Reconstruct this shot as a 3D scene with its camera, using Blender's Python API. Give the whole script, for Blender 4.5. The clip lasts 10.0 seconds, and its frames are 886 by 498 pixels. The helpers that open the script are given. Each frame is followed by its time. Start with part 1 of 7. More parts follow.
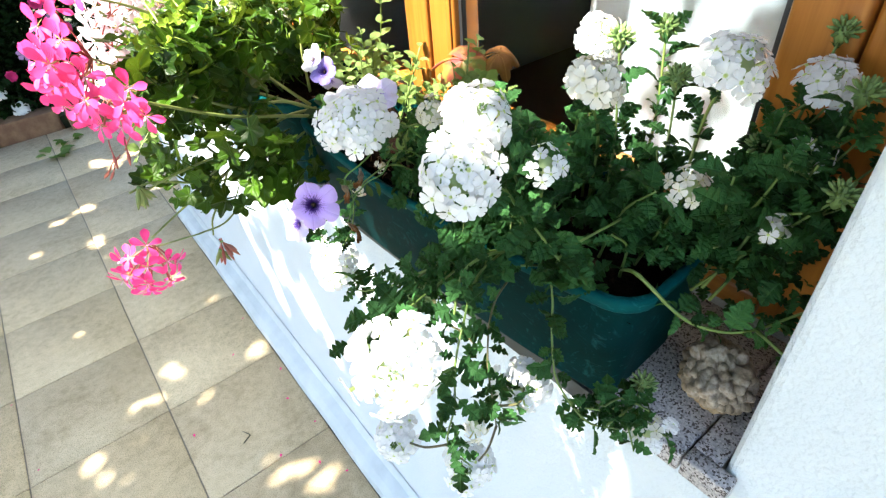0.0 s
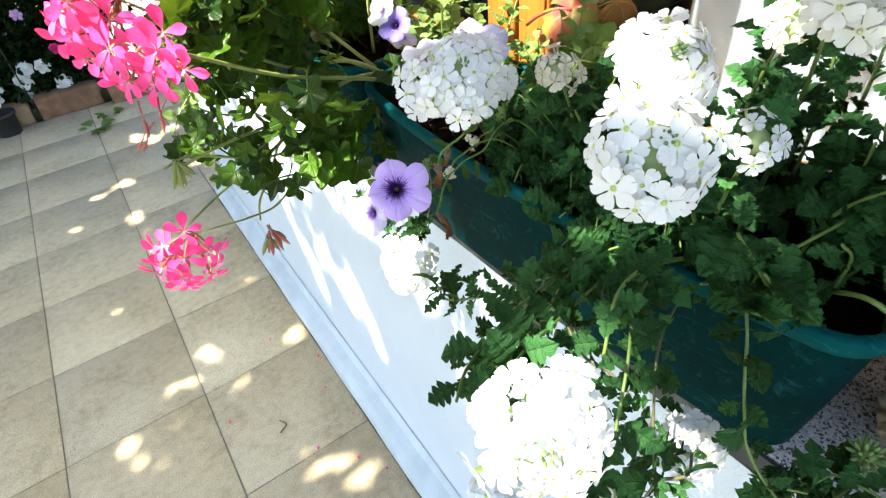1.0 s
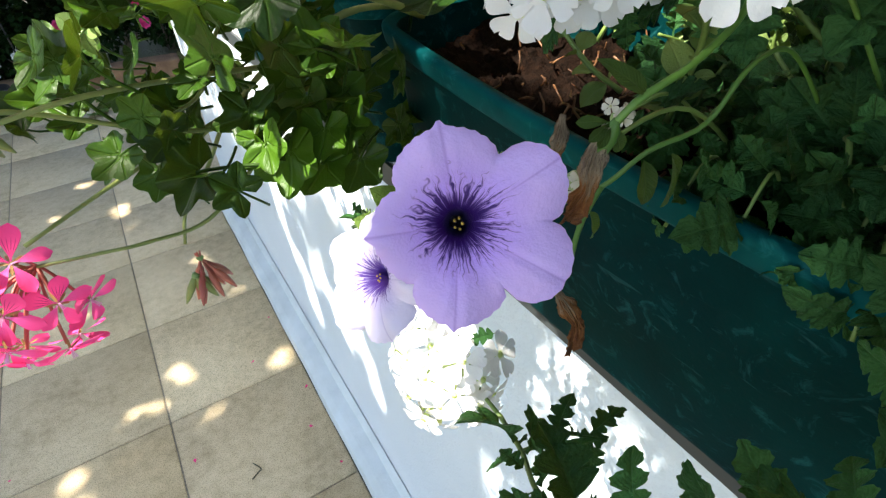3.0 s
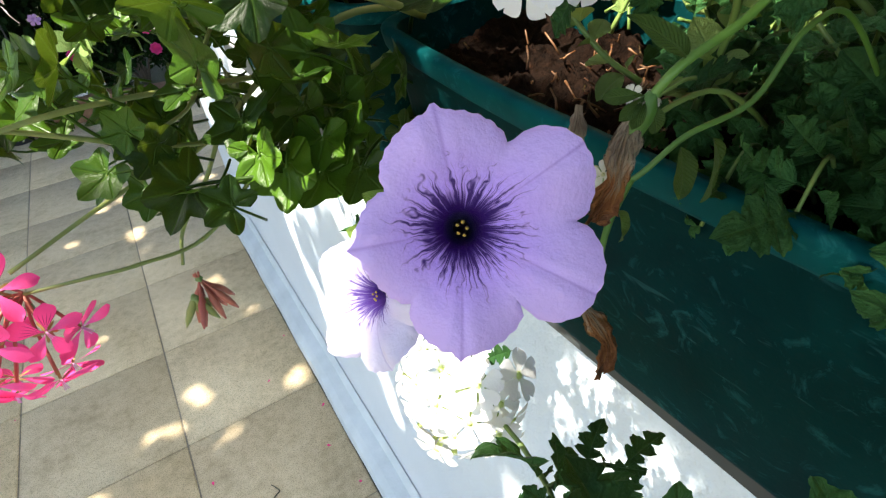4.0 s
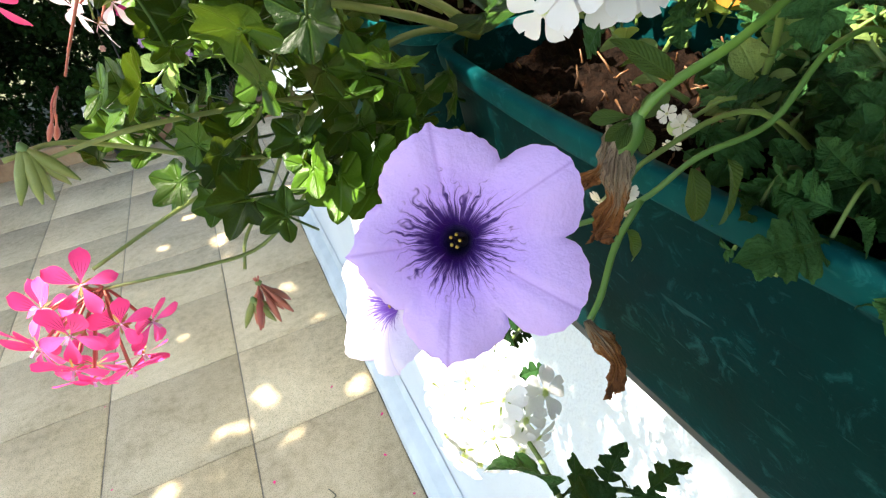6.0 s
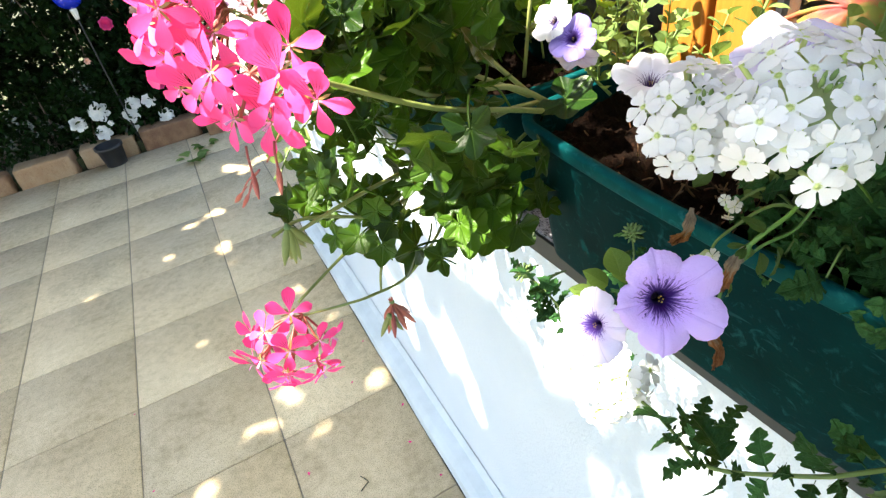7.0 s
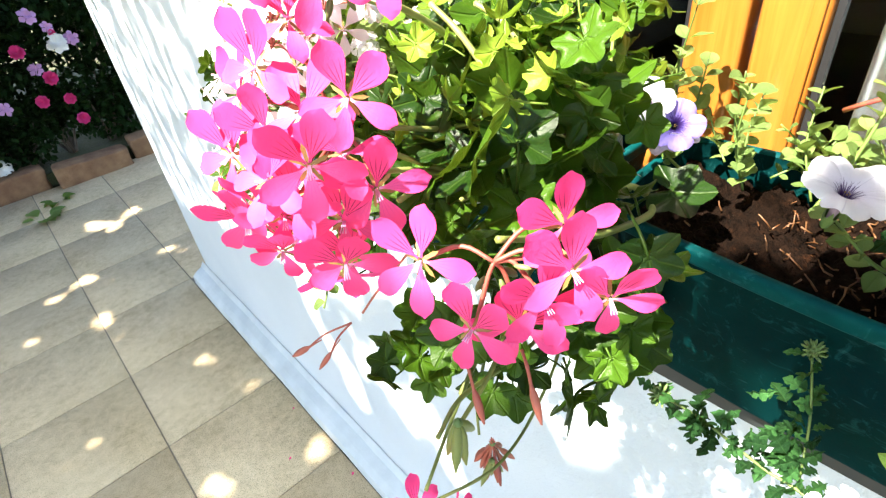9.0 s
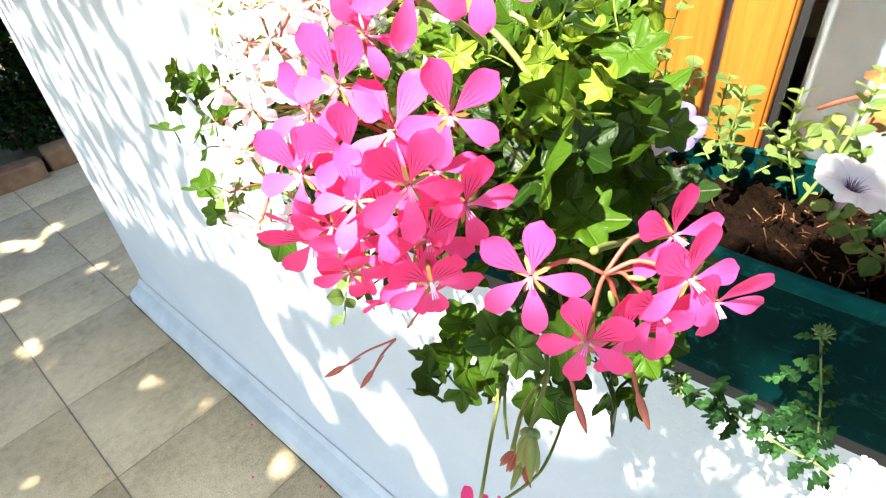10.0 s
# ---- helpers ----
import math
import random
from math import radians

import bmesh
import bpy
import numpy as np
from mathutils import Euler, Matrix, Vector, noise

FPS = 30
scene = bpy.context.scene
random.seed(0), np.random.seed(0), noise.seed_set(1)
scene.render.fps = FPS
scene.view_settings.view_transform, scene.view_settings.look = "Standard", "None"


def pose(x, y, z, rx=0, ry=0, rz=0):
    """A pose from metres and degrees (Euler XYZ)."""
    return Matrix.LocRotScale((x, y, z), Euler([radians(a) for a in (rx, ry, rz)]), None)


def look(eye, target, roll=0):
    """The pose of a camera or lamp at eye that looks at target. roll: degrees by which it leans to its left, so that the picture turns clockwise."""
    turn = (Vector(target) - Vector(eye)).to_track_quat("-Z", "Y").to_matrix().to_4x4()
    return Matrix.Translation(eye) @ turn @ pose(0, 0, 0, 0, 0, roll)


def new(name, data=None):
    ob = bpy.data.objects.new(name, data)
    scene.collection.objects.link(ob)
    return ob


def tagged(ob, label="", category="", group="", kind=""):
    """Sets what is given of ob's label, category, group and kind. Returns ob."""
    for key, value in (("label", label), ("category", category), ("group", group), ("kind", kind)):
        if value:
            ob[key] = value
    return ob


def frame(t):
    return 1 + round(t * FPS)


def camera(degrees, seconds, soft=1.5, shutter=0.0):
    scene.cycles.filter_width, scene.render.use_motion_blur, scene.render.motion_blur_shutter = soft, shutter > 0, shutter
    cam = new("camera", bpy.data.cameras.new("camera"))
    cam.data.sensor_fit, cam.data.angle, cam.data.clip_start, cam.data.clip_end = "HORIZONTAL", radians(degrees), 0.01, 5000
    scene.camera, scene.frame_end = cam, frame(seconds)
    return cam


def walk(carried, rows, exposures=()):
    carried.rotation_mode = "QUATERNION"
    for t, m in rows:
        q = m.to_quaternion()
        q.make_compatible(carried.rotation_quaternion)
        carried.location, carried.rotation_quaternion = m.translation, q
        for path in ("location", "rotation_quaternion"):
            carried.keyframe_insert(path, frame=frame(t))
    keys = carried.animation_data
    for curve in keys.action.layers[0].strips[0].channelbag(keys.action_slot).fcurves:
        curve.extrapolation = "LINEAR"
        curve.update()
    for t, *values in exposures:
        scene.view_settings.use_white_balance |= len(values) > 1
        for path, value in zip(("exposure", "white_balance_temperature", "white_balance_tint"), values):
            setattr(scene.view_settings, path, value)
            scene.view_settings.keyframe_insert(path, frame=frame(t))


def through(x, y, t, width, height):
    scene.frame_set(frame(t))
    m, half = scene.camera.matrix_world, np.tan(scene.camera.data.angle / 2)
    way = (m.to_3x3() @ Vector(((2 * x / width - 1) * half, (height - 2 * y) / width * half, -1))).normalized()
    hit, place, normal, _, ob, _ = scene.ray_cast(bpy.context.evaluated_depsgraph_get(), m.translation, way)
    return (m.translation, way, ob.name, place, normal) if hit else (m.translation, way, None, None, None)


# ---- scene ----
cam = camera(79.2, 10.0, 1.3)
METRES, EYE, TILT, LEAN, TURN = 1.3, 1.35, -31.0, 0.0, -42.0
PATH = [
    (0, (-0.285, -1.776, 1.777), (0.611, -0.494, 0.531), -5.3),
    (0.5, (-0.3, -1.712, 1.753), (0.571, -0.441, 0.478), -5.1),
    (1, (-0.276, -1.633, 1.707), (0.503, -0.316, 0.418), -6.4),
    (1.5, (-0.238, -1.54, 1.629), (0.492, -0.2, 0.336), -6.9),
    (2, (-0.213, -1.471, 1.584), (0.516, -0.126, 0.296), -5.6),
    (2.5, (-0.19, -1.42, 1.56), (0.586, -0.082, 0.292), -2.2),
    (4, (-0.163, -1.377, 1.53), (0.585, 0.024, 0.314), -6.0),
    (4.5, (-0.158, -1.373, 1.522), (0.52, 0.078, 0.324), -7.1),
    (5, (-0.145, -1.372, 1.516), (0.443, 0.135, 0.341), -8.4),
    (5.2, (-0.142, -1.377, 1.518), (0.457, 0.142, 0.363), -7.8),
    (6.3, (-0.166, -1.405, 1.55), (0.366, 0.148, 0.408), -9.2),
    (6.5, (-0.193, -1.421, 1.579), (0.336, 0.094, 0.385), -9.3),
    (7, (-0.274, -1.43, 1.649), (0.326, 0.069, 0.47), -10.3),
    (7.5, (-0.334, -1.393, 1.682), (0.461, 0.038, 0.533), -7.6),
    (8, (-0.339, -1.311, 1.684), (0.519, 0.058, 0.506), -6.7),
    (8.5, (-0.335, -1.237, 1.683), (0.523, 0.149, 0.523), -8.6),
    (9, (-0.356, -1.22, 1.693), (0.634, 0.062, 0.519), -7.4),
    (9.5, (-0.383, -1.194, 1.701), (0.694, -0.009, 0.503), -7.2),
    (10, (-0.399, -1.168, 1.704), (0.75, -0.05, 0.509), -5.6),
]
walk(cam, [(t, look(eye, target, roll)) for t, eye, target, roll in PATH], exposures=[(0, 2.56, 6500, 10), (1.5, 2.28, 6500, 10), (2.5, 2.04, 6500, 10), (4.5, 2.16, 6750, 10), (6.5, 2.64, 6850, 10), (7.5, 2.48, 6750, 10), (8.7, 2.54, 6750, 10), (10, 2.24, 6750, 10)])

# ---- light ----
SUN_ELEVATION, SUN_TURN = 57.0, 8.0
to_sun = Vector((-math.cos(radians(SUN_ELEVATION)) * math.cos(radians(SUN_TURN)),
                 math.cos(radians(SUN_ELEVATION)) * math.sin(radians(SUN_TURN)),
                 math.sin(radians(SUN_ELEVATION))))
world = bpy.data.worlds.new("sky")
scene.world = world
world.use_nodes = True
sky = world.node_tree.nodes.new("ShaderNodeTexSky")
sky.sky_type, sky.sun_disc = "NISHITA", False
sky.sun_elevation = radians(SUN_ELEVATION)
sky.sun_rotation = math.atan2(to_sun.x, to_sun.y)
world.node_tree.links.new(sky.outputs[0], world.node_tree.nodes["Background"].inputs[0])
world.node_tree.nodes["Background"].inputs[1].default_value = 0.13
sun = new("sun", bpy.data.lights.new("sun", "SUN"))
sun.data.energy, sun.data.angle, sun.data.color = 5.0, radians(0.7), (1.0, 0.94, 0.82)
sun.matrix_world = look(to_sun * 20, (0, 0, 0))


# ---- materials ----
class Nodes:
    """A small wrapper that makes node materials short to write."""

    def __init__(self, name):
        self.mat = bpy.data.materials.new(name)
        self.mat.use_nodes = True
        self.tree = self.mat.node_tree
        self.bsdf = self.tree.nodes["Principled BSDF"]
        self.out = self.tree.nodes["Material Output"]

    def node(self, kind, links=(), operation=None):
        n = self.tree.nodes.new(kind)
        if operation:
            n.operation = operation
        for slot, source in links:
            self.put(n.inputs[slot], source)
        return n

    def put(self, socket, source):
        if hasattr(source, "is_linked"):
            self.tree.links.new(source, socket)
        elif hasattr(source, "outputs"):
            self.tree.links.new(source.outputs[0], socket)
        else:
            socket.default_value = source

    def math(self, op, a, b=0.0, c=0.0):
        return self.node("ShaderNodeMath", ((0, a), (1, b), (2, c)), operation=op).outputs[0]

    def coords(self, kind="Object"):
        return self.node("ShaderNodeTexCoord").outputs[kind]

    def noise(self, scale, detail=4.0, vector=None, rough=0.55, distort=0.0):
        n = self.node("ShaderNodeTexNoise", (("Scale", scale), ("Detail", detail), ("Roughness", rough), ("Distortion", distort)))
        self.put(n.inputs["Vector"], vector if vector is not None else self.coords())
        return n.outputs["Fac"]

    def ramp(self, fac, *stops):
        n = self.node("ShaderNodeValToRGB")
        els = n.color_ramp.elements
        while len(els) < len(stops):
            els.new(0.5)
        for el, (pos, colour) in zip(els, stops):
            el.position = pos
            el.color = (*colour, 1.0) if len(colour) == 3 else colour
        self.put(n.inputs[0], fac)
        return n.outputs[0]

    def mix(self, fac, a, b, blend="MIX"):
        n = self.node("ShaderNodeMix")
        n.data_type, n.blend_type = "RGBA", blend
        self.put(n.inputs[0], fac)
        self.put(n.inputs[6], (*a, 1.0) if isinstance(a, tuple) and len(a) == 3 else a)
        self.put(n.inputs[7], (*b, 1.0) if isinstance(b, tuple) and len(b) == 3 else b)
        return n.outputs[2]

    def random(self):
        return self.node("ShaderNodeObjectInfo").outputs["Random"]

    def bump(self, height, strength=0.3, distance=0.01):
        n = self.node("ShaderNodeBump", (("Height", height), ("Strength", strength), ("Distance", distance)))
        self.put(self.bsdf.inputs["Normal"], n)
        return n

    def base(self, colour, rough=0.6, **more):
        self.put(self.bsdf.inputs["Base Color"], (*colour, 1.0) if isinstance(colour, tuple) and len(colour) == 3 else colour)
        self.put(self.bsdf.inputs["Roughness"], rough)
        for key, value in more.items():
            self.put(self.bsdf.inputs[key.replace("_", " ")], value)
        return self.mat

    def glow_through(self, colour, amount):
        """Light that passes a thin leaf or petal."""
        t = self.node("ShaderNodeBsdfTranslucent")
        self.put(t.inputs[0], (*colour, 1.0) if isinstance(colour, tuple) else colour)
        m = self.node("ShaderNodeMixShader", ((0, amount), (1, self.bsdf), (2, t)))
        self.put(self.out.inputs[0], m)


def plaster_material():
    m = Nodes("white_plaster")
    c = m.coords()
    fine, mid, large = m.noise(240, 2, c), m.noise(75, 2, c), m.noise(2.2, 3, c)
    col = m.ramp(large, (0.3, (0.53, 0.60, 0.66)), (0.75, (0.61, 0.67, 0.72)))
    m.bump(m.math("ADD", m.math("MULTIPLY", fine, 0.6), mid), 0.40, 0.008)
    return m.base(col, 0.85)


def plinth_material():
    m = Nodes("grey_plinth_paint")
    c = m.coords()
    col = m.ramp(m.noise(9, 5, c), (0.3, (0.48, 0.53, 0.54)), (0.7, (0.60, 0.65, 0.66)))
    m.bump(m.noise(120, 4, c), 0.25, 0.004)
    return m.base(col, 0.8)


def paving_material():
    m = Nodes("concrete_paving")
    geo = m.node("ShaderNodeNewGeometry").outputs["Position"]
    big, mid, fine = m.noise(3.2, 6, geo, 0.65), m.noise(30, 5, geo), m.noise(260, 4, geo, 0.7)
    col = m.ramp(m.math("ADD", m.math("MULTIPLY", big, 0.6), m.math("MULTIPLY", mid, 0.4)),
                 (0.30, (0.41, 0.315, 0.185)), (0.50, (0.64, 0.510, 0.325)), (0.72, (0.78, 0.645, 0.435)))
    tone = m.ramp(m.random(), (0.0, (0.86, 0.86, 0.86)), (1.0, (1.06, 1.05, 1.02)))
    col = m.mix(1.0, col, tone, "MULTIPLY")
    speck = m.ramp(fine, (0.34, (0.36, 0.34, 0.31)), (0.50, (1, 1, 1)), (0.72, (1.12, 1.11, 1.08)))
    col = m.mix(0.7, col, speck, "MULTIPLY")
    m.bump(m.math("ADD", fine, mid), 0.6, 0.004)
    return m.base(col, 0.88)


def joint_material():
    m = Nodes("sandy_joint")
    return m.base(m.ramp(m.noise(180, 4), (0.3, (0.20, 0.17, 0.13)), (0.7, (0.36, 0.31, 0.235))), 0.95)


def soil_ground_material():
    m = Nodes("garden_soil_ground")
    col = m.ramp(m.noise(3, 6), (0.3, (0.05, 0.04, 0.025)), (0.55, (0.07, 0.08, 0.03)), (0.75, (0.10, 0.09, 0.05)))
    m.bump(m.noise(40, 5), 0.6, 0.03)
    return m.base(col, 0.95)


def granite_material():
    m = Nodes("speckled_granite")
    c = m.coords()
    v = m.node("ShaderNodeTexVoronoi", (("Vector", c), ("Scale", 520.0)))
    cells = m.node("ShaderNodeSeparateColor", ((0, v.outputs["Color"]),)).outputs[0]
    col = m.ramp(m.math("ADD", m.math("MULTIPLY", cells, 0.75), m.math("MULTIPLY", m.noise(70, 4, c), 0.25)),
                 (0.26, (0.012, 0.012, 0.016)), (0.30, (0.24, 0.24, 0.26)), (0.5, (0.36, 0.36, 0.38)), (0.85, (0.52, 0.50, 0.50)))
    col = m.mix(m.math("MULTIPLY", m.noise(14, 3, c), 0.28), col, (0.30, 0.22, 0.18))
    return m.base(col, 0.35)


def planter_material(name, lift, wear):
    """Teal plastic: blotches, chalky scuffs and long scratches."""
    m = Nodes(name)
    c = m.coords()
    scuff = m.ramp(m.noise(38, 6, c, 0.7, 2.2), (0.56, (0, 0, 0)), (0.78, (1, 1, 1)))
    long = m.node("ShaderNodeMapping", (("Vector", c), ("Rotation", (0.6, 0.0, 0.0)), ("Scale", (1.0, 0.22, 1.0))))
    scratch = m.ramp(m.noise(150, 3, long.outputs[0], 0.6, 0.6), (0.64, (0, 0, 0)), (0.72, (1, 1, 1)))
    blot = m.noise(16, 4, c, 0.6, 0.8)
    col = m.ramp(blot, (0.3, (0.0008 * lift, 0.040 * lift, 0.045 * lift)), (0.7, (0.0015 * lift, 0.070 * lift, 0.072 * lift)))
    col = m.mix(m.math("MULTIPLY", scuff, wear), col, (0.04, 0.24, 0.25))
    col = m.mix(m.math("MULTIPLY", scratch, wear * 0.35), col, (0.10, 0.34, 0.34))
    m.bump(m.math("ADD", m.noise(300, 2, c), scratch), 0.10, 0.001)
    return m.base(col, m.math("MULTIPLY_ADD", blot, 0.25, 0.40), Specular_IOR_Level=0.03)


def wood_material(name, light, dark, along="Z"):
    m = Nodes(name)
    c = m.coords()
    stretch = {"Z": (1.0, 1.0, 0.05), "Y": (1.0, 0.05, 1.0)}[along]
    mp = m.node("ShaderNodeMapping", (("Vector", c), ("Scale", stretch)))
    g = m.noise(95, 5, mp.outputs[0], 0.6, 0.4)
    wide = m.noise(22, 3, mp.outputs[0])
    col = m.ramp(m.math("ADD", m.math("MULTIPLY", g, 0.6), m.math("MULTIPLY", wide, 0.4)), (0.35, dark), (0.65, light))
    m.bump(g, 0.12, 0.001)
    return m.base(col, 0.28, Coat_Weight=0.4, Coat_Roughness=0.15)


def plain_material(name, colour, rough=0.5, **more):
    m = Nodes(name)
    n = m.noise(35, 4)
    dim = tuple(v * 0.82 for v in colour)
    return m.base(m.mix(n, dim, colour), rough, **more)


def glass_material():
    m = Nodes("window_glass")
    return m.base((0.92, 0.96, 0.95), 0.0, Transmission_Weight=1.0, IOR=1.2)


def leaf_material(name, young, old, rough, through, vein=0.5, vein_col=(0.20, 0.30, 0.08), kind="palm", relief=0.4, lobes=5, gloss=0.2):
    """Leaf green with veins that follow the leaf's own layout: u across (or round), v along (or outwards)."""
    m = Nodes(name)
    uv = m.node("ShaderNodeSeparateXYZ", ((0, m.coords("UV")),))
    u, v = uv.outputs[0], uv.outputs[1]
    rnd = m.random()
    tone = m.math("ADD", m.math("MULTIPLY", rnd, 0.7), m.math("MULTIPLY", m.noise(45, 4), 0.4))
    col = m.ramp(tone, (0.15, old), (0.85, young))
    if kind == "palm":
        ph = m.math("FRACT", m.math("MULTIPLY", u, float(lobes)))
        d = m.math("MULTIPLY", m.math("ABSOLUTE", m.math("SUBTRACT", ph, 0.5)), v)
        main = m.math("SUBTRACT", 1.0, m.math("MULTIPLY", d, 22.0))
        side = m.math("SINE", m.math("ADD", m.math("MULTIPLY", v, 22.0), m.math("MULTIPLY", d, -40.0)))
    else:
        d = m.math("ABSOLUTE", m.math("SUBTRACT", u, 0.5))
        main = m.math("SUBTRACT", 1.0, m.math("MULTIPLY", d, 18.0))
        side = m.math("SINE", m.math("SUBTRACT", m.math("MULTIPLY", v, 40.0), m.math("MULTIPLY", d, 22.0)))
    main = m.node("ShaderNodeClamp", ((0, main),)).outputs[0]
    thin = m.node("ShaderNodeMapRange", ((0, side), (1, 0.90), (2, 1.0), (3, 0.0), (4, 0.6))).outputs[0]
    veins = m.math("MULTIPLY", m.math("MAXIMUM", main, m.math("MULTIPLY", thin, 0.35 if kind == "palm" else 1.0)), vein)
    col = m.mix(veins, col, vein_col)
    height = m.math("ADD", m.math("MULTIPLY", m.math("ABSOLUTE", side), relief * (0.06 if kind == "palm" else 1.0)), m.math("MULTIPLY", main, -0.6))
    m.bump(m.math("ADD", height, m.math("MULTIPLY", m.noise(16, 4), 0.35 if kind == "palm" else 1.0)), 0.7, 0.0020)
    m.base(col, rough, Specular_IOR_Level=gloss)
    bright = m.mix(0.42, col, (0.30, 0.42, 0.03))
    m.glow_through(bright, through)
    return m.mat


def stem_material(name, a, b):
    m = Nodes(name)
    mat = m.base(m.ramp(m.math("ADD", m.math("MULTIPLY", m.noise(60, 4), 0.7), m.math("MULTIPLY", m.random(), 0.35)), (0.3, a), (0.75, b)), 0.5)
    m.bump(m.noise(500, 2), 0.15, 0.0008)
    return mat


def petal_material(name, inner, middle, outer, veins=None, vein_amount=0.0, through=0.3, spread=9.0):
    """Petal colour from the base (v = 0) to the tip (v = 1), with fine streaks that run out from the base."""
    m = Nodes(name)
    uv = m.node("ShaderNodeSeparateXYZ", ((0, m.coords("UV")),))
    u, v = uv.outputs[0], uv.outputs[1]
    col = m.ramp(m.math("ADD", v, m.math("MULTIPLY", m.math("SUBTRACT", m.noise(90, 3), 0.5), 0.16)), (0.02, inner), (0.14, middle), (0.70, outer))
    shade = m.ramp(m.random(), (0.0, (0.92, 0.92, 0.94)), (1.0, (1.03, 1.03, 1.03)))
    col = m.mix(1.0, col, shade, "MULTIPLY")
    if veins:
        line = m.math("SINE", m.math("MULTIPLY_ADD", u, spread * 6.2832, 0.8))
        line = m.node("ShaderNodeMapRange", ((0, line), (1, 0.66), (2, 0.95), (3, 0.0), (4, 1.0))).outputs[0]
        fade = m.node("ShaderNodeMapRange", ((0, v), (1, 0.34), (2, 0.64), (3, 1.0), (4, 0.0))).outputs[0]
        col = m.mix(m.math("MULTIPLY", m.math("MULTIPLY", line, fade), vein_amount), col, veins)
    m.bump(m.noise(14, 3), 0.25, 0.0012)
    m.base(col, 0.55, Specular_IOR_Level=0.25)
    m.glow_through(col, through)
    return m.mat


def petunia_material(name, rim, mid, throat, reach=0.52):
    """Trumpet flower: dark throat that breaks up into branching veins towards the rim (v = distance from the middle)."""
    m = Nodes(name)
    uv = m.node("ShaderNodeSeparateXYZ", ((0, m.coords("UV")),))
    u, v = uv.outputs[0], uv.outputs[1]
    ang = m.math("MULTIPLY", u, 6.28318)
    ring = m.node("ShaderNodeCombineXYZ", ((0, m.math("MULTIPLY", m.math("COSINE", ang), 3.0)), (1, m.math("MULTIPLY", m.math("SINE", ang), 3.0)), (2, m.math("MULTIPLY", v, 4.5))))
    sway = m.math("MULTIPLY", m.math("SUBTRACT", m.noise(1.8, 1, ring.outputs[0]), 0.5), 1.9)
    per = m.node("ShaderNodeCombineXYZ", ((0, m.math("MULTIPLY", m.math("COSINE", ang), 8.0)), (1, m.math("MULTIPLY", m.math("SINE", ang), 8.0)), (2, 0.0)))
    reachy = m.math("MULTIPLY", m.math("SUBTRACT", m.noise(1.0, 2, per.outputs[0]), 0.5), 1.0)
    veins = []
    for lines, first, last, width in ((33.0, 0.12, reach * 1.15, 0.80), (71.0, 0.12, reach * 0.98, 0.80), (120.0, 0.10, reach * 0.74, 0.90)):
        ph = m.math("FRACT", m.math("ADD", m.math("MULTIPLY", u, lines), sway))
        line = m.math("SUBTRACT", 1.0, m.math("MULTIPLY", m.math("ABSOLUTE", m.math("SUBTRACT", ph, 0.5)), 2.0))
        span = m.node("ShaderNodeMapRange", ((0, m.math("SUBTRACT", v, m.math("MULTIPLY", reachy, 0.7))), (1, first), (2, last), (3, width), (4, 0.0))).outputs[0]
        veins.append(m.node("ShaderNodeClamp", ((0, m.math("MULTIPLY", m.math("SUBTRACT", line, m.math("SUBTRACT", 1.0, span)), 2.8)),)).outputs[0])
    vein = m.math("MAXIMUM", m.math("MAXIMUM", veins[0], veins[1]), veins[2])
    ring2 = m.node("ShaderNodeCombineXYZ", ((0, m.math("MULTIPLY", m.math("COSINE", ang), 4.0)), (1, m.math("MULTIPLY", m.math("SINE", ang), 4.0)), (2, v)))
    ragged = m.math("MULTIPLY", m.math("SUBTRACT", m.noise(1.6, 3, ring2.outputs[0]), 0.5), 0.34)
    vv = m.math("SUBTRACT", v, ragged)
    fade = m.node("ShaderNodeMapRange", ((0, vv), (1, reach * 0.62), (2, reach * 1.25), (3, 1.0), (4, 0.0))).outputs[0]
    core = m.node("ShaderNodeMapRange", ((0, vv), (1, reach * 0.34), (2, reach * 0.62), (3, 1.0), (4, 0.0))).outputs[0]
    body = m.ramp(m.math("ADD", v, m.math("MULTIPLY", m.math("SUBTRACT", m.noise(70, 3), 0.5), 0.25)), (0.3, mid), (0.75, rim))
    lobe = m.math("ABSOLUTE", m.math("SUBTRACT", m.math("FRACT", m.math("MULTIPLY", u, 5.0)), 0.5))
    midrib = m.node("ShaderNodeMapRange", ((0, lobe), (1, 0.0), (2, 0.02), (3, 0.6), (4, 0.0))).outputs[0]
    body = m.mix(midrib, body, tuple(0.7 * a + 0.3 * b for a, b in zip(mid, throat)))
    col = m.mix(m.math("MULTIPLY", m.math("MULTIPLY", vein, 0.92), 1.0), body, throat)
    col = m.mix(core, col, throat)
    deep = m.node("ShaderNodeMapRange", ((0, v), (1, 0.04), (2, 0.16), (3, 1.0), (4, 0.0))).outputs[0]
    col = m.mix(deep, col, (0.012, 0.008, 0.05))
    m.bump(m.math("ADD", m.noise(38, 3), m.math("MULTIPLY", m.noise(7, 3), 3.5)), 0.22, 0.0016)
    m.base(col, 0.6, Specular_IOR_Level=0.2, Sheen_Weight=0.03)
    m.glow_through(col, 0.25)
    return m.mat


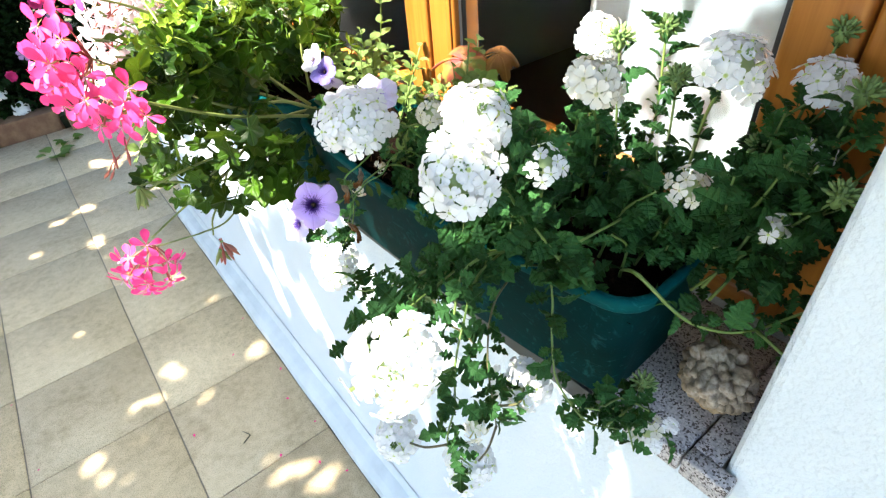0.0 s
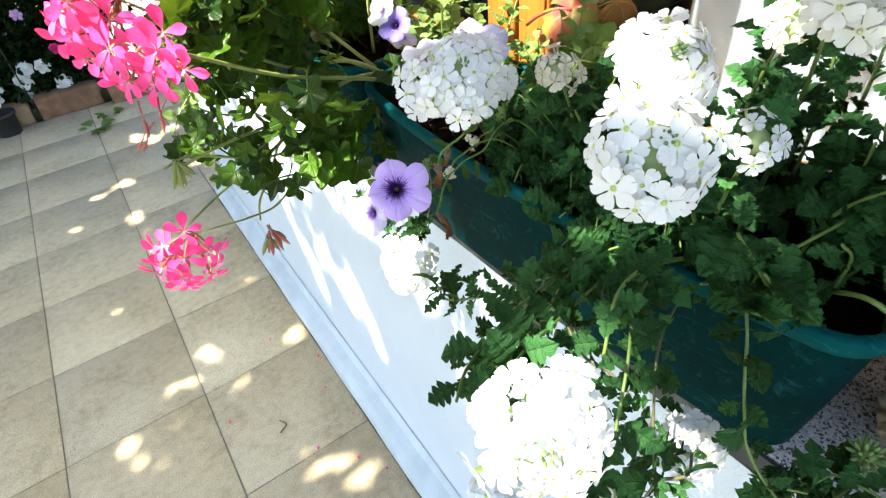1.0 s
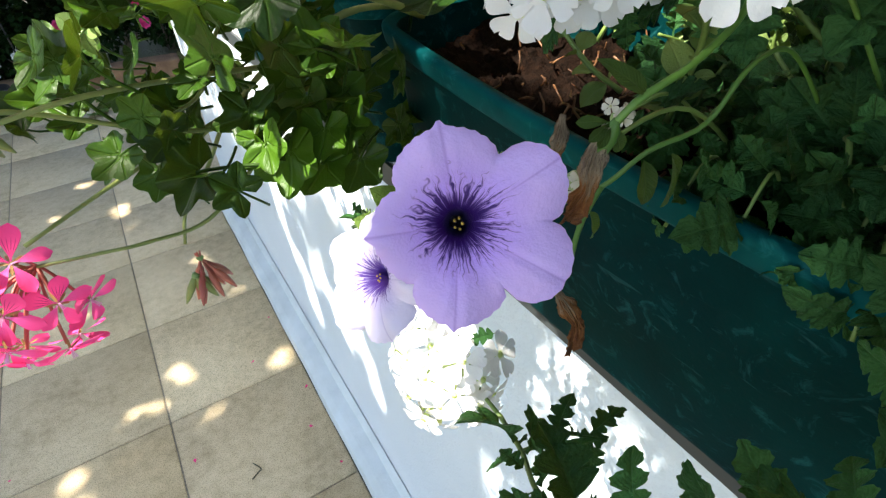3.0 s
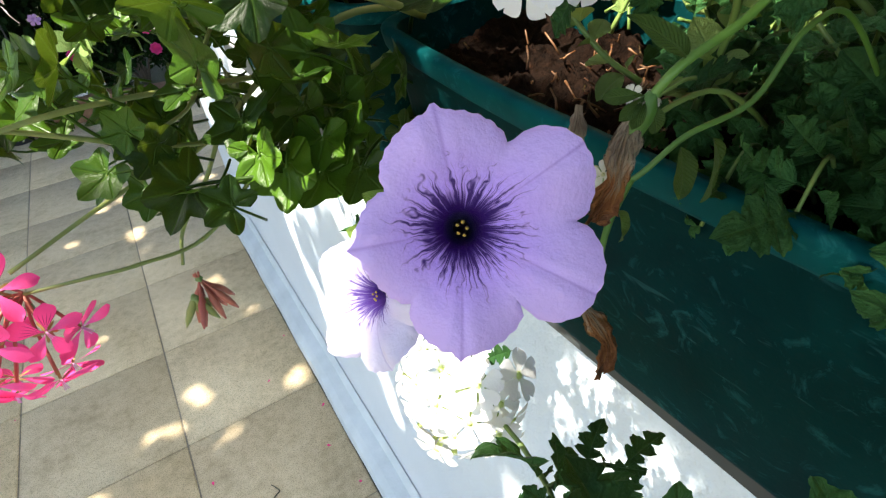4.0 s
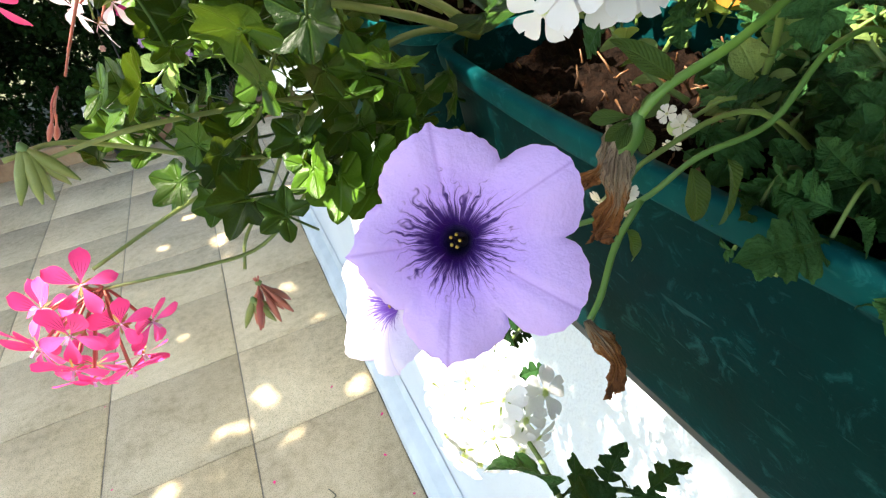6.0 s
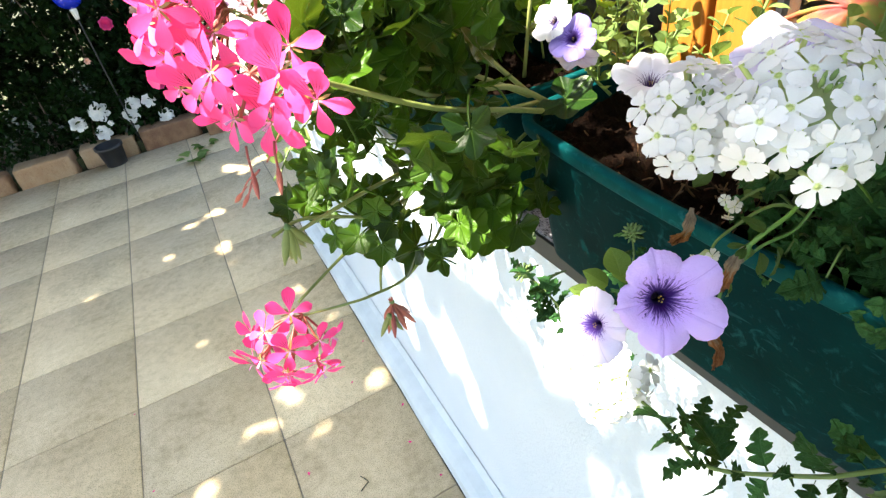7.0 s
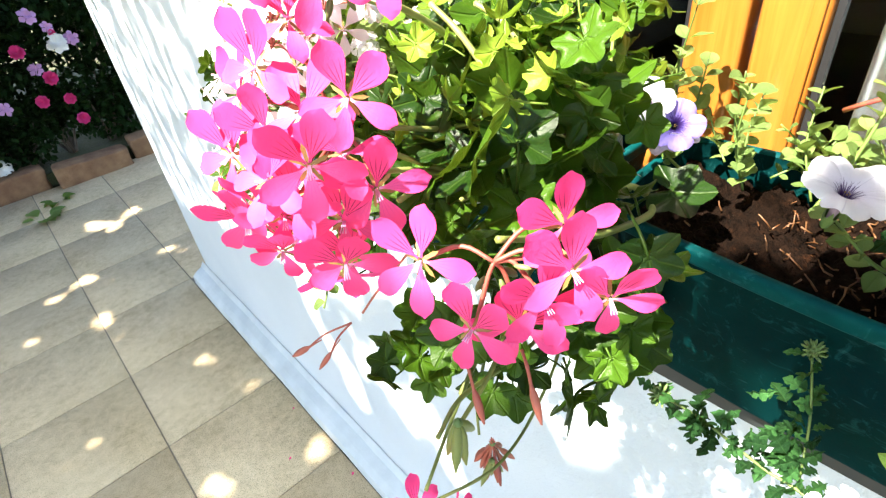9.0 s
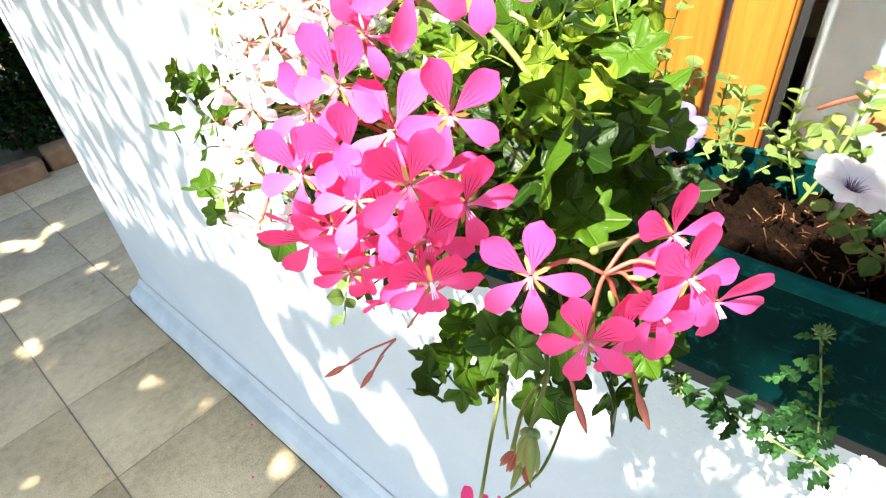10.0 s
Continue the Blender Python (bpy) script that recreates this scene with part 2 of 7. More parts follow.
def soil_material():
    m = Nodes("potting_soil")
    c = m.coords()
    col = m.ramp(m.noise(70, 6, c, 0.7), (0.3, (0.003, 0.002, 0.0015)), (0.58, (0.010, 0.005, 0.003)), (0.85, (0.05, 0.020, 0.009)))
    m.bump(m.noise(150, 5, c), 1.0, 0.008)
    return m.base(col, 0.95, Specular_IOR_Level=0.05)


def rock_material():
    m = Nodes("knobbly_beige_rock")
    c = m.coords()
    grain = m.ramp(m.noise(240, 4, c), (0.34, (0.60, 0.56, 0.52)), (0.62, (1, 1, 1)))
    patch = m.ramp(m.noise(34, 4, c), (0.38, (0.56, 0.50, 0.43)), (0.62, (0.34, 0.27, 0.20)))
    low = m.node("ShaderNodeMapRange", ((0, m.node("ShaderNodeSeparateXYZ", ((0, c),)).outputs[2]), (1, 0.010), (2, 0.030), (3, 1.0), (4, 0.0))).outputs[0]
    col = m.mix(m.math("MULTIPLY", low, 0.8), patch, (0.42, 0.28, 0.14))
    col = m.mix(1.0, col, grain, "MULTIPLY")
    m.bump(m.noise(300, 4, c), 0.4, 0.0015)
    return m.base(col, 0.5)


def sandstone_material():
    m = Nodes("sandstone_block")
    col = m.ramp(m.math("ADD", m.math("MULTIPLY", m.noise(9, 5), 0.6), m.math("MULTIPLY", m.random(), 0.4)),
                 (0.25, (0.17, 0.085, 0.045)), (0.5, (0.32, 0.19, 0.10)), (0.8, (0.42, 0.30, 0.18)))
    m.bump(m.noise(50, 5), 0.6, 0.01)
    return m.base(col, 0.9)


PLASTER, PLINTH, PAVING, JOINT = plaster_material(), plinth_material(), paving_material(), joint_material()
GROUND, GRANITE, GLASS, SOIL, ROCK, SANDSTONE = soil_ground_material(), granite_material(), glass_material(), soil_material(), rock_material(), sandstone_material()
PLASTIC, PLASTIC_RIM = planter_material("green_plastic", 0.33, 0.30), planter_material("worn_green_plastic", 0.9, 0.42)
WOOD = wood_material("orange_varnished_wood", (0.52, 0.20, 0.035), (0.34, 0.11, 0.014))
WOOD_FLAT = wood_material("orange_varnished_rail", (0.48, 0.19, 0.035), (0.32, 0.10, 0.014), "Y")
SEAL = plain_material("black_rubber_seal", (0.02, 0.02, 0.022), 0.5)
ROOM = plain_material("room_wall_paint", (0.45, 0.35, 0.24), 0.8)
ROOM_FLOOR = plain_material("room_floor_boards", (0.16, 0.09, 0.05), 0.5)
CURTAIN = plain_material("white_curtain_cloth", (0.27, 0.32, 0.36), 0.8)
GER_LEAF = leaf_material("glossy_ivy_leaf", (0.048, 0.112, 0.007), (0.004, 0.018, 0.003), 0.36, 0.15, 0.24, (0.11, 0.20, 0.035), gloss=0.17)
# small young leaves; their bright yellow-green also paints sunlight on the ivy leaves
GER_YOUNG_LIT = leaf_material("young_sunlit_ivy_leaf", (0.30, 0.44, 0.045), (0.10, 0.21, 0.016), 0.40, 0.42, 0.45, (0.30, 0.40, 0.10), gloss=0.3)
VERB_LEAF = leaf_material("crinkled_verbena_leaf", (0.040, 0.124, 0.036), (0.003, 0.018, 0.006), 0.45, 0.12, 0.20, (0.09, 0.20, 0.07), "long", 0.16, gloss=0.07)
VERB_UNDER = leaf_material("pale_verbena_leaf", (0.20, 0.27, 0.12), (0.15, 0.22, 0.09), 0.6, 0.3, 0.35, (0.28, 0.34, 0.18), "long", 0.3)
PET_LEAF = leaf_material("soft_petunia_leaf", (0.16, 0.26, 0.05), (0.06, 0.13, 0.025), 0.5, 0.35, 0.2, (0.25, 0.34, 0.10), "long", 0.08)
DULL_LEAF = leaf_material("dull_petunia_leaf", (0.050, 0.100, 0.022), (0.022, 0.055, 0.012), 0.6, 0.25, 0.4, (0.09, 0.14, 0.045), "long", 0.3)
PALE_LEAF = leaf_material("pale_small_leaf", (0.24, 0.34, 0.10), (0.11, 0.19, 0.05), 0.55, 0.35, 0.14, (0.3, 0.38, 0.15), "long", 0.05)
def mottled_leaf():
    m = Nodes("mottled_vine_leaf")
    blotch = m.noise(3.2, 4)
    col = m.ramp(blotch, (0.40, (0.22, 0.25, 0.05)), (0.50, (0.42, 0.14, 0.06)), (0.62, (0.44, 0.08, 0.07)))
    m.bump(m.noise(12, 4), 0.5, 0.002)
    m.base(col, 0.5)
    m.glow_through(col, 0.35)
    return m.mat


RED_LEAF = mottled_leaf()
BROWN_LEAF = leaf_material("withered_leaf", (0.34, 0.14, 0.04), (0.20, 0.08, 0.025), 0.7, 0.25, 0.5, (0.42, 0.24, 0.08), "palm", 0.6)
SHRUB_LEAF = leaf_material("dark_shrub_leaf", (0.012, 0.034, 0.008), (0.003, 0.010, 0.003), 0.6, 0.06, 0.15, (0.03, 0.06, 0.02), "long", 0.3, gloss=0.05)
TREE_LEAF = leaf_material("tree_leaf", (0.06, 0.12, 0.02), (0.03, 0.07, 0.012), 0.5, 0.2, 0.3, (0.1, 0.16, 0.05), "long", 0.3)
GER_STEM = stem_material("geranium_stem", (0.16, 0.20, 0.045), (0.30, 0.33, 0.10))
VERB_STEM = stem_material("verbena_stem", (0.070, 0.125, 0.022), (0.16, 0.24, 0.055))
HAIRY_STEM = stem_material("hairy_petunia_stem", (0.035, 0.098, 0.010), (0.085, 0.180, 0.024))
DARK_STEM = stem_material("dark_stem", (0.05, 0.05, 0.025), (0.11, 0.10, 0.04))
RED_STEM = stem_material("reddish_flower_stalk", (0.30, 0.06, 0.05), (0.46, 0.14, 0.09))
BARK = stem_material("tree_bark", (0.07, 0.05, 0.035), (0.15, 0.11, 0.08))
DRY = stem_material("dry_brown_petal", (0.10, 0.035, 0.010), (0.30, 0.17, 0.08))
CALYX = stem_material("flower_bud_green", (0.085, 0.16, 0.045), (0.19, 0.28, 0.085))
PINK_UP = petal_material("pink_upper_petal", (0.76, 0.10, 0.32), (0.93, 0.080, 0.29), (0.96, 0.065, 0.275), (0.17, 0.0, 0.03), 1.0, 0.28, 5.0)
# pink petals painted near white, as if blown out by the sun
SUNLIT_PINK = petal_material("sunlit_pink_petal", (0.92, 0.66, 0.76), (0.94, 0.74, 0.82), (0.95, 0.80, 0.86), (0.80, 0.30, 0.46), 0.4, 0.30, 5.0)
PINK_LOW = petal_material("pink_lower_petal", (0.88, 0.46, 0.72), (0.92, 0.13, 0.41), (0.95, 0.080, 0.30), (0.70, 0.06, 0.32), 0.5, 0.28, 5.0)
SEPAL = stem_material("olive_red_sepal", (0.22, 0.15, 0.04), (0.38, 0.20, 0.06))
PALE_CORE = stem_material("pale_flower_base", (0.30, 0.40, 0.16), (0.46, 0.54, 0.28))
WHITE_PETAL = petal_material("white_verbena_petal", (0.64, 0.74, 0.28), (0.85, 0.86, 0.85), (0.86, 0.86, 0.87), None, 0.0, 0.34)
CREAM_PETAL = petal_material("fading_cream_petal", (0.60, 0.58, 0.30), (0.74, 0.70, 0.56), (0.78, 0.75, 0.66), None, 0.0, 0.28)
PURPLE = petunia_material("lilac_petunia", (0.61, 0.44, 0.88), (0.50, 0.31, 0.86), (0.024, 0.002, 0.105), 0.53)
PALE_PURPLE = petunia_material("pale_lilac_petunia", (0.72, 0.66, 0.86), (0.62, 0.53, 0.82), (0.10, 0.04, 0.30), 0.46)
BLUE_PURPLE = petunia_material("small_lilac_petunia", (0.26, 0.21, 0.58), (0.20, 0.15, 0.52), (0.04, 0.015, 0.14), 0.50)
WHITE_PURPLE = petunia_material("white_eyed_petunia", (0.87, 0.86, 0.90), (0.80, 0.77, 0.88), (0.06, 0.015, 0.14), 0.30)
YELLOW = plain_material("yellow_pollen", (0.40, 0.26, 0.04), 0.7)
BLUE_GLASS = plain_material("blue_glazed_ball", (0.01, 0.03, 0.55), 0.08, Coat_Weight=0.6)
BLACK_POT = plain_material("black_plastic_pot", (0.02, 0.02, 0.022), 0.5)
STAKE = wood_material("weathered_stake", (0.42, 0.24, 0.10), (0.26, 0.13, 0.05))
MAGENTA = plain_material("magenta_bloom", (0.72, 0.04, 0.22), 0.6)
LILAC = plain_material("lilac_bloom", (0.52, 0.28, 0.52), 0.6)
SNOW = plain_material("white_bloom", (0.85, 0.85, 0.82), 0.6)
PEACH = plain_material("peach_bloom", (0.70, 0.36, 0.26), 0.6)


# ---- building blocks ----
def mesh_of(name, verts, faces, mats, uvs=None, slots=None, smooth=True):
    me = bpy.data.meshes.new(name)
    me.from_pydata([tuple(v) for v in verts], [], faces)
    for mt in (mats if isinstance(mats, (list, tuple)) else [mats]):
        me.materials.append(mt)
    if uvs is not None:
        layer = me.uv_layers.new(name="layout")
        flat = np.array([uvs[l.vertex_index] for l in me.loops], dtype=np.float32).ravel()
        layer.data.foreach_set("uv", flat)
    if slots is not None:
        me.polygons.foreach_set("material_index", slots)
    me.polygons.foreach_set("use_smooth", [smooth] * len(me.polygons))
    me.update()
    return me


def thing(name, label, category, at=(0, 0, 0), group="", kind="", data=None):
    ob = new(name, data)
    ob.location = at
    return tagged(ob, label, category, group, kind)


def part(name, data, parent, m=None, label=""):
    """A mesh under a thing, at the pose m in the parent's own space."""
    ob = new(name, data)
    ob.parent = parent
    if m is not None:
        ob.matrix_basis = m
    return tagged(ob, label)


def bm_mesh(name, bm, mats, smooth=False):
    me = bpy.data.meshes.new(name)
    bmesh.ops.recalc_face_normals(bm, faces=bm.faces)
    bm.to_mesh(me)
    bm.free()
    for mt in (mats if isinstance(mats, (list, tuple)) else [mats]):
        me.materials.append(mt)
    me.polygons.foreach_set("use_smooth", [smooth] * len(me.polygons))
    return me


def box_bm(bm, lo, hi, bevel=0.0, seg=2):
    r = bmesh.ops.create_cube(bm, size=1.0)
    size, mid = Vector(hi) - Vector(lo), (Vector(hi) + Vector(lo)) / 2
    for v in r["verts"]:
        v.co = Vector((v.co.x * size.x, v.co.y * size.y, v.co.z * size.z)) + mid
    if bevel:
        edges = list({e for v in r["verts"] for e in v.link_edges})
        bmesh.ops.bevel(bm, geom=edges, offset=bevel, segments=seg, affect="EDGES", profile=0.6)
    return bm


def box_mesh(name, lo, hi, mat, bevel=0.0, seg=2):
    return bm_mesh(name, box_bm(bmesh.new(), lo, hi, bevel, seg), mat, bevel > 0)


def smooth_line(points, steps=6):
    """Catmull-Rom through the points."""
    p = [Vector(q) for q in points]
    p = [p[0] * 2 - p[1]] + p + [p[-1] * 2 - p[-2]]
    out = []
    for i in range(1, len(p) - 2):
        a, b, c, d = p[i - 1], p[i], p[i + 1], p[i + 2]
        for k in range(steps):
            t = k / steps
            out.append(0.5 * (2 * b + (c - a) * t + (2 * a - 5 * b + 4 * c - d) * t * t + (3 * b - a - 3 * c + d) * t ** 3))
    return out + [p[-2]]


def tube_data(points, r0, r1, sides=6, knots=0.0):
    """Vertices and faces of a tapering round stalk along the points."""
    verts, faces = [], []
    n = len(points)
    side = None
    for i, p in enumerate(points):
        way = (points[min(i + 1, n - 1)] - points[max(i - 1, 0)]).normalized()
        if side is None:
            side = way.orthogonal().normalized()
        side = (side - way * side.dot(way)).normalized()
        up = way.cross(side)
        r = r0 + (r1 - r0) * i / max(1, n - 1)
        r *= 1.0 + knots * (1.0 if i % 6 == 0 else 0.0)
        for k in range(sides):
            a = 2 * math.pi * k / sides
            verts.append(p + side * (r * math.cos(a)) + up * (r * math.sin(a)))
    for i in range(n - 1):
        for k in range(sides):
            a, b = i * sides + k, i * sides + (k + 1) % sides
            faces.append((a, b, b + sides, a + sides))
    faces.append(tuple(range(sides - 1, -1, -1)))
    faces.append(tuple(range((n - 1) * sides, n * sides)))
    return verts, faces


def tube_mesh(name, points, r0, r1, mat, sides=6, steps=6, knots=0.0):
    v, f = tube_data(smooth_line(points, steps), r0, r1, sides, knots)
    return mesh_of(name, v, f, mat)


def facing(place, along, normal, size=1.0):
    """A pose whose Y runs along the leaf and whose Z is about the normal."""
    y = Vector(along).normalized()
    z = Vector(normal)
    z = z - y * z.dot(y)
    if z.length < 1e-4:
        z = y.orthogonal()
    z.normalize()
    x = y.cross(z)
    m = Matrix((x, y, z)).transposed().to_4x4()
    return Matrix.Translation(Vector(place)) @ m @ Matrix.Diagonal((size, size, size, 1.0))


def outward(place, normal, spin=0.0, size=1.0):
    """A pose whose Z looks along the normal, as a flower's face does; spin in degrees about it. Its Y is turned upwards."""
    z = Vector(normal).normalized()
    up = Vector((0, 0, 1)) - z * z.z
    if up.length < 1e-3:
        up = Vector((0, 1, 0))
    up.normalize()
    m = Matrix((up.cross(z), up, z)).transposed().to_4x4()
    return Matrix.Translation(Vector(place)) @ m @ Matrix.Rotation(radians(spin), 4, "Z") @ Matrix.Diagonal((size, size, size, 1.0))


def jitter(amount):
    return Vector((random.uniform(-1, 1), random.uniform(-1, 1), random.uniform(-1, 1))) * amount


# ---- leaf and flower shapes ----
def palmate_leaf(name, mat, lobes=5, depth=0.30, teeth=0.05, cup=0.25, seed=0, stalk=0.9, curl=0.0, gap=0.55):
    """A lobed leaf about 1 across, round its stalk's end; the gap between the hind lobes is at the back."""
    rnd = random.Random(seed)
    n, rings = 60, (0.3, 0.62, 0.85, 1.0)
    verts, uvs, faces = [(0, 0, 0)], [(0.5, 0.0)], []
    span = 2 * math.pi - gap
    wob = [rnd.uniform(-0.08, 0.08) for _ in range(lobes)]
    for q in rings:
        for i in range(n + 1):
            f = i / n
            ang = math.pi / 2 - span / 2 + f * span
            k = min(lobes - 1, int(f * lobes))
            ph = f * lobes - k - 0.5
            edge = 1 + 0.05 * max(0.0, 1 - abs(ph) * 5) - depth * (abs(ph) * 2) ** 1.7 - 0.10 * abs(f - 0.5) * 2 + wob[k] * (1 - abs(ph) * 2)
            edge -= teeth * (0.5 + 0.5 * math.cos(ph * 6 * math.pi)) * (abs(ph) * 2) ** 0.5
            r = 0.5 * edge * (q if q < 1 else 1.0)
            if q < 0.9:
                r = 0.5 * q * (0.55 * edge + 0.45 * 0.82)
            z = cup * r * r * 2 - 0.05 * r * math.cos(ph * 2 * math.pi) + 0.03 * math.sin(5 * ang + seed) * q
            z -= curl * max(0, q - 0.6) ** 2
            verts.append((r * math.cos(ang), r * math.sin(ang), z))
            uvs.append((f, q))
    w = n + 1
    for i in range(n):
        faces.append((0, 1 + i, 2 + i))
    for k in range(len(rings) - 1):
        for i in range(n):
            a = 1 + k * w + i
            faces.append((a, a + w, a + w + 1, a + 1))
    base = len(verts)
    tv, tf = tube_data([Vector((0, -0.02 * j * stalk * 5, -0.05 * j * j * 0.25)) for j in range(0, 8)], 0.022, 0.026, 5)
    verts += tv
    uvs += [(0.5, 0.02)] * len(tv)
    faces += [tuple(base + q for q in f) for f in tf]
    return mesh_of(name, verts, faces, mat, uvs)


def long_leaf(name, mat, width=0.5, teeth=5, bite=0.22, fold=0.25, droop=0.25, seed=0, wide_at=0.42):
    """A leaf of length 1 along Y with toothed edges, folded along its midrib."""
    rnd = random.Random(seed)
    n, cols = max(14, teeth * 5), (-1.0, -0.5, 0.0, 0.5, 1.0)
    verts, uvs, faces = [], [], []
    for i in range(n + 1):
        f = i / n
        shape = math.sin(math.pi * min(1.0, f ** (math.log(0.5) / math.log(wide_at)))) ** 0.8
        saw = 1.0
        if teeth:
            ph = (f * teeth) % 1.0
            saw = 1 - bite * (1 - ph) * (1.0 if 0.04 < f < 0.97 else 0.2)
        for c in cols:
            w = 0.5 * width * (shape * saw if abs(c) == 1 else shape * (0.9 * saw + 0.1)) * c + (0.012 * c)
            z = fold * abs(w) - droop * f * f + 0.03 * math.sin(9 * f + seed) * abs(c) + 0.02 * math.sin(teeth * 6.28 * f) * abs(c)
            y = f * (1 - 0.10 * droop * f) + (0.03 * abs(c) if teeth else 0)
            verts.append((w + rnd.uniform(-0.006, 0.006), y, z))
            uvs.append((0.5 + 0.5 * c, f))
    w = len(cols)
    for i in range(n):
        for k in range(w - 1):
            a = i * w + k
            faces.append((a, a + 1, a + 1 + w, a + w))
    return mesh_of(name, verts, faces, mat, uvs)


def crinkled_leaf(name, mat, width=0.7, lobes=4, bite=0.30, droop=0.25, seed=0, sweep=0.30):
    """A leaf of length 1 along Y with lobes that lean forward and are toothed in turn, quilted between its veins, on a short stalk."""
    rnd = random.Random(seed)
    n, cols = lobes * 16, (-1.0, -0.74, -0.48, -0.24, 0.0, 0.24, 0.48, 0.74, 1.0)
    verts, uvs, faces = [], [], []
    lean, offs = rnd.uniform(-0.10, 0.10), (rnd.uniform(0, 0.35), rnd.uniform(0, 0.35))
    reach = [[rnd.uniform(0.82, 1.12) for _ in range(lobes + 2)] for _ in range(2)]
    for i in range(n + 1):
        f = i / n
        g = max(0.0, (f - 0.13) / 0.87)
        shape = 0.045 if f < 0.13 else 0.045 + math.sin(math.pi * min(1.0, g ** 0.72)) ** 0.75
        for c in cols:
            a, side = abs(c), 0 if c < 0 else 1
            turn = g * lobes + offs[side]
            ph, which = turn % 1.0, int(turn)
            deep = min(1.0, 6 * g) * min(1.0, 5 * (1.02 - g))
            swell = math.sin(math.pi * ph ** 0.8) ** 0.75
            lobe = bite * (1 - swell * reach[side][which]) * deep
            tooth = 0.11 * (0.5 + 0.5 * math.cos(ph * 6 * math.pi)) * min(1.0, 4 * ph) * deep
            edge = 1 - lobe - (tooth if a == 1 else 0.5 * tooth * a)
            w = 0.5 * width * shape * edge * c
            y = f + sweep * abs(w) * (1.0 - 0.5 * g)
            quilt = 0.050 * abs(math.cos(math.pi * ph)) * 4 * a * (1 - 0.75 * a) * deep
            z = 0.20 * abs(w) + quilt - droop * f * f + 0.05 * math.sin(6 * f + seed + 2 * c) * a - 0.10 * a * a * width * shape * (0.6 if seed % 2 else -0.2) + lean * w
            verts.append((w + lean * f * f, y * (1 - 0.1 * droop), z + rnd.uniform(-0.006, 0.006)))
            uvs.append((0.5 + 0.5 * c, f))
    k = len(cols)
    for i in range(n):
        for j in range(k - 1):
            a = i * k + j
            faces.append((a, a + 1, a + 1 + k, a + k))
    return mesh_of(name, verts, faces, mat, uvs)


def petunia_mesh(name, mat, seed=0, ruffle=0.04, lobes=None):
    """A trumpet of radius about 1 that opens along +Z, with its throat and tube behind it.
    lobes: five of (angle of the notch before it, depth of that notch, angle of its tip, reach of its tip, how pointed), in degrees and radii."""
    rnd = random.Random(seed)
    if lobes is None:
        lobes = [(72 * k - 36 + rnd.uniform(-4, 4), rnd.uniform(0.72, 0.80), 72 * k + rnd.uniform(-6, 6), rnd.uniform(0.94, 1.06), rnd.uniform(0.0, 0.10)) for k in range(5)]
    n = 160
    rows = ((0.07, -0.68), (0.10, -0.47), (0.14, -0.32), (0.20, -0.21), (0.29, -0.13), (0.40, -0.075), (0.52, -0.035), (0.64, -0.01), (0.76, 0.0), (0.88, -0.01), (0.95, -0.035), (1.0, -0.06))
    ph0 = rnd.uniform(0, 6)

    def rim(angle):
        """Reach of the edge, nearness to a notch (1 there, 0 at the tip), and place round the flower in lobes."""
        for k in range(5):
            a, deep, tip, reach, point = lobes[k]
            b, deep2 = lobes[(k + 1) % 5][0] + (360 if k == 4 else 0), lobes[(k + 1) % 5][1]
            q = (angle - a) % 360
            if q <= b - a:
                if q <= tip - a:
                    u, low, place = q / (tip - a), deep, 0.5 * q / (tip - a)
                else:
                    u, low, place = (b - a - q) / (b - tip), deep2, 1 - 0.5 * (b - a - q) / (b - tip)
                r = low + (reach - low) * math.sin(u * math.pi / 2) ** 0.42 + point * max(0.0, u - 0.86) ** 1.5 * 6
                return r, 1 - u, k + place
        return 1.0, 0.0, 0.0

    verts, uvs, faces = [], [], []
    for r, z in rows:
        for i in range(n + 1):
            angle = lobes[0][0] + 360 * i / n
            edge, notch, place = rim(angle if i < n else angle - 0.001)
            edge += 0.008 * math.sin(i * 1.9 + seed)
            q = min(1.0, max(0.0, (r - 0.25) / 0.75))
            rr = r * (1 + (edge - 1) * q ** 1.3)
            swell = 0.075 * math.cos(math.pi * notch) * q - 0.05 * max(0.0, 1 - notch * 5) * q
            zz = z + swell + q * (ruffle * math.sin(i / n * 6.283 * 9 + ph0) * q + 0.03 * math.sin(i / n * 12.566 + ph0))
            a = radians(angle)
            verts.append((rr * math.cos(a), rr * math.sin(a), zz))
            uvs.append((place / 5 if i < n else 1.0, r))
    w = n + 1
    for j in range(len(rows) - 1):
        for i in range(n):
            a = j * w + i
            faces.append((a, a + 1, a + 1 + w, a + w))
    return mesh_of(name, verts, faces, mat, uvs)


def cup_mesh(name, mat, rows, n=12, points=0, spread=0.0):
    """A turned form along Z from (radius, height) rows, with as many pointed tips on its last row."""
    verts, faces = [], []
    for j, (r, z) in enumerate(rows):
        for i in range(n):
            a = 2 * math.pi * i / n
            k = 1.0
            zz = z
            if points and j == len(rows) - 1:
                t = abs(((i * points / n) % 1.0) - 0.5) * 2
                zz = z + spread * (t - 0.5)
            verts.append((r * k * math.cos(a), r * k * math.sin(a), zz))
    for j in range(len(rows) - 1):
        for i in range(n):
            a, b = j * n + i, j * n + (i + 1) % n
            faces.append((a, b, b + n, a + n))
    faces.append(tuple(range(n - 1, -1, -1)))
    if not points:
        faces.append(tuple(range((len(rows) - 1) * n, len(rows) * n)))
    return mesh_of(name, verts, faces, mat)


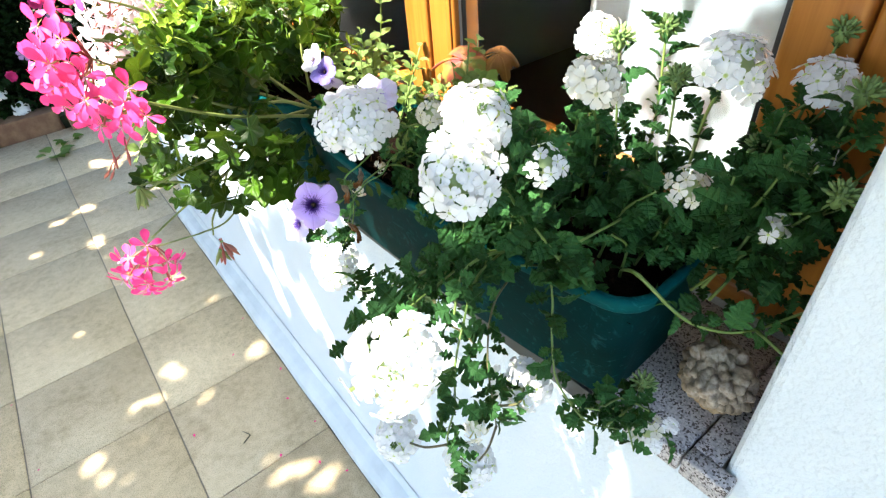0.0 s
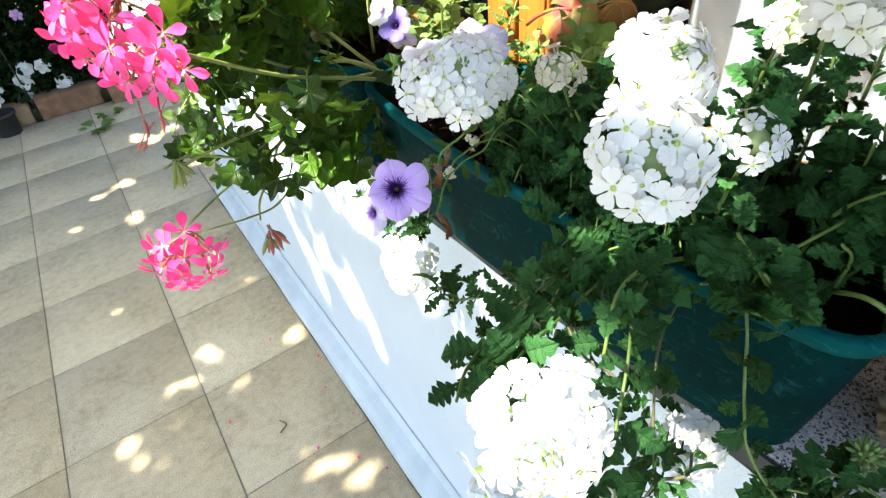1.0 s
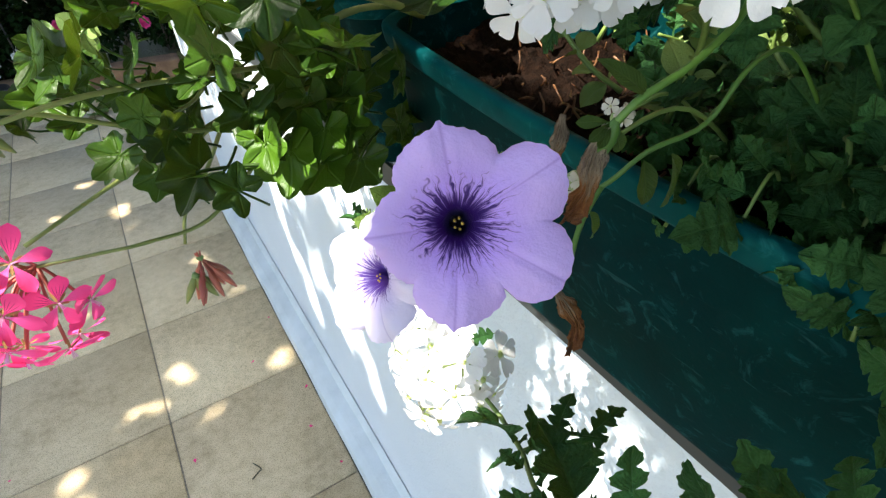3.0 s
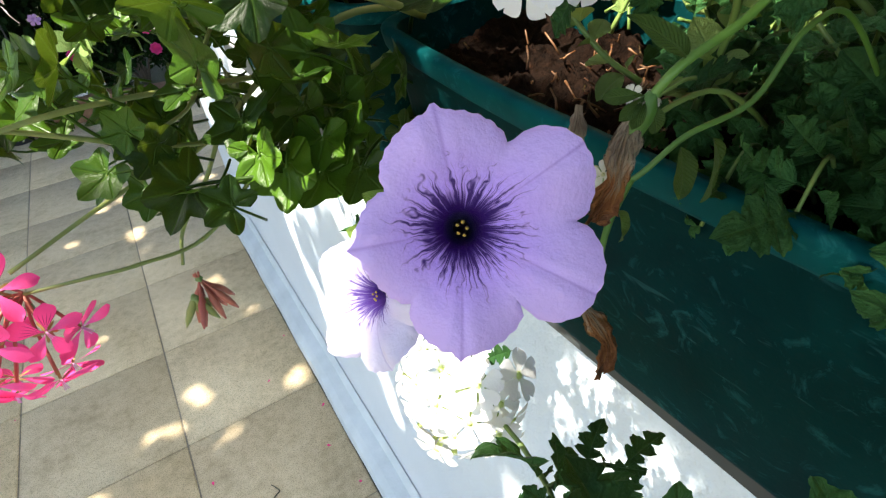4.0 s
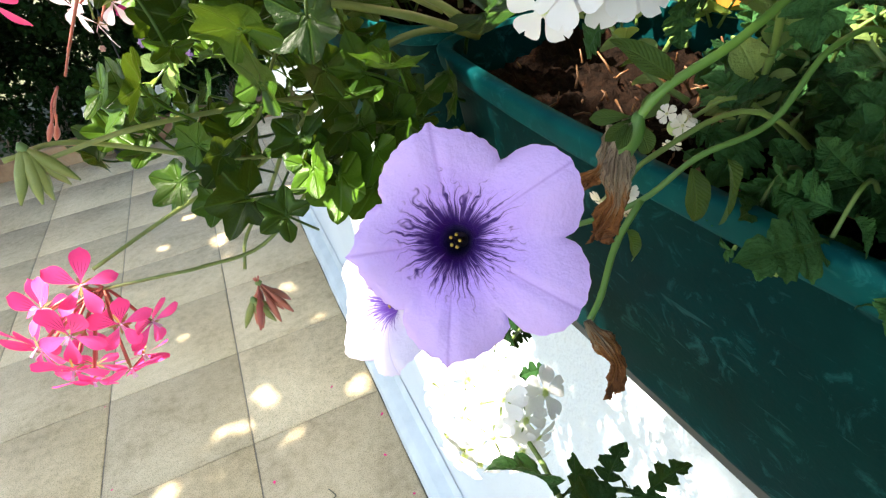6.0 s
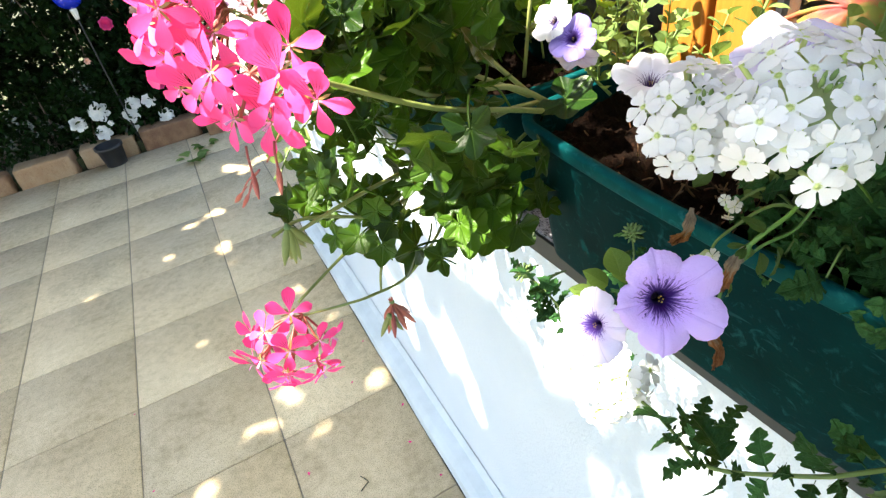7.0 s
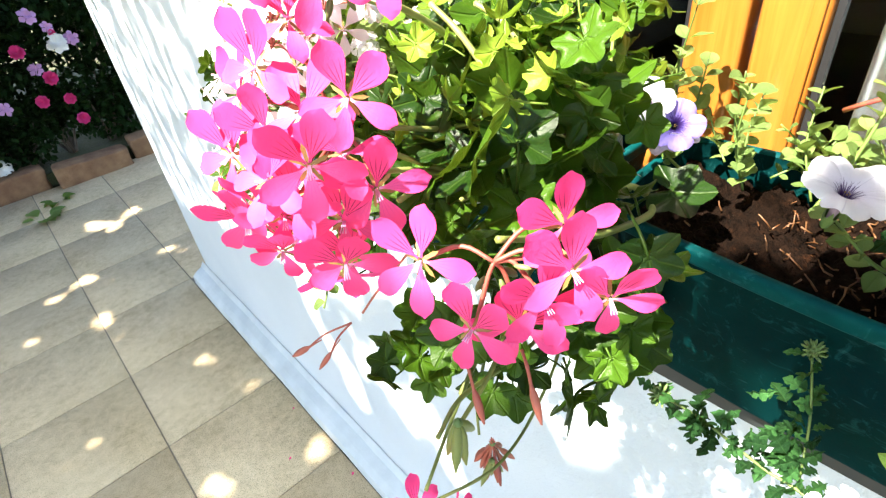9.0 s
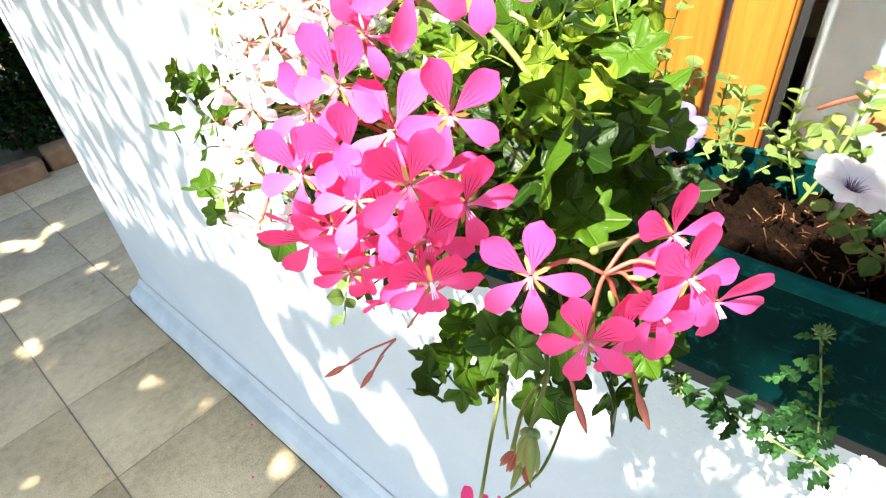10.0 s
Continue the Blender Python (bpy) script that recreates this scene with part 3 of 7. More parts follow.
def petal_into(verts, uvs, faces, slots, slot, angle, length, width, lift, bend, notch=0.0, base=0.06, twist=0.0, cols=5, rows=8, claw=0.16):
    """Adds one petal that leaves the middle at the angle (degrees), rises by lift and bends."""
    start = len(verts)
    ca, sa = math.cos(radians(angle)), math.sin(radians(angle))
    for i in range(rows + 1):
        f = i / rows
        body = math.sin(f / 0.70 * math.pi / 2) ** 1.5 if f < 0.70 else math.sqrt(max(0.01, 1 - ((f - 0.70) / 0.305) ** 2))
        wide = width * max(claw * (1 - 0.3 * f) if f < 0.6 else 0.0, body)
        for k in range(cols):
            c = -1 + 2 * k / (cols - 1)
            along = base + (length - base) * f - notch * length * (1 - abs(c)) * max(0, f - 0.8) / 0.2 - 0.10 * length * abs(c) ** 2 * max(0, f - 0.55)
            side = 0.5 * wide * c
            z = lift * along + bend * (along / length) ** 2 * length + 0.32 * side * side / max(width, 1e-6) + twist * side * f + 0.05 * width * math.sin(6 * f + angle) * c * f
            verts.append((along * ca - side * sa, along * sa + side * ca, z))
            uvs.append((0.5 + 0.5 * c, f))
    for i in range(rows):
        for k in range(cols - 1):
            a = start + i * cols + k
            faces.append((a, a + 1, a + 1 + cols, a + cols))
            slots.append(slot)


def geranium_floret_mesh(name, seed, upper=None, lower=None):
    """A pelargonium flower, about 1 across: two veined petals up, three paler-based petals down, stamens in the middle."""
    rnd = random.Random(seed)
    verts, uvs, faces, slots = [], [], [], []
    for a in (60, 122):
        petal_into(verts, uvs, faces, slots, 0, a + rnd.uniform(-8, 8), 0.62, 0.33, 0.26 + rnd.uniform(-0.12, 0.22), 0.08, 0.015, 0.03, rnd.uniform(-0.3, 0.3), 7, 11, 0.10)
    for a in (-22, -88, -154):
        petal_into(verts, uvs, faces, slots, 1, a + rnd.uniform(-9, 9), 0.60, 0.265, 0.04 + rnd.uniform(-0.15, 0.18), -0.10, 0.015, 0.03, rnd.uniform(-0.3, 0.3), 7, 11, 0.12)
    for k in range(5):
        petal_into(verts, uvs, faces, slots, 2, 90 + 72 * k + rnd.uniform(-10, 10), 0.22, 0.05, -0.35 + rnd.uniform(-0.3, 0.3), 0.0, -0.05, 0.02, 0.0, 3, 4, 0.9)
    for k in range(3):
        b = len(verts)
        tv, tf = tube_data([Vector((0.01 * k - 0.01, 0.0, 0.0)), Vector((0.02 * k - 0.02, -0.05, 0.10)), Vector((0.03 * k - 0.03, -0.09, 0.16))], 0.008, 0.010, 4)
        verts += tv
        uvs += [(0.3, 0.0)] * len(tv)
        faces += [tuple(b + q for q in f) for f in tf]
        slots += [1] * len(tf)
    return mesh_of(name, verts, faces, [upper or PINK_UP, lower or PINK_LOW, SEPAL], uvs, slots)


def verbena_floret_mesh(name, mat, seed):
    """A five-petalled floret, 1 across, each petal notched, on a short tube."""
    rnd = random.Random(seed)
    verts, uvs, faces, slots = [], [], [], []
    turn = rnd.uniform(0, 72)
    for k in range(5):
        petal_into(verts, uvs, faces, slots, 0, turn + 72 * k + rnd.uniform(-6, 6), 0.5, 0.39, 0.03 + rnd.uniform(-0.04, 0.05), -0.03 + rnd.uniform(-0.05, 0.04), 0.20, 0.02, rnd.uniform(-0.16, 0.12), 9, 10, 0.34)
    b = len(verts)
    tv, tf = tube_data([Vector((0, 0, -0.75)), Vector((0, 0, -0.3)), Vector((0, 0, 0.015))], 0.05, 0.06, 5)
    verts += tv
    uvs += [(0.5, 0.0)] * len(tv)
    faces += [tuple(b + q for q in f) for f in tf]
    return mesh_of(name, verts, faces, mat, uvs)


DULL_LEAVES = [long_leaf("petunia_leaf", DULL_LEAF, 0.32 + 0.06 * k, 0, 0.0, 0.5, 0.3 + 0.15 * k, k, 0.45) for k in range(3)]
GER_LEAVES = [palmate_leaf("geranium_leaf", GER_LEAF, 5, 0.20 + 0.035 * k, 0.05, 0.20 + 0.12 * k, k, 0.9, 0.20 * k, 0.7) for k in range(4)]
YOUNG_LIT_LEAVES = [palmate_leaf("young_sunlit_geranium_leaf", GER_YOUNG_LIT, 5, 0.28 + 0.05 * k, 0.08, 0.45 + 0.15 * k, 30 + k, 0.9, 0.2 * k, 0.7) for k in range(3)]
VERB_LEAVES = [crinkled_leaf("verbena_leaf", VERB_LEAF, 0.66 + 0.06 * k, 4, 0.60 - 0.05 * k, 0.05 + 0.16 * k, k) for k in range(4)]
LOBED_LEAVES = [crinkled_leaf("verbena_leaf", VERB_LEAF, 0.66 + 0.06 * k, 3, 0.78 - 0.05 * k, 0.15 + 0.2 * k, 20 + k) for k in range(3)]
VERB_PALE = crinkled_leaf("verbena_leaf", VERB_UNDER, 0.85, 5, 0.26, 0.1, 9)
PET_LEAVES = [long_leaf("petunia_leaf", PET_LEAF, 0.60 + 0.1 * k, 0, 0.0, 0.2, 0.2 + 0.15 * k, k, 0.48) for k in range(3)]
PALE_LEAVES = [long_leaf("small_leaf", PALE_LEAF, 0.72 + 0.1 * k, 0, 0.0, 0.25, 0.15 + 0.15 * k, k + 5, 0.5) for k in range(2)]
FLORETS = [geranium_floret_mesh("geranium_floret", 20 + k) for k in range(4)]
SUNLIT_FLORETS = [geranium_floret_mesh("geranium_floret", 60 + k, SUNLIT_PINK, SUNLIT_PINK) for k in range(3)]
WHITE_FLORETS = [verbena_floret_mesh("verbena_floret", WHITE_PETAL, 40 + k) for k in range(4)]
CREAM_FLORETS = [verbena_floret_mesh("verbena_floret", CREAM_PETAL, 50 + k) for k in range(2)]
BUD = cup_mesh("bud_tip", CALYX, ((0.08, -0.5), (0.16, -0.25), (0.19, 0.0), (0.16, 0.3), (0.06, 0.55)), 7)


# ---- setting ----
SILL_TOP, WALL_X, FRAME_X = 1.256, 0.080, 0.285
OPEN_Y0, OPEN_Y1, OPEN_Z0, OPEN_Z1 = -1.706, -0.235, 1.221, 2.45
WALL_END = 1.40


def wall_with_opening():
    """The plastered house wall: a slab with one window opening, its outer edges softly rounded."""
    bm = bmesh.new()
    ys, zs = (-4.2, OPEN_Y0, OPEN_Y1, WALL_END), (0.0, OPEN_Z0, OPEN_Z1, 3.1)
    grid = [[bm.verts.new((WALL_X, y, z)) for z in zs] for y in ys]
    faces = [bm.faces.new((grid[i][j], grid[i][j + 1], grid[i + 1][j + 1], grid[i + 1][j])) for i in range(3) for j in range(3) if (i, j) != (1, 1)]
    made = bmesh.ops.extrude_face_region(bm, geom=faces)
    for v in made["geom"]:
        if isinstance(v, bmesh.types.BMVert):
            v.co.x = 0.40
    bmesh.ops.recalc_face_normals(bm, faces=bm.faces)
    soft = []
    for e in bm.edges:
        a, b = e.verts
        if abs(a.co.x - WALL_X) < 1e-5 and abs(b.co.x - WALL_X) < 1e-5:
            hole = all(OPEN_Y0 - 1e-4 <= v.co.y <= OPEN_Y1 + 1e-4 and OPEN_Z0 - 1e-4 <= v.co.z <= OPEN_Z1 + 1e-4 for v in (a, b))
            end = all(abs(v.co.y - WALL_END) < 1e-4 for v in (a, b))
            if hole or end:
                soft.append(e)
    bmesh.ops.bevel(bm, geom=soft, offset=0.012, segments=3, affect="EDGES", profile=0.5)
    return bm_mesh("wall_west", bm, PLASTER)


tagged(new("wall_west", wall_with_opening()), "white rough-plastered house wall with a deep window opening", "wall", kind="structure")
tagged(new("wall_north", box_mesh("wall_north", (0.401, WALL_END - 0.34, 0.0), (5.0, WALL_END, 3.1), PLASTER)), "white plastered end wall of the house", "wall", kind="structure")
tagged(new("wall_south", box_mesh("wall_south", (0.401, -4.2, 0.0), (5.0, -3.9, 3.1), PLASTER)), "white plastered end wall of the house", "wall", kind="structure")
tagged(new("wall_east", box_mesh("wall_east", (4.7, -3.899, 0.0), (5.0, WALL_END - 0.341, 3.1), ROOM)), "plain dark inner wall of the room", "wall", kind="structure")
tagged(new("floor", box_mesh("floor", (0.401, -3.899, 0.25), (4.699, WALL_END - 0.341, 0.30), ROOM_FLOOR)), "dark wooden floor inside the room", "floor", kind="structure")
tagged(new("ceiling", box_mesh("ceiling", (0.401, -3.899, 2.75), (4.699, WALL_END - 0.341, 2.80), ROOM)), "plain ceiling inside the room", "ceiling", kind="structure")
tagged(new("roof", box_mesh("roof", (-0.10, -4.3, 3.101), (5.1, WALL_END + 0.15, 3.22), SANDSTONE, 0.02)), "flat overhanging roof slab of the house", "roof", kind="structure")


def plinth_mesh():
    """The low painted base strip of the wall with a sloping top, along the wall's foot."""
    prof = ((0.0, 0.0), (0.005, 0.045), (0.026, 0.062), (0.060, 0.078), (WALL_X - 0.003, 0.105), (WALL_X - 0.003, 0.0))
    bm = bmesh.new()
    rows = []
    n = 46
    for i in range(n + 1):
        y = -4.2 + (WALL_END + 0.03 + 4.2) * i / n
        w = 0.0015 * math.sin(i * 1.7)
        rows.append([bm.verts.new((x + (w if k < 4 else 0.0), y, z)) for k, (x, z) in enumerate(prof)])
    for a, b in zip(rows, rows[1:]):
        for k in range(len(prof)):
            j = (k + 1) % len(prof)
            bm.faces.new((a[k], a[j], b[j], b[k]))
    bm.faces.new(rows[0])
    bm.faces.new(rows[-1][::-1])
    return bm_mesh("plinth", bm, PLINTH)


tagged(new("plinth", plinth_mesh()), "pale grey painted plinth strip along the foot of the wall", "plinth", kind="structure")

# ground sheet out to the horizon
bm = bmesh.new()
bmesh.ops.create_grid(bm, x_segments=40, y_segments=40, size=150.0)
for v in bm.verts:
    v.co.z = -0.045
tagged(new("ground", bm_mesh("ground", bm, GROUND)), "bare garden soil with thin grass round the patio", "ground", kind="structure")
tagged(new("joint_bed", box_mesh("joint_bed", (-3.46, -4.0, -0.044), (-0.001, 3.49, -0.005), JOINT)), "dark sandy bed between the paving slabs", "paving bed", kind="structure")

# window sill of granite: a long slab and a short end piece
sill = thing("window_sill", "speckled grey and pink granite window sill with a joint near its end", "sill", kind="structure")
# dark colour for the shade that the boxes throw on the granite's outer edge
SILL_SHADE = plain_material("dark_sill_shade", (0.035, 0.042, 0.045), 0.45)


def sill_piece(name, y0, y1, x0, x1, mat, bevel=0.003):
    """A slab whose outer edge runs from x0 at y0 to x1 at y1."""
    bm = box_bm(bmesh.new(), (0.0, y0, SILL_TOP - 0.030), (0.281, y1, SILL_TOP), bevel)
    for v in bm.verts:
        if v.co.x < 0.1:
            f = (v.co.y - y0) / (y1 - y0)
            v.co.x += x0 + (x1 - x0) * f
    return bm_mesh(name, bm, mat, True)


part("sill_slab", sill_piece("sill_slab", -1.672, -0.237, 0.058, 0.018, GRANITE), sill)
part("sill_end", box_mesh("sill_end", (0.058, -1.722, SILL_TOP - 0.030), (WALL_X - 0.002, -1.674, SILL_TOP), GRANITE, 0.003), sill)
part("sill_end", box_mesh("sill_end", (WALL_X - 0.0019, -1.704, SILL_TOP - 0.030), (0.281, -1.674, SILL_TOP), GRANITE, 0.002), sill)
# thin strip added over the granite edge to paint the shade below the boxes
edge = box_bm(bmesh.new(), (-0.004, -1.60, SILL_TOP - 0.029), (0.0, -0.24, SILL_TOP - 0.001))
for v in edge.verts:
    v.co.x += 0.0565 - 0.04 * (v.co.y + 1.672) / 1.435
part("sill_edge", bm_mesh("sill_edge", edge, SILL_SHADE), sill, label="dark strip painting the shade of the boxes on the sill's outer edge")


# ---- window ----
def window():
    w = thing("window", "orange varnished wooden double window set back in the wall", "window", kind="structure")
    x0 = FRAME_X
    outer = [((x0 + 0.006, OPEN_Y0 + 0.002, SILL_TOP), (x0 + 0.075, -1.622, 2.44)), ((x0 + 0.006, -0.305, SILL_TOP), (x0 + 0.075, OPEN_Y1 - 0.002, 2.44))]
    for lo, hi in outer:
        part("window_frame", box_mesh("window_frame", lo, hi, WOOD, 0.005), w)
    part("window_frame", box_mesh("window_frame", (x0 + 0.006, -1.621, 2.37), (x0 + 0.075, -0.306, 2.44), WOOD_FLAT, 0.005), w)
    part("window_frame", box_mesh("window_frame", (x0 + 0.006, -1.621, SILL_TOP), (x0 + 0.075, -0.306, SILL_TOP + 0.035), WOOD_FLAT, 0.005), w)
    for y0, y1 in ((-1.620, -0.984), (-0.974, -0.307)):
        sash = part("sash", box_mesh("sash", (x0, y0, SILL_TOP + 0.037), (x0 + 0.06, y0 + 0.066, 2.368), WOOD, 0.007, 3), w)
        part("stile", box_mesh("stile", (x0, y1 - 0.066, SILL_TOP + 0.037), (x0 + 0.06, y1, 2.368), WOOD, 0.007, 3), sash)
        part("rail", box_mesh("rail", (x0 + 0.001, y0 + 0.067, SILL_TOP + 0.037), (x0 + 0.059, y1 - 0.067, SILL_TOP + 0.100), WOOD_FLAT, 0.007, 3), sash)
        part("rail", box_mesh("rail", (x0 + 0.001, y0 + 0.067, 2.305), (x0 + 0.059, y1 - 0.067, 2.368), WOOD_FLAT, 0.007, 3), sash)
        a, b = y0 + 0.067, y1 - 0.067
        bm = bmesh.new()
        for lo, hi in (((x0 + 0.012, a, SILL_TOP + 0.101), (x0 + 0.022, a + 0.007, 2.304)), ((x0 + 0.012, b - 0.007, SILL_TOP + 0.101), (x0 + 0.022, b, 2.304)),
                       ((x0 + 0.012, a + 0.0071, SILL_TOP + 0.101), (x0 + 0.022, b - 0.0071, SILL_TOP + 0.108)), ((x0 + 0.012, a + 0.0071, 2.297), (x0 + 0.022, b - 0.0071, 2.304))):
            box_bm(bm, lo, hi)
        part("seal", bm_mesh("seal", bm, SEAL), sash, label="black rubber glazing seal")
        pane = part("pane", box_mesh("pane", (x0 + 0.024, a, SILL_TOP + 0.101), (x0 + 0.030, b, 2.304), GLASS), sash, label="clear reflecting glass pane")
        pane.visible_shadow = False
    # bead along the inner edge of the meeting stile
    part("moulding", box_mesh("moulding", (x0 - 0.004, -1.046, SILL_TOP + 0.04), (x0 - 0.0005, -1.034, 2.36), WOOD, 0.0015), w)
    part("inner_sill", box_mesh("inner_sill", (0.402, OPEN_Y0 - 0.1, 1.17), (0.62, OPEN_Y1 + 0.1, 1.20), WOOD_FLAT, 0.006), w, label="varnished wooden inner sill board")


window()


def curtain():
    n, rows = 60, 14
    verts, faces = [], []
    for j in range(rows + 1):
        z = 1.02 + 1.5 * j / rows
        for i in range(n + 1):
            y = -1.02 - 1.3 * i / n
            verts.append((0.675 + 0.004 * math.sin(i * 0.25) * (1.2 - j / rows * 0.5) + 0.0008 * math.sin(i * 0.9 + 0.5 * j), y, z))
    for j in range(rows):
        for i in range(n):
            a = j * (n + 1) + i
            faces.append((a, a + 1, a + n + 2, a + n + 1))
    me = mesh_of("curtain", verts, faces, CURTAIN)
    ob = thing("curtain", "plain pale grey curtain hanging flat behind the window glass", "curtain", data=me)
    ob.modifiers.new("cloth", "SOLIDIFY").thickness = 0.002
    part("curtain_rod", tube_mesh("curtain_rod", ((0.675, -0.5, 2.53), (0.675, -1.4, 2.53), (0.675, -2.45, 2.53)), 0.009, 0.009, BLACK_POT, 8, 2), ob)


curtain()


# ---- planters ----
def planter(name, at, turn, length, label):
    """A long plastic flower box: tapered body with rounded corners, a thick rolled rim and soil."""
    wide, high = 0.185, 0.172
    box = thing(name, label, "planter", group="window boxes")
    box.matrix_basis = Matrix.Translation(at) @ Matrix.Rotation(radians(turn), 4, "Z")

    def loop(half_w, half_l, z, r=0.03, n=5):
        out = []
        bow = 0.030 * min(1.0, 0.45 + 0.55 * z / high)
        for cx, cy, a0 in ((half_w - r, half_l - r, 0), (-half_w + r, half_l - r, 90), (-half_w + r, -half_l + r, 180), (half_w - r, -half_l + r, 270)):
            for k in range(n + 1):
                a = radians(a0 + 90 * k / n)
                out.append((cx + r * math.cos(a), cy + r * math.sin(a), z))
        n_side = 10
        full = []
        for i, p in enumerate(out):
            q = out[(i + 1) % len(out)]
            full.append(p)
            if abs(q[1] - p[1]) > half_l:
                for k in range(1, n_side):
                    f = k / n_side
                    full.append((p[0] + (q[0] - p[0]) * f, p[1] + (q[1] - p[1]) * f, z))
        return [(x - bow * max(0.0, 1 - (y / half_l) ** 2) * max(0.0, -x / half_w), y, zz) for x, y, zz in full]

    def skin(name, loops, mat, cap_first=False, cap_last=False):
        verts = [p for l in loops for p in l]
        n = len(loops[0])
        faces = [(j * n + i, j * n + (i + 1) % n, (j + 1) * n + (i + 1) % n, (j + 1) * n + i) for j in range(len(loops) - 1) for i in range(n)]
        if cap_first:
            faces.append(tuple(range(n - 1, -1, -1)))
        if cap_last:
            faces.append(tuple(range((len(loops) - 1) * n, len(loops) * n)))
        return mesh_of(name, verts, faces, mat)

    w, l = wide / 2, length / 2
    low = [loop(w - 0.020 + 0.012 * f, l - 0.026 + 0.018 * f, 0.006 + (high - 0.022) * f, 0.026 + 0.004 * f) for f in (0.0, 0.02, 0.5, 0.97, 1.0)]
    body = [loop(w - 0.024, l - 0.030, 0.0, 0.022), loop(w - 0.0205, l - 0.0265, 0.004, 0.026)] + low
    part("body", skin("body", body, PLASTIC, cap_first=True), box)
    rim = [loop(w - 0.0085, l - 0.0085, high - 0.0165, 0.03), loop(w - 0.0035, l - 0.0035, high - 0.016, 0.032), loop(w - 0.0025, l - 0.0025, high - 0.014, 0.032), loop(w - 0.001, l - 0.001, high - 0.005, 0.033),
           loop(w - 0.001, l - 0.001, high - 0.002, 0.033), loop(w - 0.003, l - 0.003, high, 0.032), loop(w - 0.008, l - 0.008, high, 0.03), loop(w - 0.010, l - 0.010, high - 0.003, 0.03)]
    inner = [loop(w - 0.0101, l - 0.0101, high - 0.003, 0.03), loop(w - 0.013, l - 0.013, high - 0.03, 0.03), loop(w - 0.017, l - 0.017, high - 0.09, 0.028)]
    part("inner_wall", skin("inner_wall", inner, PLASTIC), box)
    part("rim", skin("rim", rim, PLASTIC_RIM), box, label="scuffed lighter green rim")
    n, m = 40, 130
    verts, faces = [], []
    for j in range(m + 1):
        for i in range(n + 1):
            x, y = (w - 0.0165) * (2 * i / n - 1), (l - 0.0165) * (2 * j / m - 1)
            z = high - 0.032 + 0.018 * (noise.noise((x * 22, y * 22, 3.0)) + 0.6 * noise.noise((x * 60, y * 60, 1.0)) + 0.4 * noise.noise((x * 150, y * 150, 1.0)))
            verts.append((x, y, z))
    for j in range(m):
        for i in range(n):
            a = j * (n + 1) + i
            faces.append((a, a + 1, a + n + 2, a + n + 1))
    part("soil", mesh_of("soil", verts, faces, SOIL), box, label="dark crumbly potting soil")
    return box


planter("planter", (0.111, -1.292, SILL_TOP), 3.0, 0.625, "dark green plastic flower box with worn rim on the sill")
planter("planter", (0.095, -0.655, SILL_TOP), 1.0, 0.60, "dark green plastic flower box overgrown by geraniums, on the granite sill")


def rock():
    bm = bmesh.new()
    bmesh.ops.create_icosphere(bm, subdivisions=6, radius=1.0)
    rnd = random.Random(4)
    knobs = []
    while len(knobs) < 150:
        d = Vector((rnd.gauss(0, 1), rnd.gauss(0, 1), rnd.gauss(0.2, 0.9))).normalized()
        if all((d - k).length > 0.19 for k, _ in knobs) or rnd.random() < 0.02:
            knobs.append((d, rnd.uniform(0.75, 1.2)))
    for v in bm.verts:
        d = v.co.normalized()
        r = 0.84 + 0.20 * noise.noise(d * 1.4 + Vector((3, 0, 0))) + 0.08 * noise.noise(d * 3.0)
        near = min((d - k).length / tall for k, tall in knobs)
        knob = math.sqrt(max(0.0, 1 - (near / 0.19) ** 2))
        r += 0.24 * knob * (1.0 if d.z > -0.10 else 0.35) + 0.03 * noise.noise(d * 12) + 0.02 * noise.noise(d * 26)
        p = d * r
        v.co = Vector((p.x * 0.045, p.y * 0.036, max(p.z, -0.62) * 0.037 + 0.0225))
    me = bm_mesh("rock", bm, ROCK, True)
    ob = thing("rock", "knobbly beige and brown rock lying on the granite sill", "rock", data=me)
    ob.matrix_basis = pose(0.152, -1.650, SILL_TOP + 0.001, 0, 0, 35) @ Matrix.Diagonal((1.02, 1.02, 1.05, 1.0))


rock()


# ---- plants ----
def stem_part(plant, pts, r0, r1, mat, sides=6, steps=6, knots=0.12):
    return part("stem", tube_mesh("stem", pts, r0, r1, mat, sides, steps, knots), plant)


def shoot(plant, pts, r0, r1, mat, leaves, size, gap, start=0.15, name="leaf", spread=0.9, lift=0.25):
    """A stem with pairs of leaves set crosswise along it."""
    stem_part(plant, pts, r0, r1, mat)
    line = smooth_line(pts, 8)
    lengths = [0.0]
    for a, b in zip(line, line[1:]):
        lengths.append(lengths[-1] + (b - a).length)
    s, turn = lengths[-1] * start, random.uniform(0, 3)
    while s < lengths[-1] * 0.97:
        i = next(k for k, q in enumerate(lengths) if q >= s)
        p = line[i]
        way = (line[min(i + 1, len(line) - 1)] - line[max(i - 1, 0)]).normalized()
        side = way.orthogonal().normalized()
        side = Matrix.Rotation(turn, 3, way) @ side
        for sign in (1, -1):
            if random.random() < 0.12:
                continue
            along = side * sign * spread + way * 0.45 + Vector((0, 0, lift)) + jitter(0.3)
            normal = Vector((-0.25, -0.3, 1.0)) + way * 0.5 + jitter(0.75)
            k = size * random.choice((0.5, 0.75, 0.95, 1.1)) * random.uniform(0.85, 1.2)
            part(name, random.choice(leaves), plant, facing(p + side * sign * r0, along, normal, k))
        turn += math.pi / 2 + random.uniform(-0.3, 0.3)
        s += gap * random.uniform(0.8, 1.25)


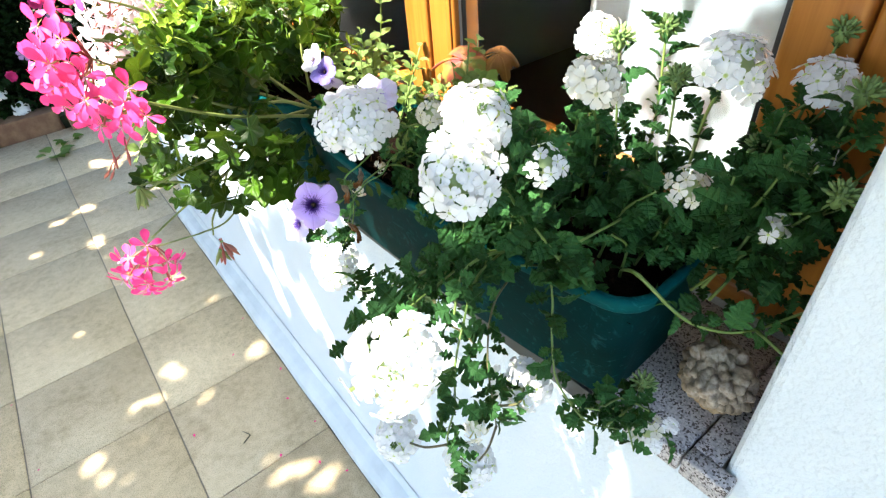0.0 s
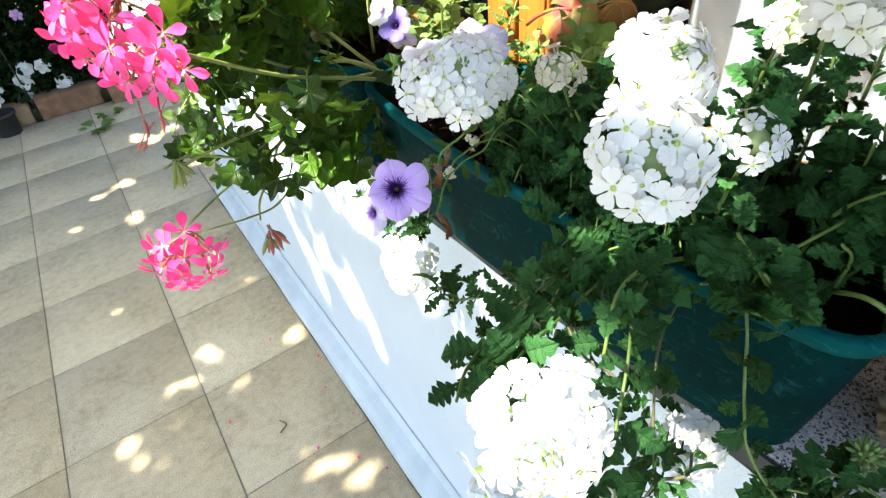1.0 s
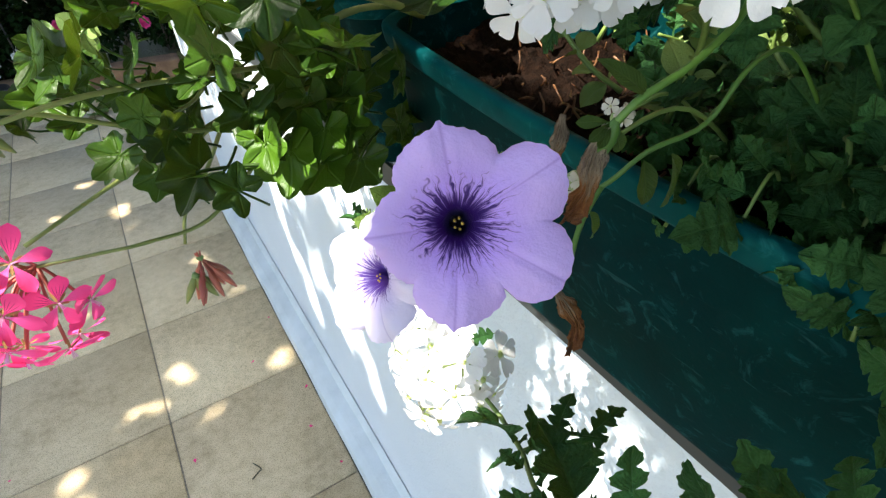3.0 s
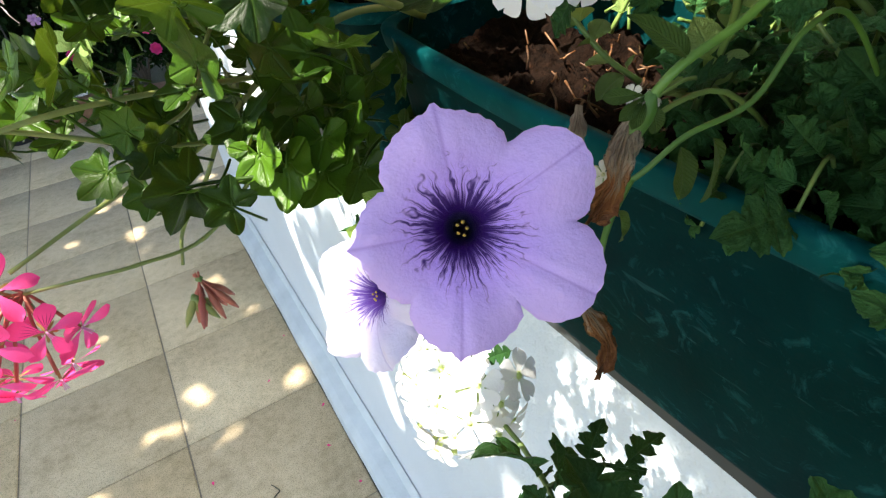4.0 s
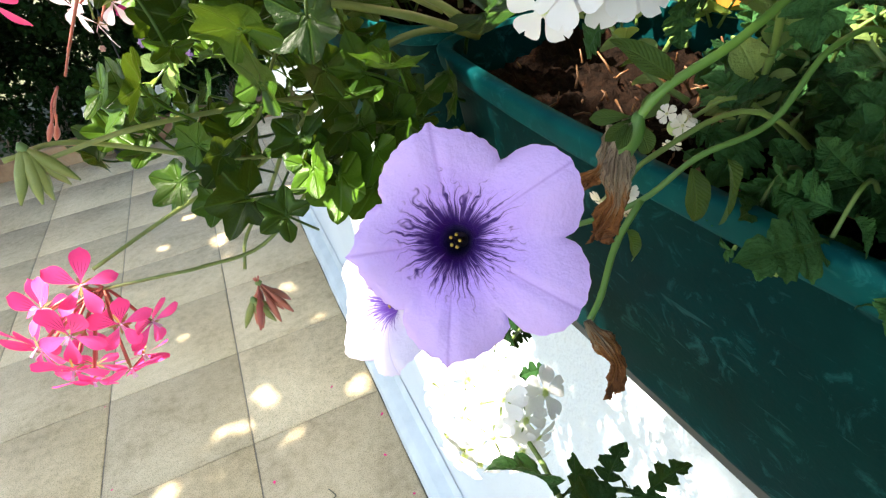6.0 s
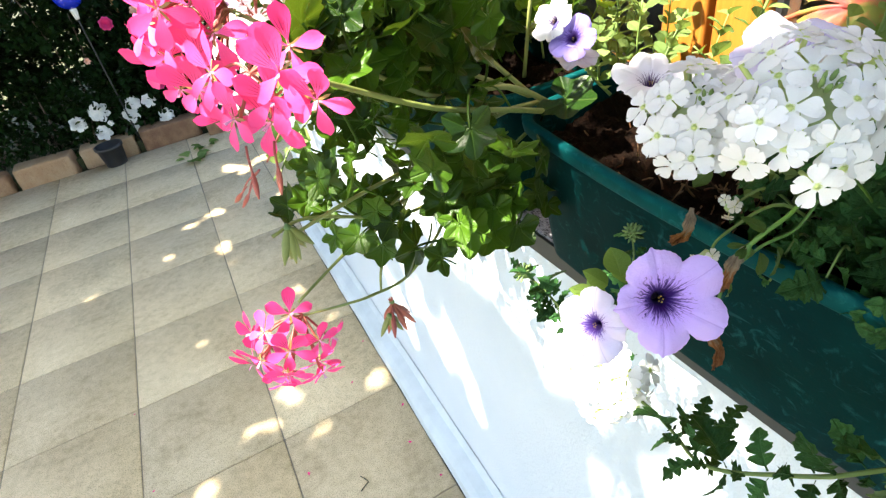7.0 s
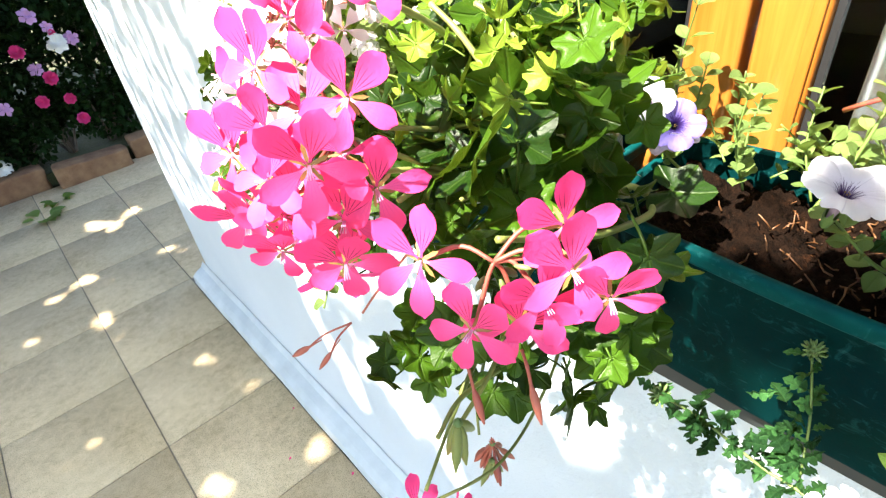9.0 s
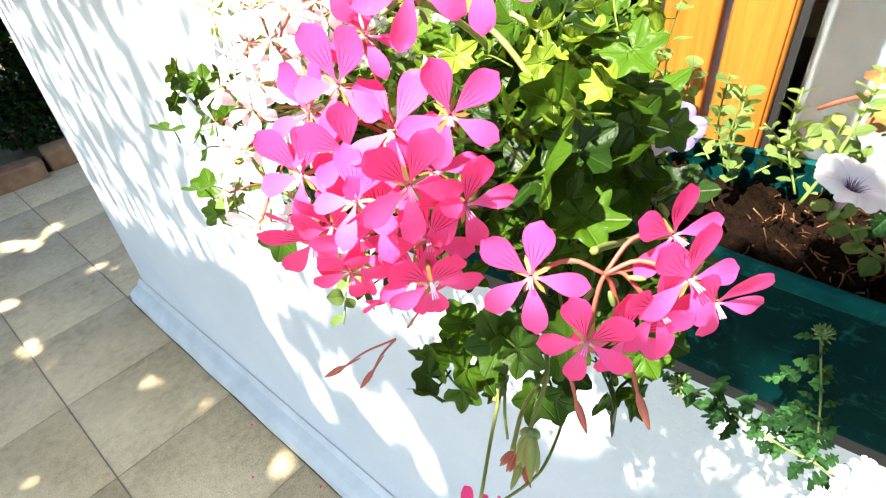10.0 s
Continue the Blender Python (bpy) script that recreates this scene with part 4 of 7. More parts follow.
def verbena_head(plant, at, normal, radius=0.024, florets=WHITE_FLORETS, count=26, size=0.0205, cap=84, hole=9):
    """A flat-domed head of broad florets round a green bud cone."""
    z = Vector(normal).normalized()
    m = outward(at, z)
    rows = ((0.12, -1.1), (0.30, -0.75), (0.50, -0.35), (0.50, 0.0), (0.30, 0.35), (0.10, 0.45))
    core = part("flower_head", cup_mesh("flower_head", PALE_CORE, [(r * radius, h * radius * 0.62) for r, h in rows], 14), plant, m, "domed head of small white florets")
    count = max(4, int(count * 0.97))
    golden = math.pi * (3 - math.sqrt(5))
    lo, hi = math.cos(radians(cap)), math.cos(radians(hole))
    for k in range(count):
        c = hi + (lo - hi) * (k + 0.5) / count
        s = math.sqrt(max(0.0, 1 - c * c))
        a = golden * k
        d = Vector((s * math.cos(a), s * math.sin(a), c)) + jitter(0.16)
        d.normalize()
        p = d * radius * random.uniform(0.76, 1.16)
        p.z = p.z * 0.58 - 0.06 * radius
        tilt = (d + Vector((0, 0, 0.30)) + jitter(0.30)).normalized()
        part("floret", random.choice(florets), core, outward(p, tilt, random.uniform(0, 360), size * random.uniform(0.86, 1.10)))
    if radius > 0.02 and hole > 8:
        for k in range(6):
            a = k * 1.05
            d = Vector((0.18 * math.cos(a), 0.18 * math.sin(a), 1)).normalized()
            part("bud", BUD, core, outward(d * radius * 0.54, d, 0, 0.0060 * random.uniform(0.8, 1.2)))
    return core


def bud_head(plant, at, normal, size=0.014, count=30):
    """A spiky green head of closed buds."""
    core = part("bud_head", cup_mesh("bud_head", CALYX, [(0.2 * size, -0.8 * size), (0.5 * size, -0.2 * size), (0.4 * size, 0.5 * size), (0.1 * size, 0.8 * size)], 8), plant, outward(at, normal), "tight green head of closed buds")
    golden = math.pi * (3 - math.sqrt(5))
    for k in range(count):
        c = 1 - 1.35 * (k + 0.5) / count
        s = math.sqrt(max(0.0, 1 - c * c))
        d = Vector((s * math.cos(golden * k), s * math.sin(golden * k), c + 0.25)).normalized()
        part("bud", BUD, core, outward(d * size * 0.8, d, 0, size * 0.62 * random.uniform(0.8, 1.2)))


def plant_empty(name, label, category, at, group=""):
    """An empty for a plant; its parts are placed in metres from it."""
    return thing(name, label, category, at, group)


# white verbena at the near end of the box
random.seed(11)
verb = plant_empty("verbena_plant", "white verbena with crinkled dark green leaves, growing in the flower box", "flower", (0.022, 0.020, 0.024), "verbenas in the box")
UP = [
    ((0.10, -1.40, 1.38), (-0.066, -1.322, 1.514), (-0.30, -0.45, 0.85), 0.038, 36, WHITE_FLORETS),
    ((0.10, -1.34, 1.38), (-0.053, -1.260, 1.487), (-0.42, -0.35, 0.80), 0.037, 36, WHITE_FLORETS),
    ((0.03, -1.50, 1.38), (-0.082, -1.508, 1.537), (-0.35, -0.62, 0.70), 0.036, 34, WHITE_FLORETS),
    ((0.06, -1.46, 1.38), (-0.033, -1.473, 1.556), (-0.15, -0.60, 0.80), 0.030, 26, WHITE_FLORETS),
    ((0.13, -1.58, 1.38), (0.142, -1.597, 1.580), (-0.25, -0.50, 0.80), 0.030, 20, WHITE_FLORETS),
    ((0.17, -1.60, 1.38), (0.225, -1.640, 1.552), (-0.30, -0.40, 0.85), 0.027, 17, WHITE_FLORETS),
    ((0.15, -1.45, 1.38), (0.157, -1.446, 1.570), (-0.25, -0.40, 0.85), 0.025, 20, WHITE_FLORETS),
    ((0.12, -1.48, 1.38), (0.060, -1.520, 1.572), (-0.15, -0.45, 0.85), 0.024, 20, CREAM_FLORETS),
]
for foot, top, normal, rad, count, kind in UP:
    a, b = Vector(foot), Vector(top)
    mid = (a + b) / 2 + Vector((0.02, 0.02, 0.02)) + jitter(0.012)
    n = Vector(normal).normalized()
    rad *= 0.93
    shoot(verb, (a, mid, b - n * rad * 0.9), 0.0018, 0.0013, VERB_STEM, VERB_LEAVES, 0.027, 0.014)
    verbena_head(verb, b, n, rad, kind, count, 0.0240)
for foot, top, rad, count, kind in (((0.04, -1.49, 1.38), (0.006, -1.517, 1.512), 0.018, 10, WHITE_FLORETS), ((0.09, -1.57, 1.38), (0.104, -1.602, 1.482), 0.020, 14, CREAM_FLORETS),
                                    ((0.14, -1.62, 1.37), (0.177, -1.660, 1.508), 0.018, 10, WHITE_FLORETS), ((0.03, -1.36, 1.38), (0.012, -1.345, 1.504), 0.020, 14, CREAM_FLORETS),
                                    ((0.12, -1.62, 1.36), (0.128, -1.672, 1.460), 0.013, 6, WHITE_FLORETS), ((0.14, -1.44, 1.38), (0.122, -1.462, 1.538), 0.020, 14, CREAM_FLORETS)):
    a, b = Vector(foot), Vector(top)
    shoot(verb, (a, (a + b) / 2 + jitter(0.012), b), 0.0017, 0.0012, VERB_STEM, VERB_LEAVES, 0.026, 0.014)
    verbena_head(verb, b, (-0.3, -0.5, 0.8), rad, kind, count, 0.0165, 88, 6)
for foot, top in (((0.17, -1.50, 1.38), (0.191, -1.498, 1.578)), ((0.12, -1.50, 1.38), (0.134, -1.486, 1.580)), ((0.14, -1.54, 1.38), (0.164, -1.535, 1.546)), ((0.19, -1.61, 1.38), (0.262, -1.625, 1.582)),
                  ((0.15, -1.61, 1.37), (0.188, -1.616, 1.494)), ((0.12, -1.63, 1.37), (0.160, -1.658, 1.500)), ((0.12, -1.64, 1.36), (0.147, -1.700, 1.498)), ((0.16, -1.64, 1.37), (0.201, -1.674, 1.558))):
    a, b = Vector(foot), Vector(top)
    shoot(verb, (a, (a + b) / 2 + jitter(0.010), b), 0.0017, 0.0012, VERB_STEM, VERB_LEAVES, 0.026, 0.014)
    bud_head(verb, b, (-0.1, -0.15, 1.0))

# leafy filling of the same plant over the rim
random.seed(12)
bush = plant_empty("verbena_plant", "dense leafy verbena cushion spilling over the flower box rim", "flower", (0.022, 0.020, 0.024), "verbenas in the box")
for k in range(26):
    y = random.uniform(-1.60, -1.31)
    a = Vector((random.uniform(0.01, 0.19), y, 1.385))
    b = a + Vector((random.uniform(-0.07, 0.03), random.uniform(-0.05, 0.03), random.uniform(0.02, 0.105)))
    shoot(bush, (a, (a + b) / 2 + jitter(0.012), b), 0.0016, 0.0010, VERB_STEM, VERB_LEAVES, 0.027, 0.012, 0.1)

for k in range(4):
    y = random.uniform(-1.480, -1.400)
    a = Vector((0.06 - (y + 1.5) * 0.07, y, 1.388))
    b = a + Vector((random.uniform(-0.095, -0.055), random.uniform(-0.04, 0.03), random.uniform(-0.03, 0.04)))
    shoot(bush, (a, (a + b) / 2 + Vector((0, 0, 0.030)), b), 0.0010, 0.0008, VERB_STEM, VERB_LEAVES, 0.022, 0.009, 0.12)

for k in range(16):
    y = random.uniform(-1.475, -1.325)
    a = Vector((random.uniform(0.035, 0.06), y, 1.395))
    b = a + Vector((random.uniform(-0.055, -0.035), random.uniform(-0.04, 0.02), random.uniform(-0.005, 0.030)))
    shoot(bush, (a, (a + b) / 2 + Vector((-0.012, 0, 0.026)), b), 0.0013, 0.0009, VERB_STEM, VERB_LEAVES, 0.025, 0.013, 0.15)
for k in range(14):
    a = Vector((random.uniform(0.015, 0.040), random.uniform(-1.41, -1.300), 1.385))
    b = a + Vector((random.uniform(-0.052, -0.030), random.uniform(-0.03, 0.02), random.uniform(-0.005, 0.030)))
    shoot(bush, (a, (a + b) / 2 + Vector((-0.004, 0, 0.026)), b), 0.0009, 0.0007, VERB_STEM, VERB_LEAVES, 0.021, 0.009, 0.15)
for k in range(24):
    a = Vector((random.uniform(0.02, 0.14), random.uniform(-1.38, -1.20), 1.39))
    b = a + Vector((random.uniform(-0.05, 0.03), random.uniform(-0.04, 0.02), random.uniform(0.02, 0.055)))
    shoot(bush, (a, (a + b) / 2 + jitter(0.01), b), 0.0013, 0.0009, VERB_STEM, VERB_LEAVES, 0.026, 0.014, 0.1)

for k in range(330):
    y = random.uniform(-1.62, -1.24)
    p = Vector((random.uniform(0.0 if y > -1.47 else 0.06, 0.20), y, 0.0))
    p.z = 1.385 + random.uniform(0.0, 0.075) * (1.0 if y < -1.36 else 0.55)
    part("leaf", random.choice(VERB_LEAVES), bush, facing(p, Vector((-0.3, -0.2, 0.35)) + jitter(0.9), Vector((-0.3, -0.35, 0.9)) + jitter(0.6), 0.025 * random.uniform(0.6, 1.2)))

# trailing shoots in front of the box
random.seed(13)
trail = plant_empty("verbena_plant", "trailing white verbena hanging over the sill edge", "flower", (0.022, 0.020, 0.024), "verbenas in the box")
shoot(trail, ((0.060, -1.575, 1.395), (0.040, -1.605, 1.418), (0.052, -1.647, 1.388), (0.078, -1.673, 1.371), (0.101, -1.693, 1.373), (0.132, -1.712, 1.385), (0.150, -1.735, 1.405)), 0.0019, 0.0013, VERB_STEM, VERB_LEAVES, 0.024, 0.012, 0.3)
shoot(trail, ((0.101, -1.693, 1.373), (0.094, -1.715, 1.372), (0.092, -1.745, 1.362)), 0.0018, 0.0012, VERB_STEM, VERB_LEAVES, 0.025, 0.014, 0.2)
shoot(trail, ((0.065, -1.562, 1.447), (-0.007, -1.550, 1.432), (-0.033, -1.569, 1.400), (-0.051, -1.588, 1.369), (-0.058, -1.604, 1.343), (-0.050, -1.633, 1.311), (-0.024, -1.653, 1.295)), 0.0012, 0.0009, VERB_STEM, VERB_LEAVES, 0.028, 0.013, 0.15)
bud_head(trail, (0.013, -1.646, 1.323), (-0.2, -0.4, 0.9), 0.013)
shoot(trail, ((-0.035, -1.645, 1.303), (-0.010, -1.650, 1.312), (0.013, -1.646, 1.318)), 0.0013, 0.0010, VERB_STEM, VERB_LEAVES, 0.022, 0.016)
verbena_head(trail, (0.002, -1.668, 1.284), (-0.3, -0.5, 0.6), 0.014, CREAM_FLORETS, 8, 0.0145, 100)
for p in ((0.016, -1.680, 1.290), (-0.010, -1.664, 1.276), (-0.004, -1.678, 1.277)):
    verbena_head(trail, p, (-0.4, -0.5, 0.5), 0.006, WHITE_FLORETS, 3, 0.0150, 60, 5)
shoot(trail, ((-0.016, -1.495, 1.420), (-0.073, -1.512, 1.425), (-0.115, -1.541, 1.415), (-0.139, -1.557, 1.391), (-0.146, -1.561, 1.347), (-0.157, -1.560, 1.296), (-0.139, -1.571, 1.250)), 0.0012, 0.0009, VERB_STEM, LOBED_LEAVES, 0.025, 0.011, 0.1)
shoot(trail, ((-0.03, -1.52, 1.415), (-0.075, -1.535, 1.405), (-0.105, -1.560, 1.375), (-0.112, -1.575, 1.330), (-0.105, -1.570, 1.285)), 0.0011, 0.0008, DARK_STEM, LOBED_LEAVES, 0.024, 0.011, 0.2)
shoot(trail, ((-0.112, -1.575, 1.330), (-0.09, -1.585, 1.325), (-0.076, -1.578, 1.328)), 0.0013, 0.0010, DARK_STEM, VERB_LEAVES, 0.024, 0.016)
shoot(trail, ((0.00, -1.50, 1.41), (-0.05, -1.50, 1.43), (-0.085, -1.505, 1.43), (-0.11, -1.52, 1.40)), 0.0018, 0.0012, VERB_STEM, VERB_LEAVES, 0.025, 0.012, 0.1)
verbena_head(trail, (-0.190, -1.549, 1.426), (-0.45, -0.65, 0.55), 0.035, WHITE_FLORETS, 30, 0.0270)
stem_part(trail, ((-0.139, -1.557, 1.391), (-0.165, -1.556, 1.400), (-0.185, -1.550, 1.418)), 0.0015, 0.0012, VERB_STEM)
verbena_head(trail, (-0.067, -1.568, 1.317), (-0.40, -0.60, 0.60), 0.026, WHITE_FLORETS, 28)
verbena_head(trail, (-0.176, -1.488, 1.236), (-0.50, -0.50, 0.50), 0.024, WHITE_FLORETS, 26)
verbena_head(trail, (-0.119, -1.538, 1.182), (-0.40, -0.50, 0.60), 0.026, WHITE_FLORETS, 28)
stem_part(trail, ((-0.157, -1.560, 1.296), (-0.165, -1.530, 1.262), (-0.170, -1.500, 1.240)), 0.0013, 0.0011, DARK_STEM)
stem_part(trail, ((-0.105, -1.570, 1.285), (-0.110, -1.562, 1.240), (-0.112, -1.548, 1.200)), 0.0013, 0.0011, DARK_STEM)
verbena_head(trail, (-0.118, -1.553, 1.278), (-0.4, -0.5, 0.4), 0.014, CREAM_FLORETS, 9, 0.0140, 100)
for k in range(26):
    a = Vector((random.uniform(0.13, 0.21), random.uniform(-1.645, -1.59), 1.385))
    b = Vector((random.uniform(0.10, 0.25), random.uniform(-1.70, -1.62), random.uniform(1.42, 1.54)))
    shoot(trail, (a, (a + b) / 2 + jitter(0.012), b), 0.0015, 0.0010, VERB_STEM, VERB_LEAVES, 0.027, 0.012, 0.12)
for k in range(9):
    a = Vector((-0.055, -1.615, 1.330)).lerp(Vector((0.0, -1.655, 1.300)), k / 8)
    b = a + Vector((random.uniform(-0.01, 0.035), random.uniform(-0.03, 0.01), random.uniform(-0.03, 0.025)))
    shoot(trail, (a, (a + b) / 2 + jitter(0.006), b), 0.0011, 0.0008, VERB_STEM, LOBED_LEAVES, 0.022, 0.009, 0.05)
# leaves in the gap between the box's end and the wall
for k in range(70):
    p = Vector((random.uniform(0.10, 0.25), random.uniform(-1.70, -1.60), random.uniform(1.35, 1.47)))
    part("leaf", random.choice(VERB_LEAVES), trail, facing(p, Vector((-0.3, -0.3, 0.1)) + jitter(0.9), Vector((-0.3, -0.35, 0.9)) + jitter(0.6), 0.026 * random.uniform(0.6, 1.2)))
# leafy shoots that hang forward over the edge
random.seed(14)
fore = plant_empty("verbena_plant", "leafy verbena shoots hanging forward over the box rim", "flower", (0, 0, 0), "verbenas in the box")
shoot(fore, ((0.075, -1.445, 1.380), (0.041, -1.438, 1.426), (-0.002, -1.426, 1.429), (-0.061, -1.423, 1.417), (-0.099, -1.426, 1.414), (-0.131, -1.436, 1.416), (-0.162, -1.451, 1.420), (-0.181, -1.468, 1.424)), 0.0016, 0.0010, VERB_STEM, VERB_LEAVES, 0.025, 0.010, 0.1)
shoot(fore, ((0.070, -1.460, 1.380), (0.040, -1.458, 1.418), (0.010, -1.457, 1.427), (-0.025, -1.455, 1.435), (-0.072, -1.460, 1.432), (-0.106, -1.465, 1.431), (-0.134, -1.470, 1.430), (-0.155, -1.484, 1.433)), 0.0014, 0.0010, VERB_STEM, VERB_LEAVES, 0.025, 0.010, 0.1)
shoot(fore, ((-0.084, -1.464, 1.421), (-0.088, -1.486, 1.411), (-0.079, -1.502, 1.402), (-0.075, -1.516, 1.390)), 0.0012, 0.0009, DARK_STEM, LOBED_LEAVES, 0.022, 0.010, 0.1)
shoot(fore, ((0.080, -1.450, 1.380), (0.041, -1.445, 1.422), (0.004, -1.438, 1.429), (-0.026, -1.432, 1.430), (-0.055, -1.435, 1.430), (-0.077, -1.442, 1.422)), 0.0012, 0.0009, VERB_STEM, VERB_LEAVES, 0.024, 0.010, 0.1)
for k in range(14):
    if k % 3 == 2:
        continue
    a = Vector((0.02, -1.44, 1.43)).lerp(Vector((-0.165, -1.462, 1.422)), (k + 0.5) / 14)
    b = a + Vector((random.uniform(-0.025, 0.01), random.uniform(-0.04, 0.02), random.uniform(-0.045, 0.015)))
    shoot(fore, (a, (a + b) / 2 + jitter(0.006), b), 0.0010, 0.0008, VERB_STEM, VERB_LEAVES, 0.022, 0.010, 0.1)
# the shoot below the large petunia
low = plant_empty("verbena_plant", "thin verbena shoot with a white head below the petunias", "flower", (0, 0, 0), "verbenas in the box")
shoot(low, ((0.08, -1.425, 1.380), (0.04, -1.42, 1.425), (-0.005, -1.415, 1.425), (-0.032, -1.408, 1.402), (-0.050, -1.388, 1.385), (-0.066, -1.372, 1.370), (-0.080, -1.355, 1.360), (-0.094, -1.338, 1.352), (-0.098, -1.322, 1.345), (-0.088, -1.300, 1.333), (-0.084, -1.280, 1.330)), 0.0016, 0.0011, VERB_STEM, LOBED_LEAVES, 0.024, 0.010, 0.3)
shoot(low, ((-0.088, -1.300, 1.333), (-0.070, -1.305, 1.338), (-0.055, -1.312, 1.330)), 0.0012, 0.0009, VERB_STEM, LOBED_LEAVES, 0.019, 0.010, 0.1)
part("leaf", VERB_PALE, low, facing((-0.040, -1.396, 1.388), (-0.7, -0.25, -0.55), (-0.45, -0.6, 0.6), 0.050))
verbena_head(low, (-0.090, -1.243, 1.326), (-0.60, -0.62, 0.35), 0.029, WHITE_FLORETS, 22, 0.0245, 100, 6)
# the small sprig on the box's far half
SPRIG = ((-0.070, -1.209, 1.319), (-0.070, -1.191, 1.319), (-0.070, -1.176, 1.322), (-0.070, -1.158, 1.327), (-0.070, -1.136, 1.332), (-0.070, -1.107, 1.331))
shoot(low, ((-0.084, -1.280, 1.330), (-0.080, -1.255, 1.322), (-0.074, -1.230, 1.318), *SPRIG), 0.0012, 0.0010, VERB_STEM, LOBED_LEAVES, 0.020, 0.011, 0.25)
shoot(low, (SPRIG[0], (-0.050, -1.204, 1.326), (-0.030, -1.196, 1.345), (-0.018, -1.186, 1.370), (-0.015, -1.180, 1.388)), 0.0010, 0.0008, VERB_STEM, LOBED_LEAVES, 0.018, 0.013, 0.1)
random.seed(19)
for k in range(34):
    p = Vector(SPRIG[0]).lerp(Vector(SPRIG[2]), random.random()) + Vector((random.uniform(0.0, 0.045), random.uniform(-0.02, 0.02), random.uniform(-0.012, 0.030)))
    part("leaf", random.choice(LOBED_LEAVES), low, facing(p, Vector((-0.3, 0.2, -0.3)) + jitter(0.8), Vector((-0.4, -0.6, 0.6)) + jitter(0.4), random.uniform(0.015, 0.023)))
for k in range(16):
    f = random.uniform(0.0, len(SPRIG) - 1.01)
    p = Vector(SPRIG[int(f)]).lerp(Vector(SPRIG[int(f) + 1]), f % 1.0) + jitter(0.006)
    part("leaf", random.choice(LOBED_LEAVES), low, facing(p, Vector((-0.4, 0.2, -0.5)) + jitter(0.8), Vector((-0.4, -0.6, 0.6)) + jitter(0.4), random.uniform(0.014, 0.021)))
bud_head(low, (-0.015, -1.180, 1.391), (-0.3, -0.3, 0.9), 0.008)
bud_head(low, SPRIG[-1], (-0.6, 0.4, 0.6), 0.009)


# ---- petunias ----
BIG_LOBES = [(-59, 0.75, -33, 1.15, 0.0), (-3, 0.86, 29, 1.12, 0.05), (54, 0.70, 97, 0.91, 0.26), (147, 0.62, 184, 0.82, 0.30), (230, 0.70, 263, 0.97, 0.22)]
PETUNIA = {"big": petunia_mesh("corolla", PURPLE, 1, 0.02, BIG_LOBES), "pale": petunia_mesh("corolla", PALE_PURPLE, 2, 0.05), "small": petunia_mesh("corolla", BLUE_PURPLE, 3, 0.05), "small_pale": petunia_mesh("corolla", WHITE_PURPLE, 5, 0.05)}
TUBE = cup_mesh("tube", stem_material("lilac_tube", (0.30, 0.22, 0.30), (0.48, 0.40, 0.52)), ((0.045, -1.15), (0.075, -0.95), (0.11, -0.64), (0.145, -0.46), (0.185, -0.35)), 16, 1)
SEPALS = cup_mesh("calyx", CALYX, ((0.03, -1.30), (0.10, -1.22), (0.13, -1.05), (0.16, -0.85)), 15, 5, 0.30)


GRIP = cup_mesh("calyx", HAIRY_STEM, ((0.16, -0.35), (0.24, -0.12), (0.40, 0.20), (0.44, 0.60), (0.38, 1.0)), 15, 5, 0.45)
ANTHER = cup_mesh("anther", YELLOW, ((0.006, -0.014), (0.014, -0.006), (0.016, 0.004), (0.008, 0.014)), 8)


def petunia_flower(plant, at, normal, radius, kind, spin=0.0, label=""):
    f = part("flower", PETUNIA[kind], plant, outward(at, normal, spin, radius), label)
    part("tube", TUBE, f)
    part("calyx", SEPALS, f)
    for k in range(5):
        a = k * 1.2566
        part("anther", ANTHER, f, Matrix.Translation((0.04 * math.cos(a), 0.055 * math.sin(a), -0.20 - 0.02 * (k % 2))))
    return f


random.seed(21)
pet = plant_empty("petunia_plant", "lilac petunia with dark-veined flowers hanging over the box rim", "flower", (0, 0, 0), "petunias in the box")
petunia_flower(pet, (-0.1180, -1.3020, 1.4675), (-0.40, -0.73, 0.55), 0.0264, "big", 1, "large lilac flower with a dark veined throat")
petunia_flower(pet, (-0.131, -1.267, 1.430), (-0.80, -0.20, 0.48), 0.0218, "pale", 30, "pale lilac flower with a veined throat")
stem_part(pet, ((0.075, -1.345, 1.380), (0.052, -1.325, 1.450), (0.012, -1.300, 1.512), (-0.028, -1.298, 1.524), (-0.038, -1.311, 1.508), (-0.058, -1.315, 1.499), (-0.075, -1.314, 1.493), (-0.0795, -1.3115, 1.4868)), 0.0008, 0.0010, HAIRY_STEM, 10, 6, 0.0)
part("calyx", GRIP, pet, outward((-0.0795, -1.3113, 1.4862), (-0.10, 0.28, -0.95), 0, 0.0058), "green calyx round the withered trumpet")
stem_part(pet, ((0.070, -1.330, 1.380), (0.045, -1.312, 1.440), (0.014, -1.302, 1.480), (-0.012, -1.303, 1.484), (-0.028, -1.303, 1.469), (-0.046, -1.298, 1.463), (-0.060, -1.294, 1.453), (-0.076, -1.285, 1.446), (-0.099, -1.273, 1.4425)), 0.0008, 0.0008, HAIRY_STEM, 10, 6, 0.0)
stem_part(pet, ((-0.076, -1.285, 1.446), (-0.090, -1.268, 1.426), (-0.102, -1.2616, 1.412)), 0.0011, 0.0010, HAIRY_STEM)
